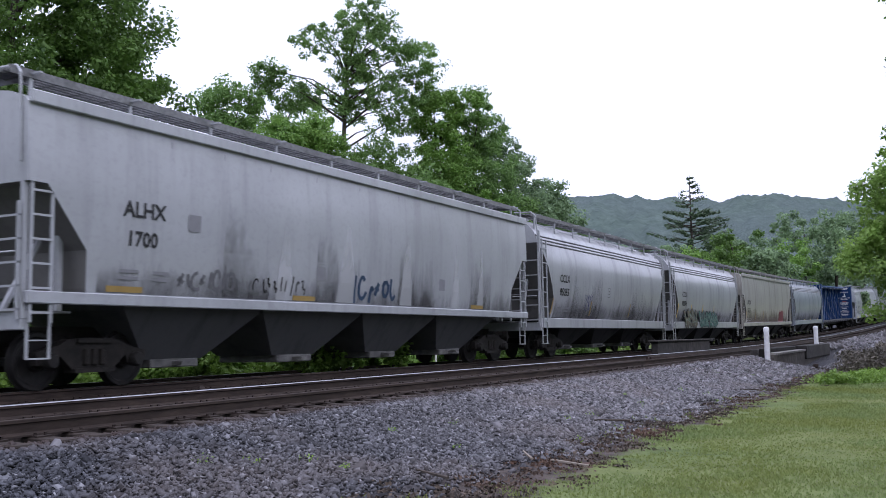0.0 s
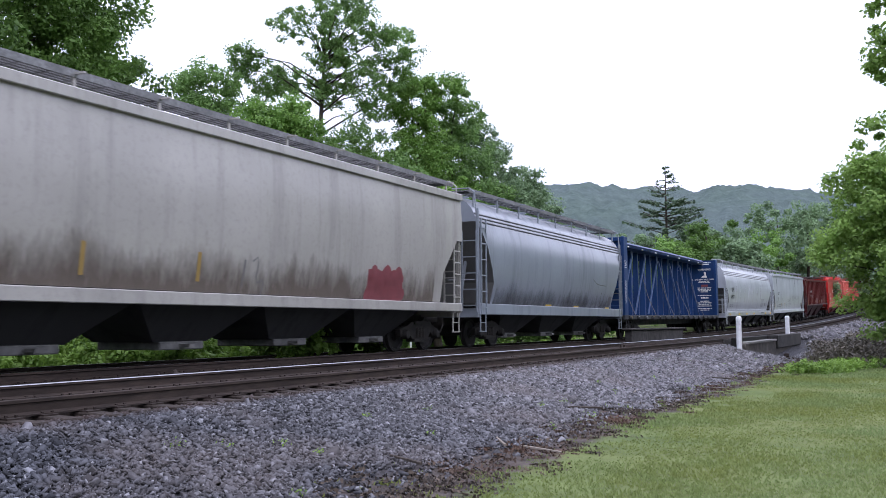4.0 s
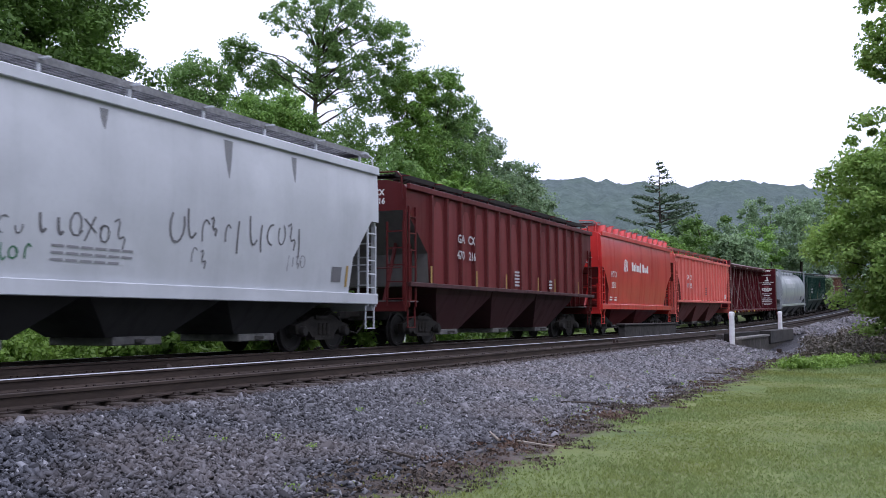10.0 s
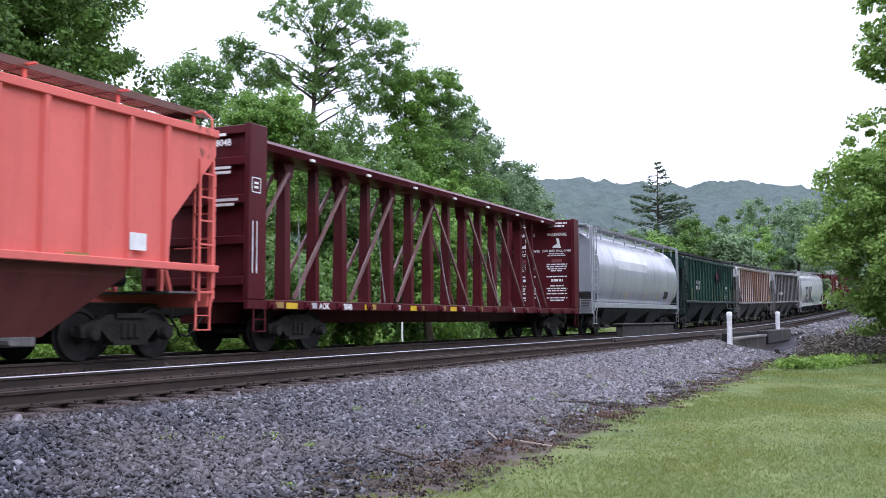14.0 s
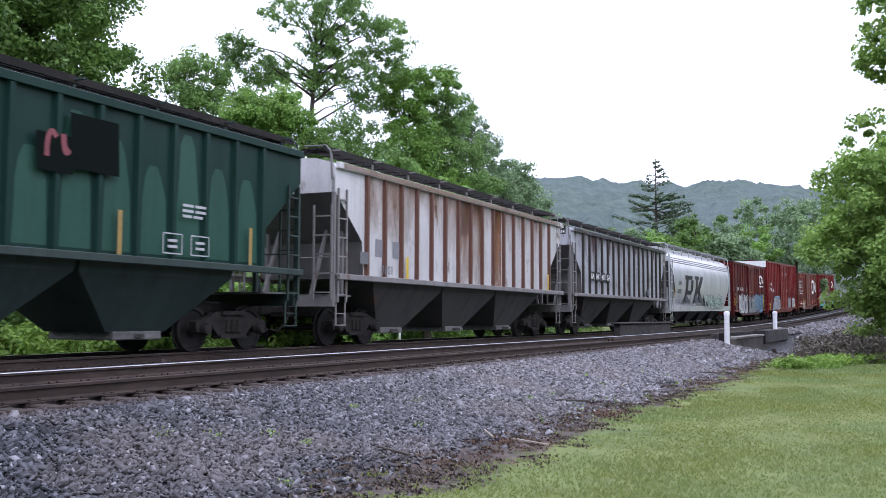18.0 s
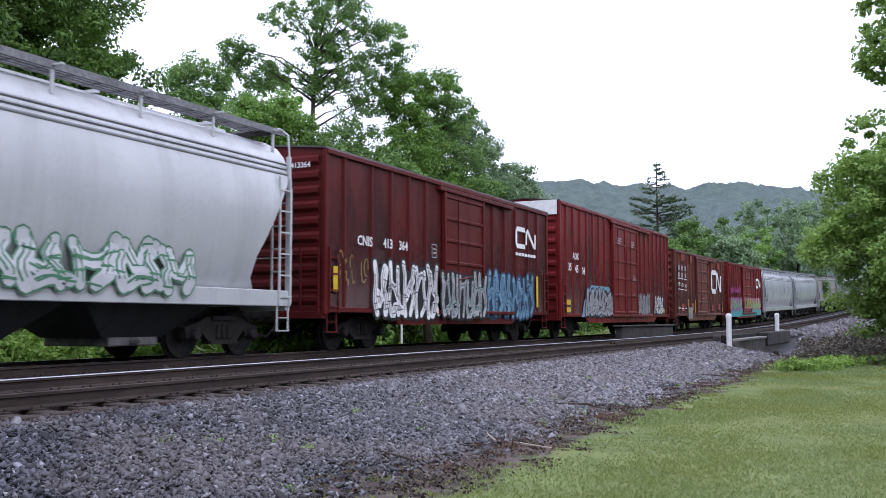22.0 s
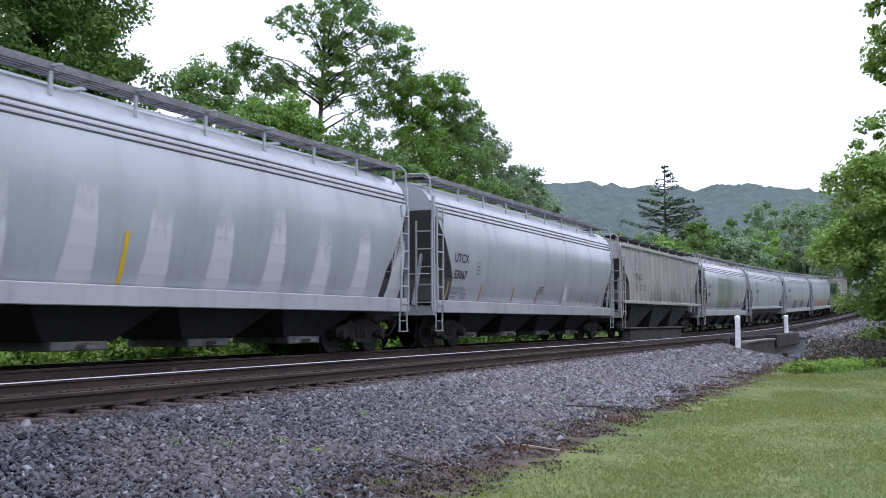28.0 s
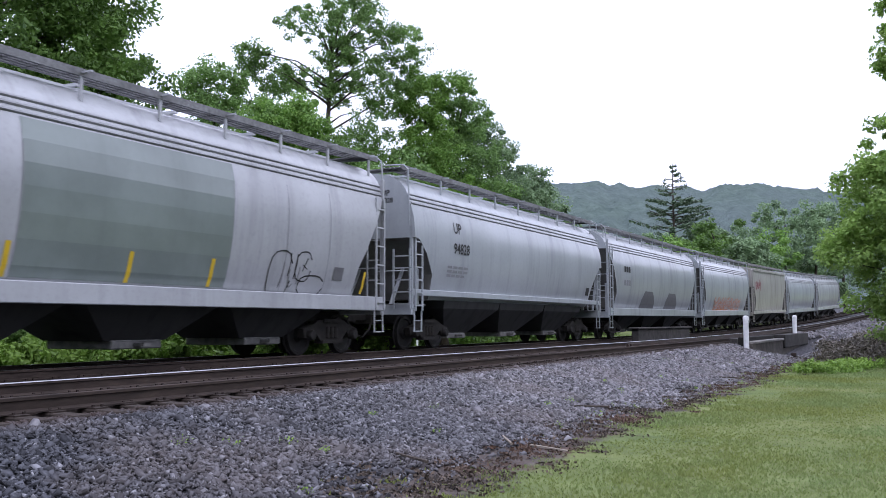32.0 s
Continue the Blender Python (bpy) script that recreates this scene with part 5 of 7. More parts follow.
        part("outlet_gate", Geo().chamfer(m - 0.62, m + 0.62, -0.8, 0.8, 0.27, 0.43, 0.02).box(m - 0.1, m + 0.1, -1.05, 1.05, 0.32, 0.38), M_GATE, car)
    # roof: running boards on posts, trough hatch
    zb = top + (lift or (0.08 if prof is ROUND else 0.14 if prof is FLAT else 0.2))
    for s in (-1, 1):
        y = s * 0.95
        g = Geo()
        for q in range(5):
            g.box(-half - 0.1, half + 0.1, y - 0.3 + q * 0.13, y - 0.22 + q * 0.13, zb, zb + 0.03)
        for q in range(int(2 * half / 0.6)):
            xx = -half + 0.3 + 0.6 * q
            g.box(xx - 0.015, xx + 0.015, y - 0.3, y + 0.3, zb - 0.015, zb)
        g.box(-half - 0.1, half + 0.1, y + s * 0.3 - 0.01, y + s * 0.3 + 0.01, zb - 0.05, zb + 0.08)
        part("running_board", g, board, car)
        n = int(2 * half / 1.9)
        pm = shared("board_post", lambda: Geo().box(-0.03, 0.03, -0.02, 0.02, -0.46, 0.02).box(-0.03, 0.03, -0.25, 0.25, 0.0, 0.03).mesh("board_post"))
        for k in range(n + 1):
            part("board_post", pm, rail_mat, car, at=Matrix.Translation((-half + 0.3 + (2 * half - 0.6) * k / n, y + s * 0.27, zb - 0.0)))
    if hatches:
        part("trough_hatch", Geo().prism([(-half + 0.8, top - 0.06), (half - 0.8, top - 0.06), (half - 0.85, top + 0.09), (-half + 0.85, top + 0.09)], -0.36, 0.36), body, car)
        for k in range(6):
            xx = -half + 1.5 + (2 * half - 3) * k / 5
            part("hatch_clamp", shared("hatch_clamp", lambda: Geo().box(-0.04, 0.04, -0.5, 0.5, 0, 0.06).mesh("hatch_clamp")), rail_mat, car, at=Matrix.Translation((xx, 0, top + 0.085)))
    for e in (-1, 1):
        part("end_walkway", Geo().box(min(e * half, e * (half - 0.5)), max(e * half, e * (half - 0.5)), -1.2, 1.2, zb + 0.0, zb + 0.025), board, car)
        part("roof_handrail", Geo().tube([(e * (half + 0.02), -1.45, cut[0][1] + 0.3), (e * (half + 0.02), -1.4, zb - 0.05), (e * (half - 0.05), -1.22, zb + 0.1), (e * (half - 0.05), -0.6, zb + 0.12)], 0.022, 6), rail_mat, car)
    if beads:
        for zz in (3.9, 4.02, 4.14):
            y = half_width(prof, zz)
            for s in (-1, 1):
                part("side_bead", Geo().tube([(-half + 0.03, s * y, zz), (half - 0.03, s * y, zz)], 0.034, 6), bead_mat or P_BEADL, car, "grimy pressed bead under the roof, coloured dark for its shadow line", smooth=60)
    if flange:
        for s in (-1, 1):
            y = s * half_width(prof, 4.3)
            g = Geo().chamfer(-half + 0.02, half - 0.02, min(y, y + s * 0.08), max(y, y + s * 0.08), 4.34, 4.54, 0.015)
            part("top_chord", g, body, car)
    if ribs:
        y = half_width(prof, 3.0)
        zr0, zr1 = foot - 0.02, prof[3][0] + 0.02
        rib = shared(("rib", foot, zr1, y), lambda: Geo().loft([[(-0.075, -y, z), (-0.045, -y - 0.085, z), (0.045, -y - 0.085, z), (0.075, -y, z)] for z in (zr0, zr1)]).mesh("rib"))
        far = shared(("far_rib", foot, zr1, y), lambda: Geo().loft([[(-0.075, y, z), (-0.045, y + 0.085, z), (0.045, y + 0.085, z), (0.075, y, z)] for z in (zr0, zr1)]).mesh("rib"))
        a = cut[-1][0] + 0.12
        for k in range(ribs):
            xx = -half + a + (2 * half - 2 * a) * k / (ribs - 1)
            part("rib", rib, rib_mat or body, car, at=Matrix.Translation((xx, 0, 0)))
            part("rib", far, rib_mat or body, car, at=Matrix.Translation((xx, 0, 0)))
        for s in (-1, 1):
            part("top_chord", Geo().chamfer(-half + 0.02, half - 0.02, min(s * y, s * (y + 0.1)), max(s * y, s * (y + 0.1)), zr1 - 0.05, zr1 + 0.1, 0.01), body, car)
    running_gear(car, half, rail_mat)
    return car, mid, half, prof


def boxcar(label, xl, xr, top, body, roof, door_x, door_mat=None, ribs=(), sill_z=0.92, drop=0.62, end_ribs=9, doors=1, cap=None):
    """A boxcar with corrugated ends, ribbed sides and sliding doors."""
    car, half, mid = new_car("boxcar", label, xl, xr, "freight car")
    w = 1.52
    prof = [(0.3, w), (top - 0.02, w), (top, w - 0.02), (top + 0.16, 0)]
    ring = [(-w, sill_z), (-w, top), (-w + 0.05, top + 0.03), (0, top + 0.14), (w - 0.05, top + 0.03), (w, top), (w, sill_z)]
    part("body", Geo().loft([[(x, y, z) for y, z in ring] for x in (-half + 0.06, half - 0.06)]), body, car)
    roof_g = Geo()
    for s in (-1, 1):
        roof_g.add([(-half, 0, top + 0.19), (half, 0, top + 0.19), (half, s * (w + 0.05), top + 0.04), (-half, s * (w + 0.05), top + 0.04),
                    (-half, 0, top + 0.15), (half, 0, top + 0.15), (half, s * (w + 0.05), top), (-half, s * (w + 0.05), top)],
                   [(0, 1, 2, 3), (4, 5, 6, 7), (0, 1, 5, 4), (2, 3, 7, 6), (1, 2, 6, 5), (0, 3, 7, 4)])
    part("roof", roof_g, roof, car)
    seam = shared(("seam", top), lambda: Geo().add([(-0.03, -w - 0.02, top + 0.05), (0.03, -w - 0.02, top + 0.05), (0.03, 0, top + 0.23), (-0.03, 0, top + 0.23), (-0.03, w + 0.02, top + 0.05), (0.03, w + 0.02, top + 0.05)],
                                                   [(0, 1, 2, 3), (3, 2, 5, 4)]).mesh("roof_seam"))
    for k in range(13):
        part("roof_seam", seam, roof, car, at=Matrix.Translation((-half + 0.4 + (2 * half - 0.8) * k / 12, 0, 0)))
    for e in (-1, 1):
        x = e * half
        for k in range(end_ribs):
            z = sill_z + 0.3 + (top - sill_z - 0.55) * k / (end_ribs - 1)
            g = Geo().loft([[(x - e * 0.06, y, z - 0.13), (x + e * 0.02, y, z - 0.05), (x + e * 0.02, y, z + 0.05), (x - e * 0.06, y, z + 0.13)] for y in (-1.36, 1.36)])
            part("end_rib", g, body, car)
        for s in (-1, 1):
            part("corner_post", Geo().chamfer(min(x, x - e * 0.14), max(x, x - e * 0.14), s * w - 0.05, s * w + 0.05, sill_z - 0.05, top, 0.015), body, car)
            part("side_ladder", ladder_geo(min(x - e * 0.12, x - e * 0.56), max(x - e * 0.12, x - e * 0.56), s * (w + 0.07), sill_z - 0.02, sill_z + 1.5, 4), body, car)
            part("end_ladder", end_ladder_geo(x + e * 0.07, s * 0.95, s * 1.4, sill_z - 0.02, sill_z + 1.5, 4), body, car)
            part("stirrup_step", step_geo(x - e * 0.35, s * w, 0.45, sill_z), body, car)
        part("end_sill", Geo().chamfer(min(x, x - e * 0.2), max(x, x - e * 0.2), -1.5, 1.5, sill_z - 0.15, sill_z + 0.02, 0.015), body, car)
        part("centre_sill", Geo().chamfer(min(x, x - e * 4), max(x, x - e * 4), -0.3, 0.3, 0.68, 1.0, 0.02), M_IRON, car)
    for s in (-1, 1):
        y = s * (w - 0.01)
        g = Geo().prism([(-half + 2.9, sill_z + 0.02), (-half + 3.6, drop), (half - 3.6, drop), (half - 2.9, sill_z + 0.02)], min(y, y + s * 0.05), max(y, y + s * 0.05))
        part("side_sill", g, body, car)
        part("eave_rail", Geo().chamfer(-half + 0.03, half - 0.03, min(y, y + s * 0.09), max(y, y + s * 0.09), top - 0.12, top - 0.01, 0.01), body, car)
        part("floor_rail", Geo().chamfer(-half + 0.03, half - 0.03, min(y, y + s * 0.07), max(y, y + s * 0.07), sill_z, sill_z + 0.12, 0.01), body, car)
    rib = shared(("boxrib", top, sill_z), lambda: Geo().loft([[(-0.06, -w, z), (-0.035, -w - 0.06, z), (0.035, -w - 0.06, z), (0.06, -w, z)] for z in (sill_z + 0.1, top - 0.1)]).mesh("side_post"))
    frib = shared(("boxribf", top, sill_z), lambda: Geo().loft([[(-0.06, w, z), (-0.035, w + 0.06, z), (0.035, w + 0.06, z), (0.06, w, z)] for z in (sill_z + 0.1, top - 0.1)]).mesh("side_post"))
    for xx in ribs:
        part("side_post", rib, body, car, at=Matrix.Translation((xx - mid, 0, 0)))
        part("side_post", frib, body, car, at=Matrix.Translation((xx - mid, 0, 0)))
    for a, b in door_x:
        a, b = a - mid, b - mid
        door = part("door", Geo().chamfer(a, b, -w - 0.1, -w - 0.02, sill_z + 0.12, top - 0.28, 0.012), door_mat or body, car, "steel boxcar door")
        for k in range(6):
            z = sill_z + 0.2 + (top - sill_z - 0.6) * k / 5
            part("door_rail", Geo().loft([[(x, -w - 0.1, z - 0.06), (x, -w - 0.14, z - 0.03), (x, -w - 0.14, z + 0.03), (x, -w - 0.1, z + 0.06)] for x in (a + 0.02, b - 0.02)]), door_mat or body, door)
        for xx in (a + 0.06, b - 0.06):
            part("door_post", Geo().chamfer(xx - 0.06, xx + 0.06, -w - 0.15, -w - 0.09, sill_z + 0.12, top - 0.28, 0.012), door_mat or body, door)
        part("lock_rod", Geo().tube([(a + (b - a) * 0.3, -w - 0.17, sill_z + 0.3), (a + (b - a) * 0.3, -w - 0.17, top - 0.5)], 0.022, 6), body, door)
        part("door_lever", Geo().tube([(a + (b - a) * 0.3, -w - 0.18, sill_z + 1.0), (a + (b - a) * 0.62, -w - 0.19, sill_z + 1.12)], 0.03, 6), body, door)
        part("far_door", Geo().chamfer(a, b, w + 0.02, w + 0.1, sill_z + 0.12, top - 0.28, 0.012), door_mat or body, car)
    if door_x:
        a, b = door_x[0][0] - mid - 0.3, door_x[-1][1] - mid + 0.3
        part("door_track", Geo().chamfer(a, b + 2.2, -w - 0.16, -w, sill_z + 0.0, sill_z + 0.1, 0.01), body, car)
        part("door_track", Geo().chamfer(a, b + 2.2, -w - 0.16, -w, top - 0.27, top - 0.16, 0.01), body, car)
    bare = [(0.2, w), (6, w)]
    gaps = sorted([x - mid for x in ribs] + [a - mid for a, _ in door_x] + [b - mid for _, b in door_x])
    for a, b in zip([-half + 0.15] + gaps, gaps + [half - 0.15]):
        if b - a > 0.3 and not any(abs((a + b) / 2 + mid - (c + d) / 2) < 0.2 for c, d in door_x):
            part("grime_smudge", band(bare, [(sill_z + 0.12, a + 0.06, b - 0.06), (top - 0.13, a + 0.06, b - 0.06)], 0.004), G_OXS, car)
            part("dust_smudge", band(bare, [(sill_z + 0.12, a + 0.06, b - 0.06), (sill_z + 1.6, a + 0.06, b - 0.06)], 0.008), G_PALED, car)
    running_gear(car, half, body, 2.4)
    side = [(0.2, w + 0.062), (top + 1, w + 0.062)]
    return car, mid, half, side


def centerbeam(label, xl, xr, body, deck, writing, number, brace):
    """A flat car with a tall trussed spine and a bulkhead at each end."""
    car, half, mid = new_car("centerbeam_flatcar", label, xl, xr, "freight car")
    for s in (-1, 1):
        y = s * 1.42
        part("side_sill", Geo().chamfer(-half, half, min(y, y - s * 0.1), max(y, y - s * 0.1), 0.92, 1.12, 0.012), deck, car)
    part("deck", Geo().box(-half, half, -1.4, 1.4, 1.06, 1.12), deck, car)
    part("centre_sill", Geo().chamfer(-half, half, -0.35, 0.35, 0.62, 1.06, 0.02), deck, car)
    top = 4.78
    part("top_chord", Geo().loft([[(x, -0.55, top - 0.24), (x, -0.62, top - 0.1), (x, -0.5, top), (x, 0.5, top), (x, 0.62, top - 0.1), (x, 0.55, top - 0.24), (x, 0.2, top - 0.3), (x, -0.2, top - 0.3)]
                                  for x in (-half + 0.5, half - 0.5)]), body, car)
    n = 16
    inner = half - 0.62
    step = 2 * inner / n
    for k in range(1, n):
        x = -inner + step * k
        wide = 0.16 if k % 2 else 0.22
        g = Geo().loft([[(x - wide / 2, -d, z), (x + wide / 2, -d, z), (x + wide / 2, d, z), (x - wide / 2, d, z)] for d, z in ((0.16, 1.12), (0.15, 2.0), (0.11, top - 0.25))])
        part("column", g, body, car)
        if k % 2 == 0:
            for s in (-1, 1):
                part("gusset", Geo().prism([(x - 0.22, top - 0.3), (x + 0.22, top - 0.3), (x + 0.12, top - 0.7), (x - 0.12, top - 0.7)], s * 0.14 - 0.03, s * 0.14 + 0.03), body, car)
    for k in range(0, n, 2):
        low, high = (k, k + 2) if k < n // 2 else (k + 2, k)
        d = 0.1 if low < high else -0.1
        for s in (-1, 1):
            a, b = Vector((-inner + step * low + d, s * 0.24, 1.2)), Vector((-inner + step * high - d, s * 0.18, top - 0.55))
            part("diagonal", Geo().loft([[q + Vector((-0.06, 0, 0)), q + Vector((-0.06, s * 0.06, 0)), q + Vector((0.06, s * 0.06, 0)), q + Vector((0.06, 0, 0))] for q in (a, b)]), brace, car)
    for k in range(1, n, 3):
        x = -inner + step * k
        part("tie_down_cable", Geo().tube([(x, -1.38, 1.14), (x + 0.9, -0.75, 2.1), (x + 1.5, -0.3, 3.2)], 0.014, 4), M_GATE, car)
    for e in (-1, 1):
        x = e * half
        a, b = min(x, x - e * 0.6), max(x, x - e * 0.6)
        bulk = part("bulkhead", Geo().box(a + 0.14, b - 0.14, -1.4, 1.4, 1.12, top - 0.02), body, car, "full-height steel end bulkhead")
        for s in (-1, 1):
            part("bulkhead_post", Geo().chamfer(a, b, s * 1.36 - 0.07, s * 1.36 + 0.07, 1.12, top, 0.015), body, bulk)
        for z in (1.5, 2.35, 3.2, 4.0, 4.66):
            part("bulkhead_rib", Geo().chamfer(*((a, a + 0.3) if e < 0 else (b - 0.3, b)), -1.3, 1.3, z - 0.09, z + 0.09, 0.015), body, bulk)
        for s in (-1, 1):
            part("stirrup_step", step_geo(x - e * 0.4, s * 1.42, 0.45, 0.95), deck, car)
    for k in range(16):
        x = -half + 0.8 + (2 * half - 1.6) * k / 15
        part("tie_down_winch", shared("winch", lambda: Geo().disc(0, 0, [(-0.08, 0.01), (-0.08, 0.07), (0.05, 0.07), (0.05, 0.01)], 10).box(-0.12, 0.12, -0.02, 0.04, -0.02, 0.1).mesh("winch", 50)), deck, car,
             at=Matrix.Translation((x, -1.45, 0.98)))
        if k % 2 == 0:
            part("cable_hook", Geo().box(x - 0.09, x + 0.09, -0.66, -0.6, top - 0.26, top - 0.2), C_WHITE, car)
    flat = [(0.2, 1.425), (6, 1.425)]
    for k, (c, w) in enumerate(((C_OCHRE, 0.35), (C_PALE, 0.3), (C_PALE, 0.42), (C_OCHRE, 0.3), (C_PALE, 0.25), (C_OCHRE, 0.3), (C_OCHRE, 0.34), (C_PALE, 0.3), (C_OCHRE, 0.34), (C_OCHRE, 0.3), (C_PALE, 0.4), (C_OCHRE, 0.34), (C_PALE, 0.3), (C_OCHRE, 0.34), (C_OCHRE, 0.3))):
        rect(car, flat, -half + 0.9 + 1.35 * k, -half + 0.9 + 1.35 * k + w, 0.95, 1.08, c, "reflector")
    # notices on the inner face of the far bulkhead, either side of the spine, and marks on the outer face of the near one
    x = half - 0.478
    for c in (-0.64, 0.72):
        end_text(car, "WARNING", x, c, 4.17, 0.13, writing)
        end_text(car, "CAR MAY FALL OVER", x, c, 3.5, 0.1, writing)
        part("emblem", Geo().add([(x, c - 0.2, 3.62), (x, c + 0.2, 3.62), (x, c + 0.14, 3.72), (x, c - 0.02, 3.78), (x, c + 0.02, 4.02), (x, c - 0.1, 4.0), (x, c - 0.14, 3.74)], [tuple(range(7))]), writing, car)
        rng = random.Random(9)
        for z, w, h in ((4.6, 0.9, 0.07), (4.48, 0.7, 0.07), (3.36, 0.7, 0.04), (3.29, 0.8, 0.04), (2.92, 0.9, 0.05), (2.83, 0.9, 0.05), (2.74, 0.8, 0.05), (2.66, 0.5, 0.05), (2.42, 0.9, 0.05),
                        (2.24, 0.5, 0.1), (2.04, 0.6, 0.05), (1.93, 0.9, 0.05), (1.84, 0.8, 0.05), (1.72, 0.9, 0.05), (1.55, 0.9, 0.05), (1.45, 0.6, 0.05)):
            u, n = c + w / 2, 0
            while u > c - w / 2:
                step = min(rng.uniform(0.1, 0.26), u - c + w / 2)
                part("small_lettering", Geo().add([(x, u, z), (x, u - step * 0.86, z), (x, u - step * 0.86, z + h), (x, u, z + h)], [(0, 1, 2, 3)]), writing, car)
                u -= step + 0.01
        part("small_lettering", Geo().add([(x, c + 0.22, 3.02), (x, c - 0.22, 3.02), (x, c - 0.22, 3.16), (x, c + 0.22, 3.16)], [(0, 1, 2, 3)]), C_RED, car)
    x = -half - 0.004
    end_text(car, number, x, -0.7, 4.4, 0.15, writing)
    for z, w in ((4.54, 0.36), (3.84, 0.5), (3.74, 0.5), (3.16, 0.7), (3.06, 0.6)):
        part("small_lettering", Geo().add([(x, -0.45, z), (x, -0.45 - w, z), (x, -0.45 - w, z + 0.06), (x, -0.45, z + 0.06)], [(0, 1, 2, 3)]), writing, car)
    post = [(0.2, 1.43), (6, 1.43)]
    placard(car, post, -half + 0.08, 3.34, 0.28, 0.3, writing)
    for a in (0.12, 0.26):
        part("white_line", stroke(post, [(-half + a, 1.66), (-half + a, 2.74)], 0.03), writing, car)
    running_gear(car, half, deck, 2.3)
    return car, mid, half, flat


M_BOARD = grainy("galvanised_grating", (0.14, 0.14, 0.145), (0.3, 0.3, 0.31), 12, 0.6, 0.1, 0.4)
M_GATE = grainy("dull_galvanised_gate", (0.1, 0.1, 0.1), (0.26, 0.25, 0.24), 6, 0.75, 0.1, 0.1)
P_WHITE = paint("dirty_white_paint", (0.375, 0.385, 0.41), 0.42, 0.0, 0.2)
P_GREY = paint("light_grey_paint", (0.36, 0.385, 0.415), 0.3, 0.0, 0.2)
P_GREY2 = paint("blue_grey_paint", (0.24, 0.265, 0.31), 0.32, 0.0, 0.18)
P_CLEAN = paint("clean_white_paint", (0.47, 0.49, 0.53), 0.12, 0.0, 0.15)
P_BEIGE = paint("beige_grey_paint", (0.38, 0.36, 0.335), 0.5, 0.0, 0.22)
P_SILVER = paint("dusty_grey_paint", (0.24, 0.25, 0.275), 0.45, 0.0, 0.2)
P_MAROON = paint("oxide_red_paint", (0.095, 0.014, 0.015), 0.25, 0.0, 0.2, coat=0.03, spec=0.1)
P_MAROON2 = paint("dark_oxide_paint", (0.08, 0.009, 0.014), 0.3, 0.0, 0.2, coat=0.03, spec=0.1)
P_RED = paint("bright_red_paint", (0.62, 0.032, 0.03), 0.12, 0.0, 0.12, 0.35, coat=0.4, spec=0.3)
# bay paints: body colours darkened for the shade underneath, plus grime
P_REDBAY = paint("grimy_shaded_red_bay", (0.22, 0.016, 0.02), 0.4, 0.0, 0.2, 0.6, coat=0.0)
P_SALBAY = paint("grimy_shaded_salmon_bay", (0.17, 0.04, 0.034), 0.5, 0.1, 0.25, 0.7, coat=0.0)
P_GRNBAY = paint("grimy_shaded_green_bay", (0.012, 0.03, 0.025), 0.4, 0.0, 0.25, 0.7, coat=0.0)
P_PALEBAY = paint("grimy_shaded_pale_bay", (0.062, 0.06, 0.057), 0.55, 0.15, 0.3, 0.7, coat=0.0)
P_OXBAY = paint("grimy_shaded_oxide_bay", (0.05, 0.009, 0.011), 0.4, 0.0, 0.25, 0.7, coat=0.0)
P_SALMON = paint("faded_salmon_paint", (0.74, 0.17, 0.145), 0.22, 0.1, 0.25, coat=0.03, spec=0.1)
P_GREEN = paint("dark_green_paint", (0.007, 0.032, 0.025), 0.35, 0.0, 0.3, coat=0.03, spec=0.1)
P_RUSTY = paint("rusting_white_paint", (0.6, 0.59, 0.6), 0.45, 0.3, 0.25)
P_RUSTG = paint("rusting_grey_paint", (0.47, 0.48, 0.53), 0.4, 0.45, 0.25)
P_BROWN = paint("brown_rib_paint", (0.115, 0.042, 0.026), 0.4, 0.3, 0.2, coat=0.0)
P_DKRIB = paint("dark_rib_paint", (0.02, 0.012, 0.013), 0.4, 0.2, 0.2, coat=0.0)
P_CREAM = paint("stained_cream_paint", (0.42, 0.41, 0.4), 0.5, 0.0, 0.25)
P_BLUE = paint("faded_blue_paint", (0.018, 0.05, 0.155), 0.3, 0.0, 0.25, coat=0.03, spec=0.1)
P_DECK = paint("grimy_deck_paint", (0.03, 0.03, 0.034), 0.4, 0.2, 0.25, 0.7, coat=0.0)
P_CNRED = paint("boxcar_red_paint", (0.17, 0.016, 0.017), 0.25, 0.0, 0.25, coat=0.03, spec=0.1)
P_CNDK = paint("dark_boxcar_red_paint", (0.1, 0.011, 0.011), 0.4, 0.0, 0.3, coat=0.03, spec=0.1)
P_CNBR = paint("boxcar_brown_paint", (0.155, 0.042, 0.034), 0.65, 0.12, 0.3, coat=0.03, spec=0.1)
P_ROOF = paint("dark_roof_paint", (0.05, 0.045, 0.042), 0.4, 0.2, 0.2)
# bays and recess: grime, with the underside's shade put into the colour
P_BAYD = paint("grimy_shaded_bay", (0.012, 0.012, 0.013), 0.4, 0.0, 0.3, 0.75, coat=0.0)
P_BAYG = paint("grimy_shaded_grey_bay", (0.065, 0.066, 0.068), 0.5, 0.0, 0.3, 0.75, coat=0.0)
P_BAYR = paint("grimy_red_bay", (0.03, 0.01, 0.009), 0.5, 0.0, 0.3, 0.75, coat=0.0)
P_RECESS = paint("grimy_shaded_recess_paint", (0.13, 0.125, 0.122), 0.5, 0.0, 0.3, 0.7, coat=0.0)
P_PATCHG = paint("grey_green_repaint", (0.165, 0.2, 0.19), 0.15, 0.0, 0.1)
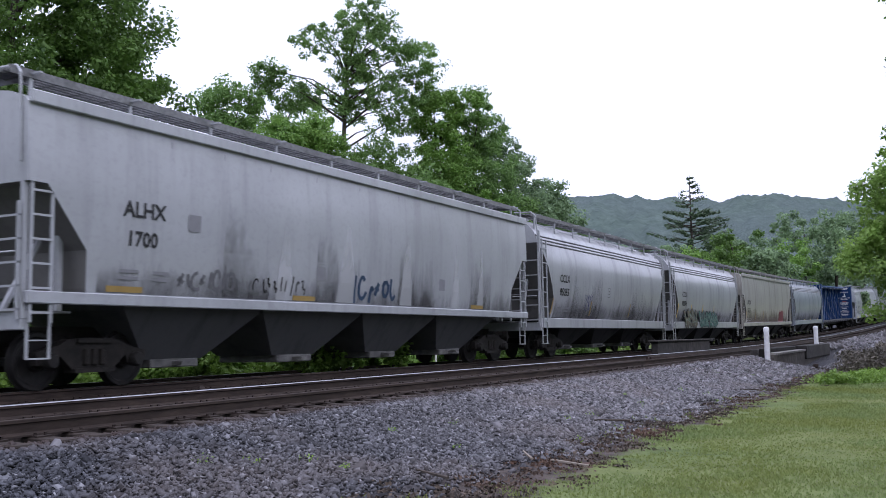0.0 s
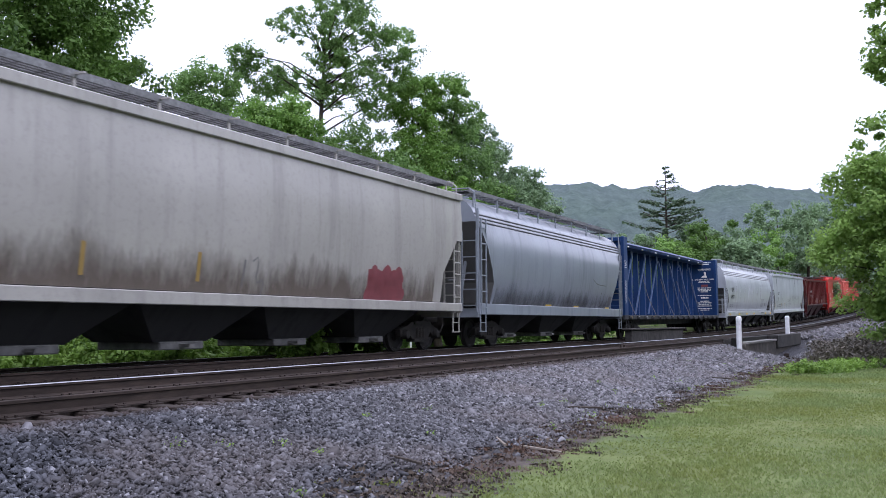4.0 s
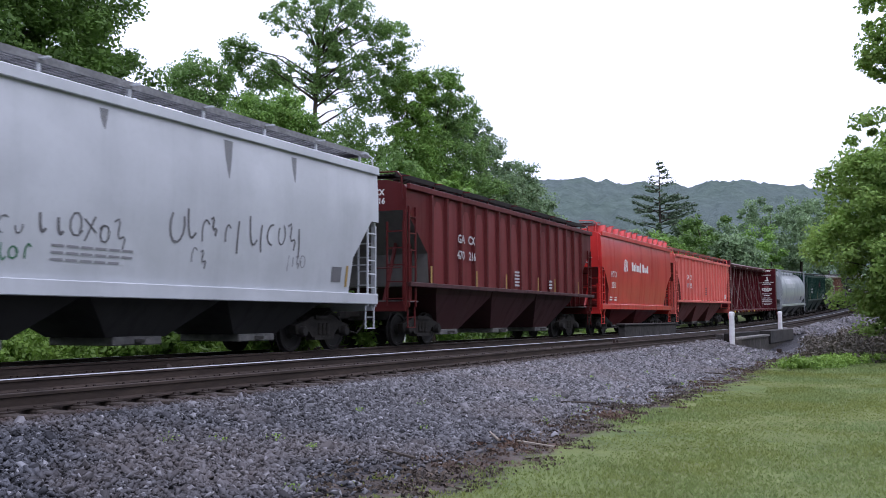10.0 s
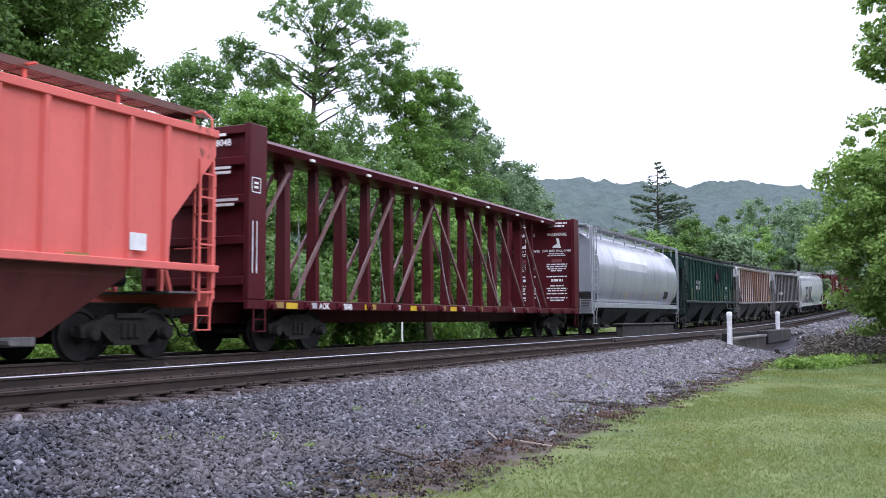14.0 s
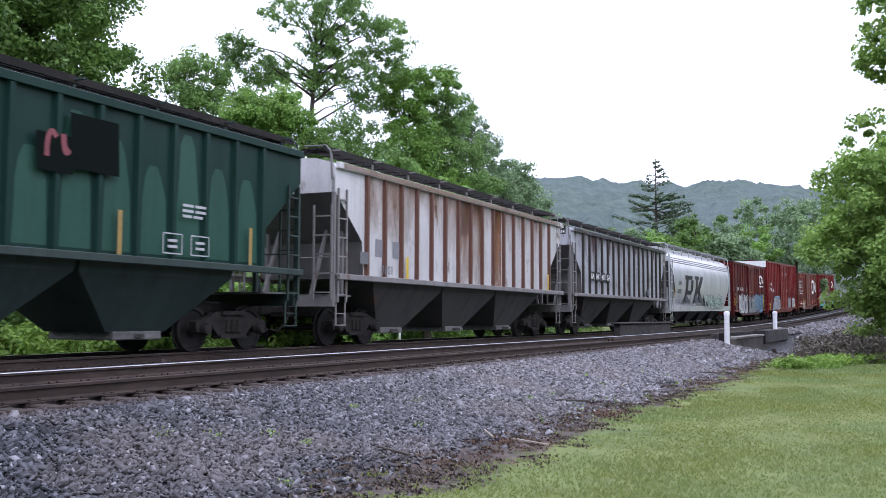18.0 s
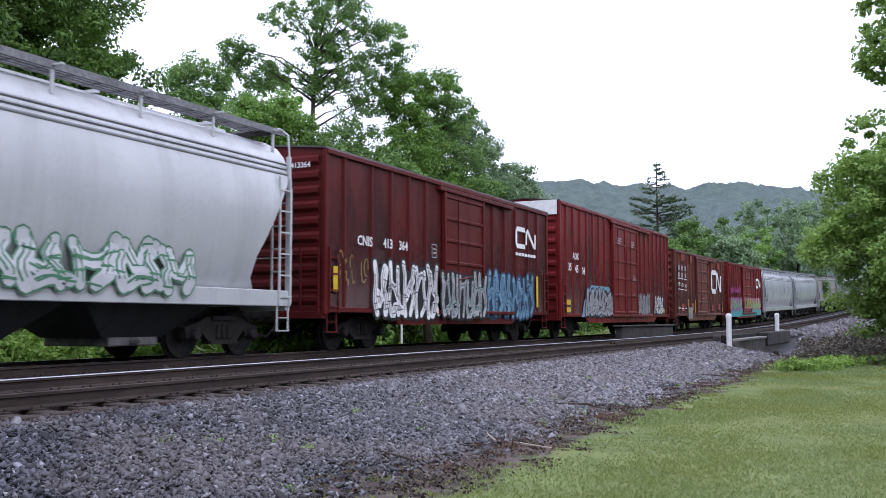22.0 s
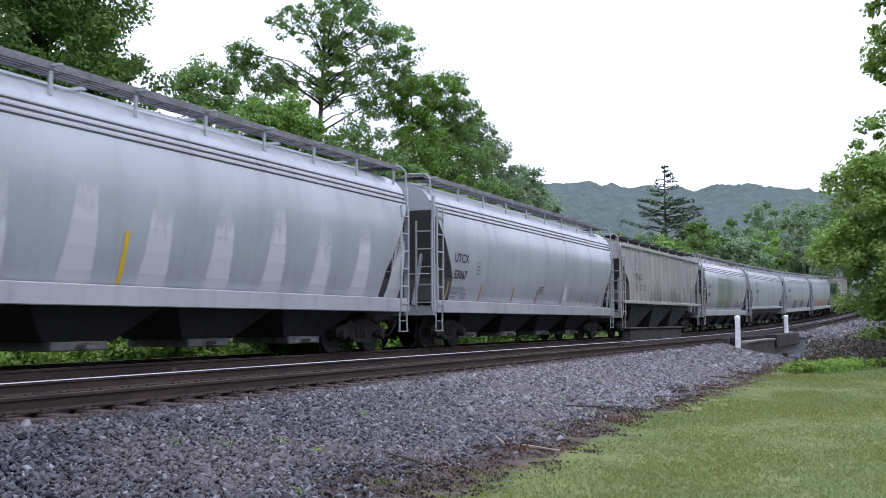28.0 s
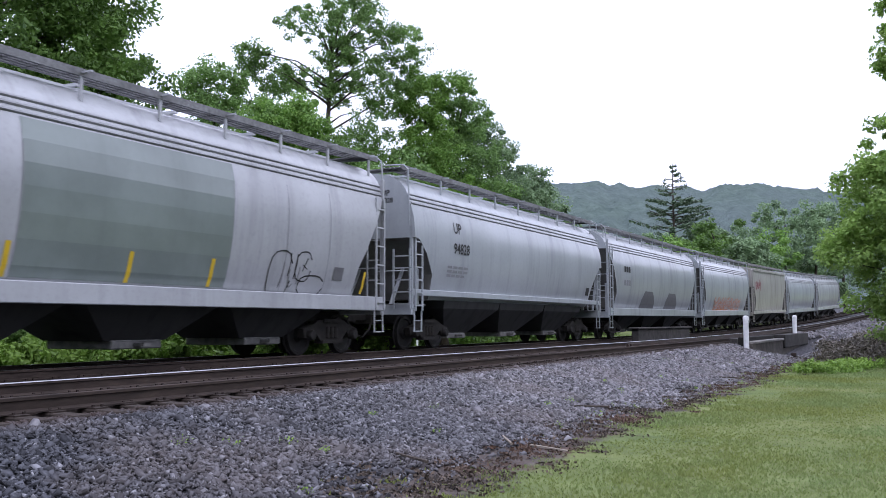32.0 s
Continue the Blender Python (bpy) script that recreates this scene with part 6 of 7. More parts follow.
P_FRESH = paint("pale_washed_paint", (0.52, 0.535, 0.56), 0.1, 0.0, 0.1)

P_PALE = paint("pale_grey_paint", (0.47, 0.48, 0.49), 0.28, 0.0, 0.18)
# bead paints: shadow lines between the beads put into a dark, streaked colour
P_BEAD = paint("dark_shaded_bead_paint", (0.1, 0.1, 0.108), 0.4, coat=0.1)
P_BEADL = paint("grey_shaded_bead_paint", (0.23, 0.235, 0.25), 0.4, coat=0.2)
P_GRIME = paint("grimy_grey_end_paint", (0.2, 0.19, 0.19), 0.6, 0.35, 0.3, 0.7, coat=0.0)
P_TAN = paint("tan_rusted_paint", (0.2, 0.125, 0.09), 0.5, 0.45, 0.25)


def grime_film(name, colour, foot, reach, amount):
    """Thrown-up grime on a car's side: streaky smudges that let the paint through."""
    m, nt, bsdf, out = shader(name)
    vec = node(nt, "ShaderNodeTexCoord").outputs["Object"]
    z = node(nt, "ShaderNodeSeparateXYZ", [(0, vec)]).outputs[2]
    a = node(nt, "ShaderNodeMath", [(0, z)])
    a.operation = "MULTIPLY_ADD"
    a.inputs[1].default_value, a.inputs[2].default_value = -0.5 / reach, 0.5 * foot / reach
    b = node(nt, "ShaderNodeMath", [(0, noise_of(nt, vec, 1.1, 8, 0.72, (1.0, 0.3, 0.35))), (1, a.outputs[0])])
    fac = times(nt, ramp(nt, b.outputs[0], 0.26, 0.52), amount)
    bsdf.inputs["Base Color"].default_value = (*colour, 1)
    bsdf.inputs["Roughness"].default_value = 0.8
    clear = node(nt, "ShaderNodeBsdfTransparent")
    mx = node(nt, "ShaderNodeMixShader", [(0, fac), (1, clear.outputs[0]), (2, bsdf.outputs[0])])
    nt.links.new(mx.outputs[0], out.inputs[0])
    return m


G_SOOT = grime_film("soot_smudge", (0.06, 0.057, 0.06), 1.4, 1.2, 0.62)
G_DUST = grime_film("brown_smudge", (0.12, 0.09, 0.07), 1.5, 1.4, 0.7)
G_DRIP = grime_film("dark_drip", (0.13, 0.13, 0.135), 6.0, 3.0, 0.5)
G_RUST = grime_film("rust_wash", (0.22, 0.115, 0.065), 4.4, -3.4, 0.6)
G_TAN = grime_film("tan_rust_wash", (0.23, 0.1, 0.042), 3.2, -6.0, 0.95)
G_BLOT = grime_film("dark_rust_blotch", (0.06, 0.022, 0.016), 4.5, -2.2, 0.85)
G_WASH = grime_film("pale_wash", (0.72, 0.73, 0.75), 2.5, 2.2, 0.55)
G_OXS = grime_film("dark_oxide_streaks", (0.03, 0.012, 0.012), 1.0, 8.0, 0.6)
G_PALED = grime_film("pale_road_dust", (0.2, 0.13, 0.12), 1.2, 2.4, 0.4)
G_FRESH = grime_film("faint_pale_wash", (0.62, 0.63, 0.65), 2.5, 2.2, 0.4)
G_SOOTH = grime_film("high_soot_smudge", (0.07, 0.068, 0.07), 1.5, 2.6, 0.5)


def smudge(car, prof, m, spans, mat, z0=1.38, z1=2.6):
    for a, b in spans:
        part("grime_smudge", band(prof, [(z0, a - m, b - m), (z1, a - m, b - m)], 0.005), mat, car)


def drips(car, prof, m, places):
    """Water stains running down from the roof."""
    for k, (x, z0, z1, w) in enumerate(places):
        part("drip_stain", band(prof, [(z0, x - m - 0.01, x - m + 0.01), ((z0 + z1) / 2, x - m - w * 0.4, x - m + w * 0.3), (z1, x - m - w / 2, x - m + w / 2)], 0.006), G_DRIP, car)


def placard(car, prof, x, z, w=0.26, h=0.36, mat=None):
    """A small outlined notice with bars for its writing."""
    g = Geo()
    for pts in ([(x, z), (x + w, z)], [(x, z + h), (x + w, z + h)], [(x, z), (x, z + h)], [(x + w, z), (x + w, z + h)]):
        q = stroke(prof, pts, 0.022)
        g.add(q.v, q.f)
    sheet = part("notice_outline", g, mat or C_GREY, car)
    for k in range(2):
        part("line", stroke(prof, [(x + w * 0.25, z + h * (0.35 + 0.3 * k)), (x + w * 0.75, z + h * (0.35 + 0.3 * k))], 0.05), mat or C_GREY, sheet)


CUT_A = [(0, 3.15), (0.35, 3.15), (1.15, 2.2), (1.2, 1.6)]
CUT_C = [(0, 3.9), (0.2, 3.62), (0.55, 3.1), (0.95, 2.45), (1.2, 2.05), (1.28, 1.4)]
CUT_G = [(0, 2.98), (0.25, 2.95), (0.7, 2.6), (1.15, 2.05), (1.25, 1.45)]
CUT_K = [(0, 3.85), (1.2, 2.52), (1.28, 1.75)]
CUT_I = [(0, 3.65), (1.25, 2.55), (1.32, 1.75)]


def stock(car, prof, mid, name, number, x, z1, z2, h, mat):
    """Reporting mark and number near a car's end."""
    side_text(car, prof, name, x - mid, z1, h, mat)
    side_text(car, prof, number, x - mid, z2, h, mat)
    bars(car, prof, x - mid - 0.5, z2 - 0.55, C_FAINT if mat is C_BLACK else mat, (0.5, 0.5), 0.06)
    bars(car, prof, x - mid + 0.25, z2 - 0.55, C_FAINT if mat is C_BLACK else mat, (0.45, 0.45), 0.06)


def stripes(car, prof, mid, places, mat=None, z0=1.5, z1=2.05, w=0.1):
    for x in places:
        rect(car, prof, x - mid, x - mid + w, z0, z1, mat or C_OCHRE, "reflector")


def build_train():
    # A
    car, m, h, p = hopper("dirty off-white covered hopper car with plain slab sides", 9.6, 28.55, SLAB, CUT_A, P_WHITE, P_BAYG, (1.33, 1.52), 4, beads=False, flange=True)
    stock(car, p, m, "ALHX", "1700", 11.95, 2.95, 2.46, 0.27, C_BLACK)
    for x in (12.6, 14.0, 15.4, 17.0, 18.7, 20.5, 22.4, 24.4):
        part("panel_seam", stroke(p, [(x - m, 1.55), (x - m, 4.25)], 0.02), C_FAINT, car)
    for x, w in ((15.9, 0.28), (18.2, 0.4), (20.9, 0.3), (23.6, 0.25), (25.2, 0.2)):
        part("clean_streak", band(p, [(1.56, x - m - w, x - m + w), (2.4, x - m - w * 0.7, x - m + w * 0.6), (3.3, x - m - w * 0.2, x - m + w * 0.15)], 0.006), G_FRESH, car)
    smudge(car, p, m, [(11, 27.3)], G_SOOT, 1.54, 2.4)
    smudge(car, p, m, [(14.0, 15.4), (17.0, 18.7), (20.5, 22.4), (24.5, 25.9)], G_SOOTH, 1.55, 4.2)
    scrawl(car, p, 12.9 - m, 1.82, 1.5, 0.3, C_GREY, 3, 0.07)
    scrawl(car, p, 15.0 - m, 1.85, 1.7, 0.3, C_BLACK, 4, 0.04)
    scrawl(car, p, 18.5 - m, 1.85, 2.0, 0.5, C_NAVY, 5, 0.1)
    for x in (13.0, 17.0, 22.6):
        rect(car, p, x - m, x - m + 0.32, 2.0 if x > 14 else 2.7, 2.3 if x > 14 else 3.0, C_FAINT, "placard")
    stripes(car, p, m, (11.2, 16.2, 24.6), C_OCHRE, 1.56, 1.66, 0.8)
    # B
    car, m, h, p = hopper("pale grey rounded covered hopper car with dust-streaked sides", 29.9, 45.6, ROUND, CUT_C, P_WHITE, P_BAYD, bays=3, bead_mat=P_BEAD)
    stock(car, p, m, "CCLX", "95055", 32.05, 2.76, 2.29, 0.28, C_BLACK)
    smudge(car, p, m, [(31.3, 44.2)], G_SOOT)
    placard(car, p, 36.9 - m, 2.25)
    spray = plain("blue_spray", (0.03, 0.04, 0.16))
    scrawl(car, p, 34.35 - m, 2.12, 0.9, 0.28, spray, 53, 0.035)
    scrawl(car, p, 34.4 - m, 1.85, 0.6, 0.28, spray, 54, 0.035)
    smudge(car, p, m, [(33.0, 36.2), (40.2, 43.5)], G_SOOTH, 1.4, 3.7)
    stripes(car, p, m, (31.0, 35, 40))
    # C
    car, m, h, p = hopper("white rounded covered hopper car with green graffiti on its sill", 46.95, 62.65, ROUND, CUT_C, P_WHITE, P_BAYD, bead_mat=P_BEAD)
    stock(car, p, m, "CCLX", "95074", 49.25, 2.76, 2.3, 0.28, C_BLACK)
    low = [(0.8, 1.59)] + p[2:]
    bubble(car, low, 49.3 - m, 51.9 - m, 1.04, 2.05, 3, plain("olive_brown_spray", (0.1, 0.085, 0.05)), C_BLACK, 7, C_SAGE, False, 0.1)
    bubble(car, low, 52.4 - m, 56.7 - m, 1.06, 1.95, 5, C_DTEAL, C_BLACK, 8, C_SAGE, False, 0.1)
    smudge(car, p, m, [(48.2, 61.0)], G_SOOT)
    stripes(car, p, m, (48.05, 50.7, 53.2, 55.9), C_YEL, 1.55, 2.3)
    rect(car, p, 60.4 - m, 60.8 - m, 1.5, 1.9, C_GREY, "placard")
    # D
    car, m, h, p = hopper("beige-grey covered hopper car with rust-stained slab sides", 64.0, 82.5, SLABL, CUT_A, P_BEIGE, P_BAYD, (1.1, 1.34), 4, beads=False, flange=True)
    stock(car, p, m, "CRDX", "15625", 66.05, 2.67, 2.14, 0.3, C_BLACK)
    smudge(car, p, m, [(65.6, 80.8)], G_DUST, 1.36, 2.8)
    scrawl(car, p, 72.4 - m, 1.8, 0.9, 0.7, C_GREY, 9, 0.04)
    bubble(car, p, 77.2 - m, 78.9 - m, 1.3, 2.15, 2, C_RED, C_RED, 10, C_RED)
    stripes(car, p, m, (65.2, 68.2, 71.0), C_OCHRE, 1.55, 2.1)
    # E
    car, m, h, p = hopper("blue-grey rounded covered hopper car with sooty lower sides", 83.85, 99.6, ROUND, CUT_C, P_GREY2, P_BAYD, bead_mat=P_BEAD)
    scrawl(car, p, 96.6 - m, 1.7, 0.9, 0.55, C_BLACK, 11, 0.035)
    part("scratch", stroke(p, rounded([(95.2 - m, 2.55), (95.8 - m, 2.36), (96.3 - m, 2.34), (97.1 - m, 2.33)]), 0.035), C_GREY, car)
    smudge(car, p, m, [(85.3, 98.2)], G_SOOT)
    stripes(car, p, m, (90.2, 93.4, 97.6), C_YEL, 1.36, 1.44, 0.6)
    rect(car, p, 97.7 - m, 98.1 - m, 1.6, 1.9, C_GREY, "placard")
    # F
    centerbeam("empty faded-blue centerbeam flat car with trussed spine", 100.55, 122.55, P_BLUE, P_DECK, C_WHITE, "735965", paint("pale_blue_brace_paint", (0.06, 0.11, 0.24), 0.3, coat=0.1))
    # G
    car, m, h, p = hopper("clean white long rounded covered hopper car", 124.5, 143.45, ROUND, CUT_G, P_CLEAN, P_BAYD, bays=4)
    stock(car, p, m, "CBFX", "470470", 126.8, 2.89, 2.38, 0.29, C_BLACK)
    scrawl(car, p, 124.8 - m, 3.2, 0.9, 0.7, C_PALE, 12, 0.03)
    bars(car, p, 138.65 - m, 2.26, C_GREY, (1.5, 1.5, 1.3, 1.4, 1.2, 1.5, 1.1), 0.045, 0.045)
    end_text(car, "CBFX", -h - 0.006, -0.45, 4.18, 0.15, C_BLACK)
    end_text(car, "470470", -h - 0.006, -0.45, 3.98, 0.15, C_BLACK)
    placard(car, p, 141.05 - m, 1.8, 0.5, 0.32, C_FAINT)
    bars(car, [(0.8, 1.6), (5, 1.6)], 138.0 - m, 1.2, C_GREY, (1.5,), 0.1)
    stripes(car, [(0.8, 1.59), (5, 1.59)], m, (125.3, 128.6, 131.6, 134.6, 140.0, 142.4), C_YEL, 1.1, 1.22, 0.6)
    for x in (128.0, 129.8, 131.4, 133.2, 134.8, 136.6, 138.2):
        part("washed_panel", band(p, [(2.0, x - m - 0.2, x - m + 0.2), (3.0, x - m - 0.16, x - m + 0.16), (3.6, x - m - 0.08, x - m + 0.08)], 0.006), G_WASH, car)
    rect(car, p, 140.5 - m, 140.9 - m, 1.77, 2.0, C_GREY, "placard")
    # H
    car, m, h, p = hopper("clean white covered hopper car with faint graffiti", 144.6, 163.05, SLABL, CUT_A, P_CLEAN, P_BAYD, (1.1, 1.36), 4, beads=False, flange=True)
    stock(car, p, m, "NCIX", "6738", 147.4, 2.83, 2.35, 0.27, C_BLACK)
    end_text(car, "SPG", -h - 0.006, -1.1, 3.45, 0.27, C_BLACK)
    scrawl(car, p, 146.1 - m, 2.1, 2.0, 0.22, C_GREY, 14, 0.028)
    side_text(car, p, "LD LMT", 147.42 - m, 1.84, 0.11, C_GREY)
    side_text(car, p, "LT WT", 147.4 - m, 1.64, 0.11, C_GREY)
    for z in (1.85, 1.65):
        for x in (147.9, 148.4, 148.75):
            rect(car, p, x - m, x - m + 0.3, z - 0.045, z + 0.04, C_GREY, "small_lettering")
    placard(car, p, 148.7 - m, 2.4)
    scrawl(car, p, 149.2 - m, 2.0, 1.1, 0.85, C_GREY, 15, 0.03)
    scrawl(car, p, 149.5 - m, 1.85, 0.8, 0.6, C_GREY, 41, 0.025)
    scrawl(car, p, 152.0 - m, 2.2, 0.5, 0.35, C_GREY, 42, 0.025)
    scrawl(car, p, 152.7 - m, 2.2, 1.9, 0.45, C_GREY, 43, 0.045)
    scrawl(car, p, 155.7 - m, 2.45, 4.3, 0.55, C_GREY, 44, 0.045)
    scrawl(car, p, 156.2 - m, 1.95, 0.6, 0.45, C_GREY, 45, 0.03)
    scrawl(car, p, 159.2 - m, 1.95, 0.8, 0.3, C_FAINT, 46, 0.025)
    scrawl(car, p, 152.0 - m, 1.75, 0.7, 0.3, C_GREEN, 47, 0.03)
    bars(car, p, 150.95 - m, 1.9, C_FAINT, (0.8, 0.8, 0.7), 0.03, 0.06)
    bars(car, p, 152.9 - m, 1.9, C_FAINT, (1.8, 1.8, 1.5), 0.04, 0.07)
    drips(car, p, m, [(146.58, 3.3, 4.25, 0.3), (157.15, 3.5, 4.25, 0.28), (153.9, 3.9, 4.25, 0.2), (159.4, 3.7, 4.25, 0.2), (150.2, 3.95, 4.25, 0.15)])
    rect(car, p, 161.0 - m, 161.4 - m, 1.6, 1.95, C_GREY, "placard")
    stripes(car, p, m, (145.9, 149.05, 150.75, 161.6), C_OCHRE, 1.5, 2.0, 0.1)
    # I
    car, m, h, p = hopper("dark oxide-red ribbed covered hopper car", 164.65, 181.1, FLAT, CUT_I, P_MAROON, P_OXBAY, (1.6, 1.72), 3, 15, beads=False, board=M_IRON, lift=0.06, sill_mat=P_OXBAY)
    rp = [(1, 1.62), (5, 1.62)]
    side_text(car, rp, "GA", 167.95 - m, 3.1, 0.26, C_PALE)
    side_text(car, rp, "CX", 168.68 - m, 3.1, 0.26, C_PALE)
    side_text(car, rp, "470", 167.9 - m, 2.62, 0.26, C_PALE)
    side_text(car, rp, "216", 168.72 - m, 2.62, 0.26, C_PALE)
    end_text(car, "GACX", -h - 0.006, -0.55, 4.16, 0.17, C_WHITE)
    end_text(car, "470216", -h - 0.006, -0.55, 3.92, 0.17, C_WHITE)
    # lighter scallops: the panels' sky reflection put into the paint colour
    scallop = paint("light_oxide_paint", (0.16, 0.034, 0.036), 0.4, 0, 0.25, coat=0.03, spec=0.1)
    for k in range(14):
        x = 166.17 + 0.969 * k
        part("scallop_panel", band(p, [(1.72, x - m + 0.02, x - m + 0.74), (3.0, x - m + 0.04, x - m + 0.72), (3.8 + 0.2 * math.sin(k * 1.9), x - m + 0.1, x - m + 0.66), (4.05 + 0.15 * math.sin(k * 1.9), x - m + 0.26, x - m + 0.5)], 0.005), scallop, car)
    bars(car, rp, 172.2 - m, 2.3, C_PALE, (0.5, 0.5, 0.5, 0.5, 0.5), 0.06)
    bars(car, rp, 175.6 - m, 2.1, C_PALE, (0.4, 0.4, 0.4), 0.07)
    stripes(car, rp, m, (165.9, 169.0, 171.4, 174.4, 176.2, 179), C_OCHRE, 1.72, 2.2, 0.1)
    # J
    car, m, h, p = hopper("glossy red covered hopper car with a white emblem", 182.5, 195.5, SLABL, CUT_G, P_RED, P_REDBAY, (1.14, 1.38), 2, beads=False, flange=True, recess=P_REDBAY, lift=0.24)
    stock(car, p, m, "POTX", "2213", 184.4, 2.72, 2.23, 0.26, C_WHITE)
    end_text(car, "POTX", -h - 0.006, -0.55, 4.1, 0.16, C_WHITE)
    end_text(car, "2213", -h - 0.006, -0.6, 3.86, 0.16, C_WHITE)
    for z, w in ((3.66, 0.3), (3.56, 0.36), (3.46, 0.36), (3.36, 0.9), (3.26, 0.6), (3.16, 0.8)):
        part("small_lettering", Geo().add([(-h - 0.006, -0.25, z), (-h - 0.006, -0.25 - w, z), (-h - 0.006, -0.25 - w, z + 0.05), (-h - 0.006, -0.25, z + 0.05)], [(0, 1, 2, 3)]), C_WHITE, car)
    for k in range(4):
        z = 3.46 - 0.09 * k
        part("emblem", stroke(p, [(186.0 + 0.1 * k - m, 2.9), (186.0 + 0.05 * k - m, z - 0.15), (186.25 + 0.05 * k - m, z), (186.6 - 0.04 * k - m, z - 0.1), (186.55 - 0.06 * k - m, z - 0.25), (186.65 - m, 2.92 + 0.02 * k)], 0.06), C_WHITE, car)
    for x, w, hh in ((187.35, 0.3, 0.42), (187.72, 0.22, 0.3), (188.0, 0.16, 0.4), (188.22, 0.24, 0.3), (188.52, 0.24, 0.3), (188.84, 0.22, 0.45), (189.3, 0.34, 0.4), (189.72, 0.2, 0.26), (189.98, 0.14, 0.26), (190.2, 0.24, 0.36)):
        rect(car, p, x - m, x - m + w, 2.98 if hh < 0.45 else 2.94, 2.98 + hh, C_WHITE, "emblem_bar")
    for k in range(12):
        part("roof_brace", Geo().prism([(-h + 0.62 + 1.06 * k, 4.5), (-h + 1.14 + 1.06 * k, 4.5), (-h + 1.06 + 1.06 * k, 4.86), (-h + 0.92 + 1.06 * k, 4.86)], -1.5, -0.7), P_RED, car)
    # K
    car, m, h, p = hopper("faded salmon-red ribbed covered hopper car", 196.9, 213.35, FLAT, CUT_K, P_SALMON, P_SALBAY, (1.6, 1.74), 3, 16, beads=False, board=P_BROWN, recess=P_SALBAY)
    side_text(car, rp, "GA", 199.7 - m, 3.1, 0.3, C_WHITE)
    side_text(car, rp, "CX", 200.45 - m, 3.1, 0.3, C_WHITE)
    side_text(car, rp, "470", 199.65 - m, 2.6, 0.3, C_PALE)
    side_text(car, rp, "355", 200.45 - m, 2.6, 0.3, C_WHITE)
    end_text(car, "GACX", -h - 0.006, -0.55, 4.16, 0.17, C_WHITE)
    end_text(car, "470350", -h - 0.006, -0.55, 3.95, 0.17, C_WHITE)
    bars(car, rp, 204.6 - m, 2.5, C_RED, (0.5, 0.5, 0.5, 0.5), 0.07)
    rect(car, rp, 211.0 - m, 211.4 - m, 1.9, 2.2, C_WHITE, "placard")
    stripes(car, rp, m, (198.6, 201.2, 203.4, 205.2, 207.4, 209.6), C_OCHRE, 1.7, 1.78, 0.5)
    # L
    car, m, h, p = centerbeam("empty dark oxide-red centerbeam flat car with trussed spine", 214.55, 236.55, P_MAROON2, P_MAROON2, C_WHITE, "28048", paint("pale_rusty_brace_paint", (0.17, 0.08, 0.08), 0.4, coat=0.1))
    side_text(car, p, "AOK", 217.4 - m, 1.01, 0.15, C_WHITE, 0.016)
    side_text(car, p, "28048", 218.38 - m, 1.0, 0.15, C_WHITE, 0.016)
    for x in (216.1, 219.45, 221.9, 224.4):
        rect(car, p, x - m - 0.22, x - m + 0.22, 0.94, 1.07, C_YEL, "reflector", 0.016)
    # M
    car, m, h, p = hopper("silver-grey barrel-shaped covered hopper car", 238.2, 254.6, BARREL, [(0, 1.9), (0.3, 1.8), (0.55, 1.4)], P_GREY, P_BAYG, (1.2, 1.42), 3, beads=False, high_ladder=True, inset=0.7, lift=0.1)
    for x in (239.8, 242.6, 245.3, 246.4, 248.0, 250.2, 252.6):
        part("weld_seam", stroke(p, [(x - m, 1.45 + 0.3 * k) for k in range(10)], 0.03, 0.01), C_FAINT, car)
    rect(car, p, 251.0 - m, 251.45 - m, 1.75, 2.15, C_BLACK, "placard")
    rect(car, p, 251.5 - m, 251.95 - m, 1.75, 2.15, C_BLACK, "placard")
    part("yellow_mark", stroke(p, [(253.3 - m, 1.5 + 0.25 * k) for k in range(5)], 0.07, 0.012), C_OCHRE, car)
    stripes(car, p, m, (243.5, 247.2, 249.6), C_YEL, 1.6, 2.0)
    part("washed_panel", band(p, [(3.0, 242 - m, 247 - m), (3.6, 241.5 - m, 247.6 - m), (3.9, 242 - m, 246 - m)], 0.005), P_FRESH, car)
    # N
    car, m, h, p = hopper("dark green ribbed covered hopper car with faded panels", 256.2, 272.55, FLAT, CUT_I, P_GREEN, P_GRNBAY, (1.6, 1.74), 3, 16, beads=False, board=M_IRON, recess=P_GRNBAY, rail_mat=P_GRNBAY, sill_mat=P_GRNBAY, lift=0.06)
    side_text(car, rp, "AE", 259.25 - m, 2.87, 0.24, C_PALE)
    side_text(car, rp, "OX", 259.95 - m, 2.87, 0.24, C_PALE)
    side_text(car, rp, "810", 259.25 - m, 2.55, 0.24, C_PALE)
    side_text(car, rp, "142", 259.95 - m, 2.55, 0.24, C_PALE)
    end_text(car, "AEOX", -h - 0.006, -0.55, 4.16, 0.15, C_WHITE)
    end_text(car, "810142", -h - 0.006, -0.55, 3.96, 0.15, C_WHITE)
    sk = [(1, 1.625), (5, 1.625)]
    blot = plain("dark_green_overpaint", (0.004, 0.007, 0.006), 0.9, spec=0.08)
    part("dark_overpaint", band(sk, [(2.95, 265.3 - m, 266.0 - m), (3.55, 265.25 - m, 266.1 - m)], 0.01), blot, car)
    part("dark_overpaint", band(sk, [(3.05, 266.0 - m, 267.0 - m), (3.95, 265.9 - m, 266.95 - m)], 0.014), blot, car)
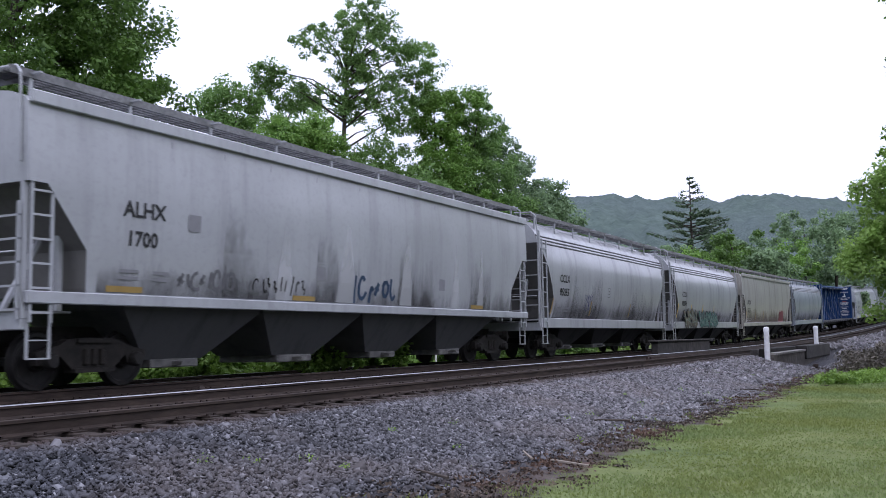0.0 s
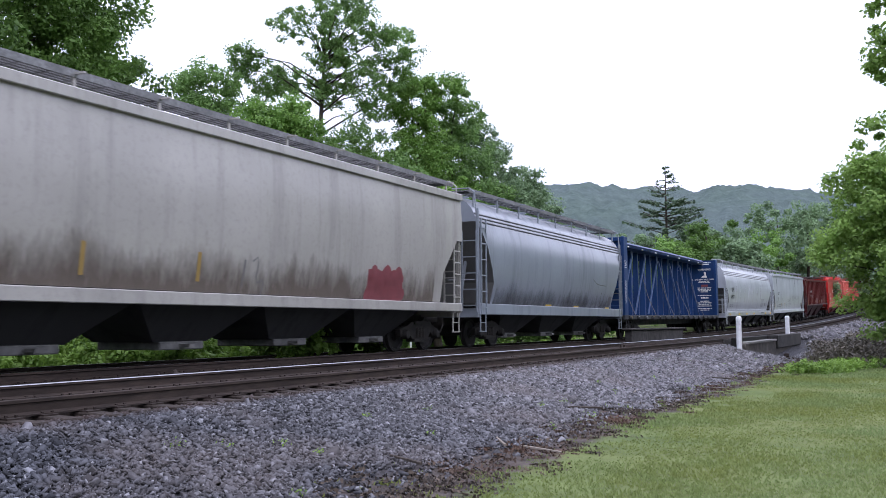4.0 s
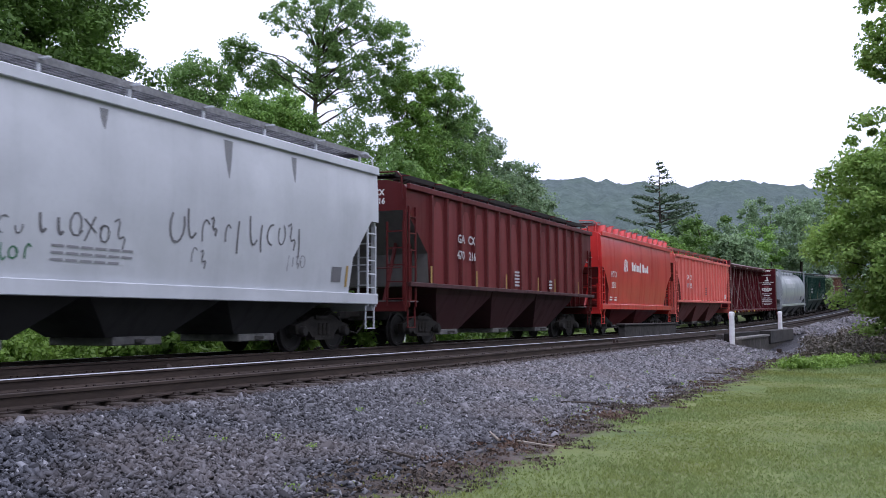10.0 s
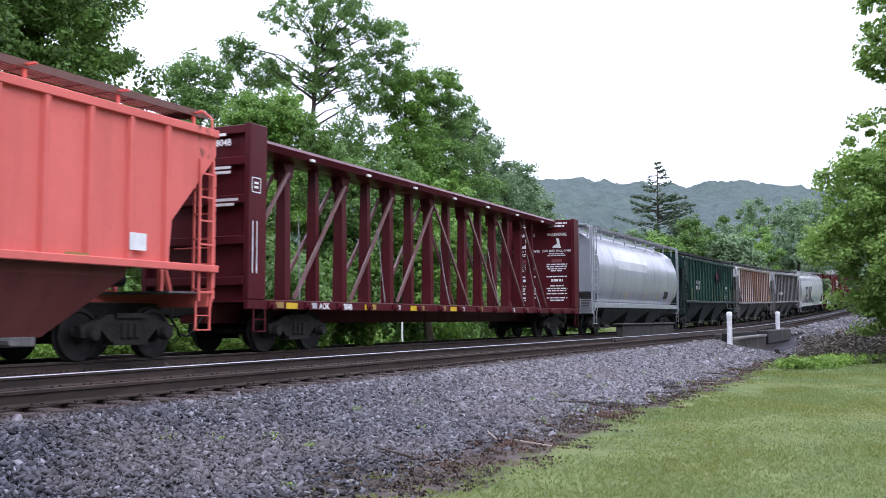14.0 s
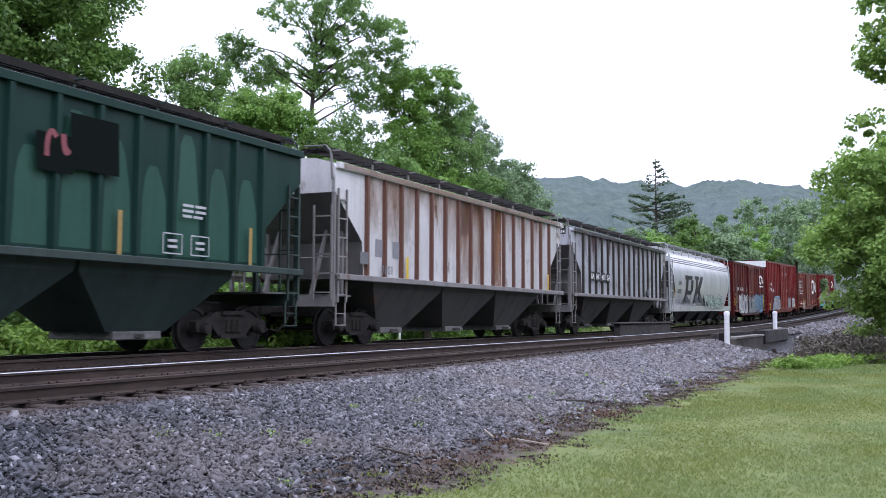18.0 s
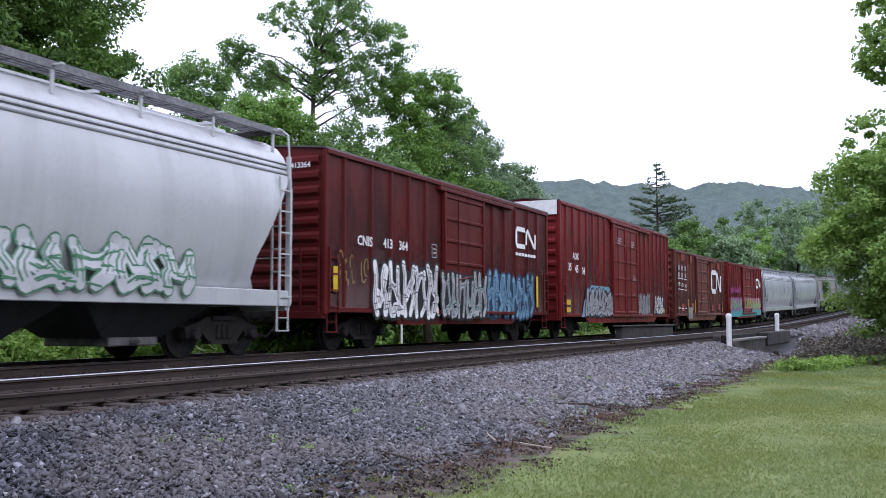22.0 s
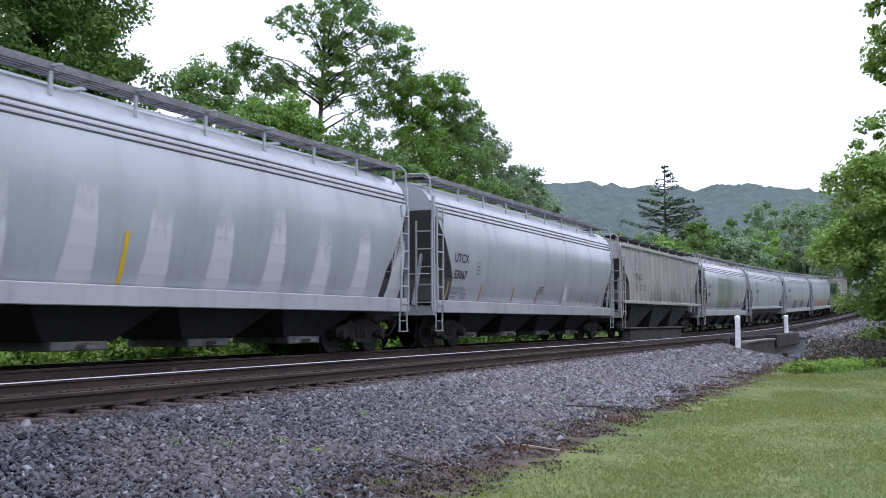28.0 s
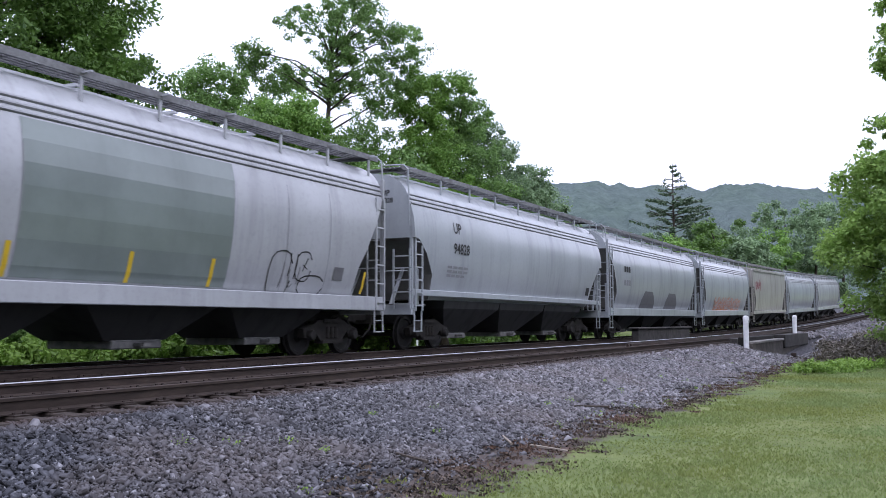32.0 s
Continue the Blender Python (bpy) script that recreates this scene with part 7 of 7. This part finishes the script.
    scrawl(car, sk, 265.5 - m, 3.4, 1.3, 0.5, C_RED, 16, 0.09)
    for x in (268.1, 268.85):
        placard(car, sk, x - m, 1.84, 0.5, 0.36, C_PALE)
    bars(car, sk, 268.6 - m, 2.75, C_PALE, (0.7, 0.7, 0.6), 0.05)
    stripes(car, rp, m, (258.0, 263.9, 267, 270.6), C_OCHRE, 1.72, 2.5)
    fade = paint("faded_green_paint", (0.026, 0.08, 0.058), 0.45, 0, 0.25, coat=0.03, spec=0.1)
    for k in range(15):
        x = 257.74 + 0.898 * k
        part("faded_panel", band(p, [(1.8, x - m + 0.02, x - m + 0.68), (2.8, x - m + 0.04, x - m + 0.64), (3.5 + 0.4 * math.sin(k * 2.2), x - m + 0.1, x - m + 0.5), (3.7 + 0.4 * math.sin(k * 2.2), x - m + 0.2, x - m + 0.4)], 0.006), fade, car)
    # O
    car, m, h, p = hopper("white ribbed covered hopper car with heavy brown rust", 274.0, 290.4, FLAT, CUT_I, P_RUSTY, P_PALEBAY, (1.58, 1.72), 3, 16, P_BROWN, beads=False, rail_mat=P_GRIME, sill_mat=P_GRIME, board=M_IRON)
    for a, b in ((280.93, 281.67), (281.83, 282.57), (283.6, 284.3)):
        smudge(car, p, m, [(a, b)], G_TAN, 1.7, 4.22)
    smudge(car, p, m, [(275.5, 288.6)], G_RUST, 1.72, 4.23)
    rect(car, [(1, 1.632), (5, 1.632)], 274.2 - m, 289.7 - m, 4.23, 4.35, P_TAN, "rusted_chord")
    for x, z in ((275.9, 2.45), (276.8, 2.45)):
        rect(car, p, x - m, x - m + 0.62, z - 0.22, z + 0.22, C_FAINT, "repainted_square")
    side_text(car, rp, "7601", 276.35 - m, 1.9, 0.24, C_GREY)
    stripes(car, rp, m, (277.4, 288.6), C_YEL, 1.7, 2.3, 0.14)
    rect(car, rp, 275.0 - m, 275.4 - m, 2.0, 2.3, C_GREY, "placard")
    # P
    car, m, h, p = hopper("rust-pitted grey ribbed covered hopper car", 291.8, 308.3, FLAT, CUT_I, P_RUSTG, P_PALEBAY, (1.58, 1.72), 3, 16, P_DKRIB, beads=False, rail_mat=P_GRIME, sill_mat=P_GRIME, board=M_IRON)
    smudge(car, p, m, [(292.2, 306.9)], G_BLOT, 1.72, 4.23)
    rect(car, [(1, 1.632), (5, 1.632)], 291.9 - m, 307.7 - m, 4.23, 4.35, P_DKRIB, "rusted_chord")
    for txt, x in (("NA", 294.35), ("HX", 295.1), ("485", 295.87), ("354", 296.65)):
        rect(car, rp, x - m - 0.32, x - m + 0.32, 2.28, 2.66, C_BLACK, "number_panel", 0.01)
        side_text(car, rp, txt, x - m, 2.47, 0.24, C_WHITE, 0.018)
    part("number_panel", Geo().box(-h - 0.012, -h - 0.004, -1.3, -0.72, 4.08, 4.46), C_BLACK, car)
    end_text(car, "NAHX", -h - 0.016, -1.0, 4.37, 0.13, C_WHITE)
    end_text(car, "485354", -h - 0.016, -1.0, 4.18, 0.13, C_WHITE)
    rect(car, rp, 303.75 - m, 304.2 - m, 1.8, 2.15, C_GREY, "placard")
    # Q
    car, m, h, p = hopper("pale grey rounded covered hopper car with big black graffiti letters", 309.5, 328.15, ROUND, CUT_C, P_PALE, P_BAYD, bays=4)
    stock(car, p, m, "EQUX", "630728", 311.75, 2.68, 2.21, 0.25, C_BLACK)
    end_text(car, "EQUX", -h - 0.006, -0.6, 4.28, 0.15, C_BLACK)
    end_text(car, "630728", -h - 0.006, -0.6, 4.1, 0.15, C_BLACK)
    low = [(0.8, 1.59), (1.5, 1.59)] + p[2:]

    def block(rows):
        part("graffiti_letter", band(low, [(z, l - m, r - m) for z, l, r in rows], 0.016), C_BLACK, car, "thick black painted letter")
    block([(1.5, 312.9, 314.3), (1.75, 312.95, 314.25)])
    block([(1.75, 313.3, 313.9), (2.95, 313.3, 313.9)])
    block([(2.95, 313.0, 314.9), (3.2, 313.0, 315.1)])
    block([(2.05, 313.9, 314.9), (2.3, 313.9, 315.25)])
    block([(2.3, 314.65, 315.3), (2.95, 314.65, 315.3)])
    block([(1.52, 315.65, 316.9), (1.75, 315.7, 316.85)])
    block([(1.75, 316.0, 316.6), (3.0, 316.0, 316.6)])
    block([(3.0, 315.7, 316.9), (3.22, 315.7, 316.9)])
    block([(2.1, 316.6, 316.9), (2.5, 316.6, 317.5), (3.22, 317.4, 318.2)])
    block([(1.52, 317.5, 318.5), (2.35, 316.75, 317.4)])
    for k in range(16):
        x = 312.2 + 0.42 * k
        part("graffiti_shadow", stroke(low, [(x - 0.7 - m, 1.1), (x - m, 1.9 + 0.5 * math.sin(k))], 0.025), C_GREY, car)
    bubble(car, low, 318.9 - m, 325.0 - m, 1.15, 2.2, 6, P_PALE, C_GREEN, 18, C_GREEN, False, 0.07)
    scrawl(car, p, 310.2 - m, 2.1, 0.7, 0.6, C_BLACK, 19, 0.05)
    stripes(car, p, m, (310.5,), C_YEL, 1.5, 2.4)
    # R
    rb = [330.3, 331.6, 332.6, 333.6, 334.6, 339.4, 340.4, 341.4, 342.6, 343.5]
    car, m, h, p = boxcar("oxide-red boxcar covered in white and blue graffiti", 329.45, 344.65, 4.72, P_CNDK, P_ROOF, [(335.6, 338.5)], ribs=rb, end_ribs=10)
    side_text(car, p, "CNIS", 331.2 - m, 2.68, 0.25, C_WHITE)
    side_text(car, p, "413", 332.35 - m, 2.7, 0.25, C_WHITE)
    side_text(car, p, "364", 333.2 - m, 2.7, 0.25, C_WHITE)
    end_text(car, "CNIS 413364", -h - 0.03, -0.65, 4.36, 0.14, C_WHITE)
    bubble(car, p, 331.7 - m, 335.3 - m, 0.72, 2.3, 5, C_WHITE, C_BLACK, 20, C_GREY)
    bubble(car, [(0.2, 1.67), (6, 1.67)], 335.4 - m, 338.6 - m, 0.75, 2.15, 6, C_PALE, C_BLACK, 21, C_DTEAL)
    bubble(car, p, 338.8 - m, 343.0 - m, 0.75, 2.35, 6, C_BLUE, C_NAVY, 22, C_NAVY)
    scrawl(car, p, 330.05 - m, 2.15, 0.7, 0.3, C_OCHRE, 23, 0.035)
    scrawl(car, p, 330.05 - m, 1.75, 0.8, 0.4, C_OCHRE, 51, 0.035)
    scrawl(car, p, 331.0 - m, 1.95, 0.6, 0.5, C_OCHRE, 52, 0.03)
    placard(car, p, 334.9 - m, 2.5, 0.3, 0.36, C_PALE)
    bars(car, p, 341.3 - m, 3.0, C_WHITE, (2.0,), 0.1, name="small_lettering")
    emblem(car, p, 341.3 - m, 343.3 - m, 3.2, 3.95, 0.16)
    rect(car, p, 329.75 - m, 329.95 - m, 1.4, 2.0, C_YEL, "reflector")
    rect(car, p, 343.3 - m, 343.5 - m, 1.2, 2.3, C_YEL, "reflector")
    # S
    rb = [346.9 + 0.88 * k for k in range(7)] + [358.4 + 0.88 * k for k in range(7)]
    car, m, h, p = boxcar("tall oxide-red double-door boxcar with a white panel on its end", 346.15, 364.5, 5.38, P_CNRED, P_ROOF, [(353.2, 355.3), (355.4, 357.5)], ribs=rb, sill_z=0.88, end_ribs=10)
    rect_end(car, -h - 0.05, 4.85, 5.42, C_WHITE)
    side_text(car, p, "AOK", 347.95 - m, 3.31, 0.28, C_WHITE)
    side_text(car, p, "35", 347.2 - m, 2.85, 0.32, C_WHITE)
    side_text(car, p, "45", 348.05 - m, 2.8, 0.32, C_WHITE)
    side_text(car, p, "04", 348.95 - m, 2.76, 0.32, C_WHITE)
    bubble(car, p, 349.2 - m, 353.4 - m, 0.88, 2.1, 5, C_PALE, C_BLACK, 24, C_GREY)
    part("graffiti_ground", band(p, [(0.86, 348.7 - m, 353.9 - m), (1.5, 349.0 - m, 353.7 - m), (2.2, 350.0 - m, 352.6 - m)], 0.004), C_BLUE, car)
    bubble(car, p, 357.6 - m, 360.0 - m, 0.98, 2.05, 4, C_PALE, C_GREY, 25, C_GREY)
    bubble(car, p, 361.0 - m, 362.9 - m, 0.98, 1.95, 3, C_WHITE, C_BLACK, 26, C_GREY)
    dp = [(0.2, 1.67), (6, 1.67)]
    bars(car, dp, 353.74 - m, 4.47, C_PALE, (0.75, 0.75, 0.6), 0.06, 0.05)
    bars(car, dp, 356.0 - m, 4.45, C_PALE, (0.75, 0.8, 0.6), 0.06, 0.05)
    bars(car, dp, 356.5 - m, 2.83, C_PALE, (0.3, 0.5, 0.5), 0.05, 0.04)
    for x, z in ((346.7, 1.05), (346.7, 1.35), (362.7, 1.1)):
        rect(car, p, x - m, x - m + 0.55, z, z + 0.2, C_YEL, "reflector")
    # T
    rb = [366.9, 367.6, 368.4, 369.2, 370.1, 370.9, 376.2, 377.2, 378.2, 379.2, 380.1]
    car, m, h, p = boxcar("weathered brown boxcar with a plug door and patched panels", 366.05, 381.1, 4.72, P_CNBR, P_ROOF, [(371.7, 375.1)], ribs=rb, end_ribs=9)
    for k, z in enumerate((3.72, 3.3)):
        for x, w in ((366.75, 0.5), (367.55, 0.45), (368.45, 0.4)):
            for i in range(3):
                rect(car, p, x - m + w * i / 3, x - m + w * (i + 0.75) / 3, z - 0.14, z + 0.14, C_PALE, "emblem_bar")
    for z in (3.08, 2.45, 1.35):
        rect(car, p, 366.7 - m, 367.35 - m, z, z + 0.05, C_WHITE, "line")
        rect(car, p, 367.5 - m, 368.1 - m, z - 0.02, z + 0.03, C_WHITE, "line")
        rect(car, p, 368.3 - m, 368.9 - m, z - 0.03, z + 0.02, C_WHITE, "line")
    side_text(car, p, "CN", 367.0 - m, 2.76, 0.26, C_WHITE)
    side_text(car, p, "414", 367.8 - m, 2.73, 0.24, C_WHITE)
    side_text(car, p, "463", 368.65 - m, 2.7, 0.24, C_WHITE)
    emblem(car, p, 376.35 - m, 379.8 - m, 2.35, 3.95, 0.32)
    fresh_red = paint("fresh_red_patch", (0.33, 0.05, 0.035), 0.2, 0, 0.15, coat=0.03, spec=0.1)
    for x, z in ((367.75, 4.15), (370.0, 4.15), (376.4, 4.05), (378.6, 4.05), (376.4, 1.2), (378.7, 1.25), (367.6, 1.2), (370.2, 1.25)):
        rect(car, p, x - m, x - m + 0.6, z, z + 0.42, fresh_red, "repair_patch", 0.006)
    rect(car, p, 369.3 - m, 370.5 - m, 0.74, 1.42, P_SILVER, "repair_patch", 0.007)
    for x in (366.55, 369.3, 371.2, 379.95):
        rect(car, p, x - m, x - m + 0.14, 1.1, 1.9, C_YEL, "reflector")
    # U
    rb = [383.3 + 0.9 * k for k in range(5)] + [393.9 + 0.85 * k for k in range(5)]
    car, m, h, p = boxcar("oxide-red boxcar with bright green and pink graffiti", 382.65, 397.8, 4.74, P_CNRED, P_ROOF, [(388.2, 392.0)], ribs=rb, end_ribs=10)
    emblem(car, p, 394.6 - m, 396.8 - m, 3.0, 3.8, 0.18)
    part("graffiti_ground", band(p, [(0.75, 383.2 - m, 396.9 - m), (1.2, 383.2 - m, 396.9 - m), (1.35, 384 - m, 396 - m)], 0.006), C_TEAL, car)
    bubble(car, p, 383.4 - m, 387.8 - m, 1.2, 2.2, 4, C_TEAL, C_PINK, 27, C_LIME)
    bubble(car, dp, 388.6 - m, 391.8 - m, 1.3, 2.2, 4, C_LIME, C_PINK, 28, C_BLACK)
    bubble(car, p, 392.6 - m, 396.6 - m, 1.25, 2.2, 4, C_LIME, C_PINK, 29, C_TEAL)
    scrawl(car, p, 383.6 - m, 2.75, 4, 0.4, C_PINK, 30, 0.12)
    stripes(car, p, m, (383.0,), C_YEL, 1.3, 2.1, 0.14)
    # V
    car, m, h, p = hopper("light grey rounded covered hopper car with pale wash marks", 399.1, 416.6, ROUND, CUT_C, P_GREY, P_BAYD, (1.02, 1.37), 4, sill_mat=P_WHITE)
    stock(car, p, m, "UTCX", "49528", 400.75, 2.41, 2.04, 0.26, C_BLACK)
    for k in range(9):
        x = 402.0 + 1.75 * k
        part("wash_mark", band(p, [(1.36, x - m - 0.4, x - m + 0.32), (1.9, x - m - 0.34, x - m + 0.3), (2.5, x - m - 0.28, x - m + 0.26), (3.1, x - m - 0.2, x - m + 0.2)], 0.006), G_WASH, car)
    stripes(car, p, m, (399.95, 402.7, 406.4), C_YEL, 1.4, 2.3, 0.1)
    # W
    car, m, h, p = hopper("light grey rounded covered hopper car with yellow reflectors", 418.1, 435.7, ROUND, CUT_C, P_GREY, P_BAYD, (1.02, 1.37), 4, sill_mat=P_WHITE)
    stock(car, p, m, "UTCX", "53067", 419.8, 2.62, 2.14, 0.27, C_BLACK)
    stripes(car, p, m, (419.05, 421.4, 424.05, 426.3, 429.0, 431.4, 433.6), C_OCHRE, 1.42, 1.9, 0.09)
    placard(car, p, 420.9 - m, 2.2)
    placard(car, p, 426.5 - m, 1.75, 0.4, 0.24)
    bars(car, p, 419.35 - m, 1.75, C_FAINT, (0.9, 0.9), 0.06)
    part("wash_mark", band(p, [(1.4, 429.1 - m, 429.7 - m), (2.0, 429.15 - m, 429.5 - m), (2.35, 429.25 - m, 429.35 - m)], 0.006), G_WASH, car)
    # X
    car, m, h, p = hopper("stained cream ribbed covered hopper car with black tags", 437.05, 453.6, FLAT, CUT_I, P_CREAM, P_BAYG, (1.6, 1.74), 3, 16, beads=False, board=M_IRON)
    side_text(car, rp, "TI", 439.3 - m, 2.88, 0.28, C_BLACK)
    side_text(car, rp, "LX", 439.95 - m, 2.88, 0.28, C_BLACK)
    for t, x in (("51", 439.3), ("21", 439.98), ("73", 440.75)):
        side_text(car, rp, t, x - m, 2.38, 0.28, C_BLACK)
    smudge(car, rp, m, [(441.6, 452.4)], G_SOOTH, 1.8, 4.2)
    scrawl(car, rp, 438.9 - m, 3.4, 0.8, 0.7, C_BLACK, 31, 0.035)
    scrawl(car, rp, 440.9 - m, 2.05, 3.3, 0.75, C_GREY, 32, 0.04)
    scrawl(car, rp, 446.0 - m, 2.1, 2.4, 0.6, C_GREY, 33, 0.04)
    scrawl(car, rp, 448.4 - m, 2.9, 3.0, 0.6, C_FAINT, 34, 0.035)
    stripes(car, rp, m, (438.6,), C_OCHRE, 1.8, 2.6, 0.1)
    # Y
    car, m, h, p = hopper("pale grey rounded covered hopper car with grey-green repainted panel", 454.9, 470.15, ROUND, CUT_C, P_WHITE, P_BAYD)
    part("repainted_panel", band(p, [(1.42, 459.3 - m, 464.2 - m), (2.6, 459.3 - m, 464.2 - m), (3.84, 459.3 - m, 464.25 - m)], 0.006), P_PATCHG, car, "grey-green repainted panel")
    stripes(car, p, m, (455.52, 457.37, 459.12, 461.6, 463.7, 469.2), C_YEL, 1.42, 1.95, 0.1)
    for x, z, rx, rz in ((465.9, 1.75, 0.42, 0.5), (466.7, 1.95, 0.3, 0.32), (467.1, 1.55, 0.5, 0.22)):
        part("graffiti_stroke", stroke(p, [(x - m + rx * math.cos(0.5 + 0.42 * k), z + rz * math.sin(0.5 + 0.42 * k + 0.2 * math.sin(k))) for k in range(14)], 0.03), C_BLACK, car)
    scrawl(car, p, 466.2 - m, 1.95, 0.8, 0.4, C_BLACK, 35, 0.03)
    scrawl(car, p, 466.0 - m, 1.7, 0.8, 0.4, C_GREY, 36, 0.025)
    stock(car, p, m, "CAIX", "83045", 456.6, 2.9, 2.38, 0.25, C_BLACK)
    end_text(car, "CAIX", -h - 0.006, -0.55, 4.25, 0.15, C_BLACK)
    end_text(car, "83045", -h - 0.006, -0.55, 4.05, 0.14, C_FAINT)
    for x in (456.3, 458.0, 459.3, 464.2, 466.0, 467.6):
        part("weld_seam", stroke(p, [(x - m, 1.4 + 0.25 * k) for k in range(10)], 0.02, 0.009), C_FAINT, car)
    rect(car, p, 467.9 - m, 468.3 - m, 1.7, 2.0, C_GREY, "placard")
    # Z
    car, m, h, p = hopper("blue-grey covered hopper car with a pale end panel", 471.6, 487.8, ROUND, CUT_G, P_GREY, P_BAYD, (1.45, 1.62))
    end_text(car, "UP", -h - 0.006, -0.7, 4.2, 0.16, C_BLACK)
    end_text(car, "94828", -h - 0.006, -0.7, 4.0, 0.14, C_BLACK)
    side_text(car, p, "UP", 474.2 - m, 3.42, 0.32, C_BLACK)
    side_text(car, p, "94828", 474.45 - m, 2.84, 0.32, C_BLACK)
    bars(car, p, 473.6 - m, 2.3, C_FAINT, (1.4, 1.4, 1.2), 0.07)
    rect(car, p, 486.0 - m, 486.4 - m, 1.8, 2.1, C_BLACK, "placard")
    # the rear cars
    car, m, h, p = hopper("light grey rounded covered hopper car with two dark smudges", 489.1, 505.9, ROUND, CUT_C, P_GREY, P_BAYD)
    for x in (495.6, 500.2):
        part("smudge", band(p, [(1.4, x - m - 1.3, x - m + 1.3), (1.8, x - m - 1.2, x - m + 1.1), (2.2, x - m - 0.8, x - m + 0.6)], 0.02), C_GREY, car)
    bars(car, p, 491.2 - m, 3.1, C_BLACK, (1.0,), 0.26)
    bars(car, p, 491.2 - m, 2.5, C_FAINT, (1.1,), 0.24)
    car, m, h, p = hopper("light grey rounded covered hopper car with orange graffiti", 507.4, 522.9, ROUND, CUT_C, P_GREY, P_BAYD)
    orange = plain("faded_orange_spray", (0.5, 0.2, 0.1))
    bubble(car, p, 511.0 - m, 519.5 - m, 1.3, 2.2, 6, C_PALE, orange, 37, orange, False)
    car, m, h, p = hopper("beige-grey covered hopper car with a red mark", 524.4, 539.6, SLABL, CUT_A, P_BEIGE, P_BAYD, (1.1, 1.34), beads=False, flange=True)
    scrawl(car, p, 525.5 - m, 3.3, 2.2, 0.6, C_RED, 38, 0.15)
    hopper("light grey rounded covered hopper car", 541.1, 558.4, ROUND, CUT_C, P_GREY, P_BAYD)
    hopper("light grey rounded covered hopper car at the tail", 560.0, 578.4, ROUND, CUT_C, P_WHITE, P_BAYD)


def emblem(car, prof, x0, x1, z0, z1, w):
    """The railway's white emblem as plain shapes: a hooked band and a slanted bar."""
    m = (x0 + x1) / 2
    part("emblem", stroke(prof, [(m - 0.1, z1 - w / 2), (x0 + w, z1 - w / 2), (x0 + w / 2, z1 - w), (x0 + w / 2, z0 + w), (x0 + w, z0 + w / 2), (m - w * 0.6, z0 + w / 2)], w, 0.014), C_WHITE, car)
    part("emblem", stroke(prof, [(m, z0 + w), (m + 0.05, z1 - w), (m + w * 0.8, z1 - w / 2), (x1 - w * 1.6, z0 + w), (x1 - w * 0.8, z0 + w / 2), (x1 - w / 2, z1 - w)], w, 0.018), C_WHITE, car)


def rect_end(car, x, z0, z1, mat):
    part("end_panel", Geo().box(x, x + 0.03, -1.45, 1.45, z0, z1), mat, car, "white painted end panel")


build_train()


def gone(t):
    """Metres that the train has moved by t seconds."""
    q = (t - 16) / 16
    return 16 * (14.0581 * q - 0.2553 * q * q / 2 - 0.0395 * q ** 3 / 3) + 16 * (14.0581 + 0.2553 / 2 - 0.0395 / 3)


def car_pose(s):
    x, y, z = way(s, TRAIN_Y, 0)
    xa, ya, za = way(s - 6, TRAIN_Y, 0)
    xb, yb, zb = way(s + 6, TRAIN_Y, 0)
    return pose(x, (ya + yb) / 2, (za + zb) / 2, 0, -math.degrees(math.atan2(zb - za, xb - xa)), math.degrees(math.atan2(yb - ya, xb - xa)))


def motions():
    for car, mid in CARS:
        walk(car, [(t, car_pose(mid - gone(t))) for t in range(33)])
    centre = {car.name: mid for car, mid in CARS}
    for wheel, car in WHEELSETS:
        x = wheel.location.x
        near = [k for k in range(961) if -6 < centre[car.name] - gone(k / 30) < 42]
        if len(near) < 3:
            continue
        turn = {k: -math.degrees((gone(k / 30) - gone(near[0] / 30)) / 0.457) for k in near}
        rows = [(k / 30, pose(x, 0, 0.457, 0, turn[k], 0)) for k in near]
        if near[0] > 0:
            rows.insert(0, (0, pose(x, 0, 0.457)))
        if near[-1] < 960:
            rows.append((32, rows[-1][1]))
        walk(wheel, rows)


motions()
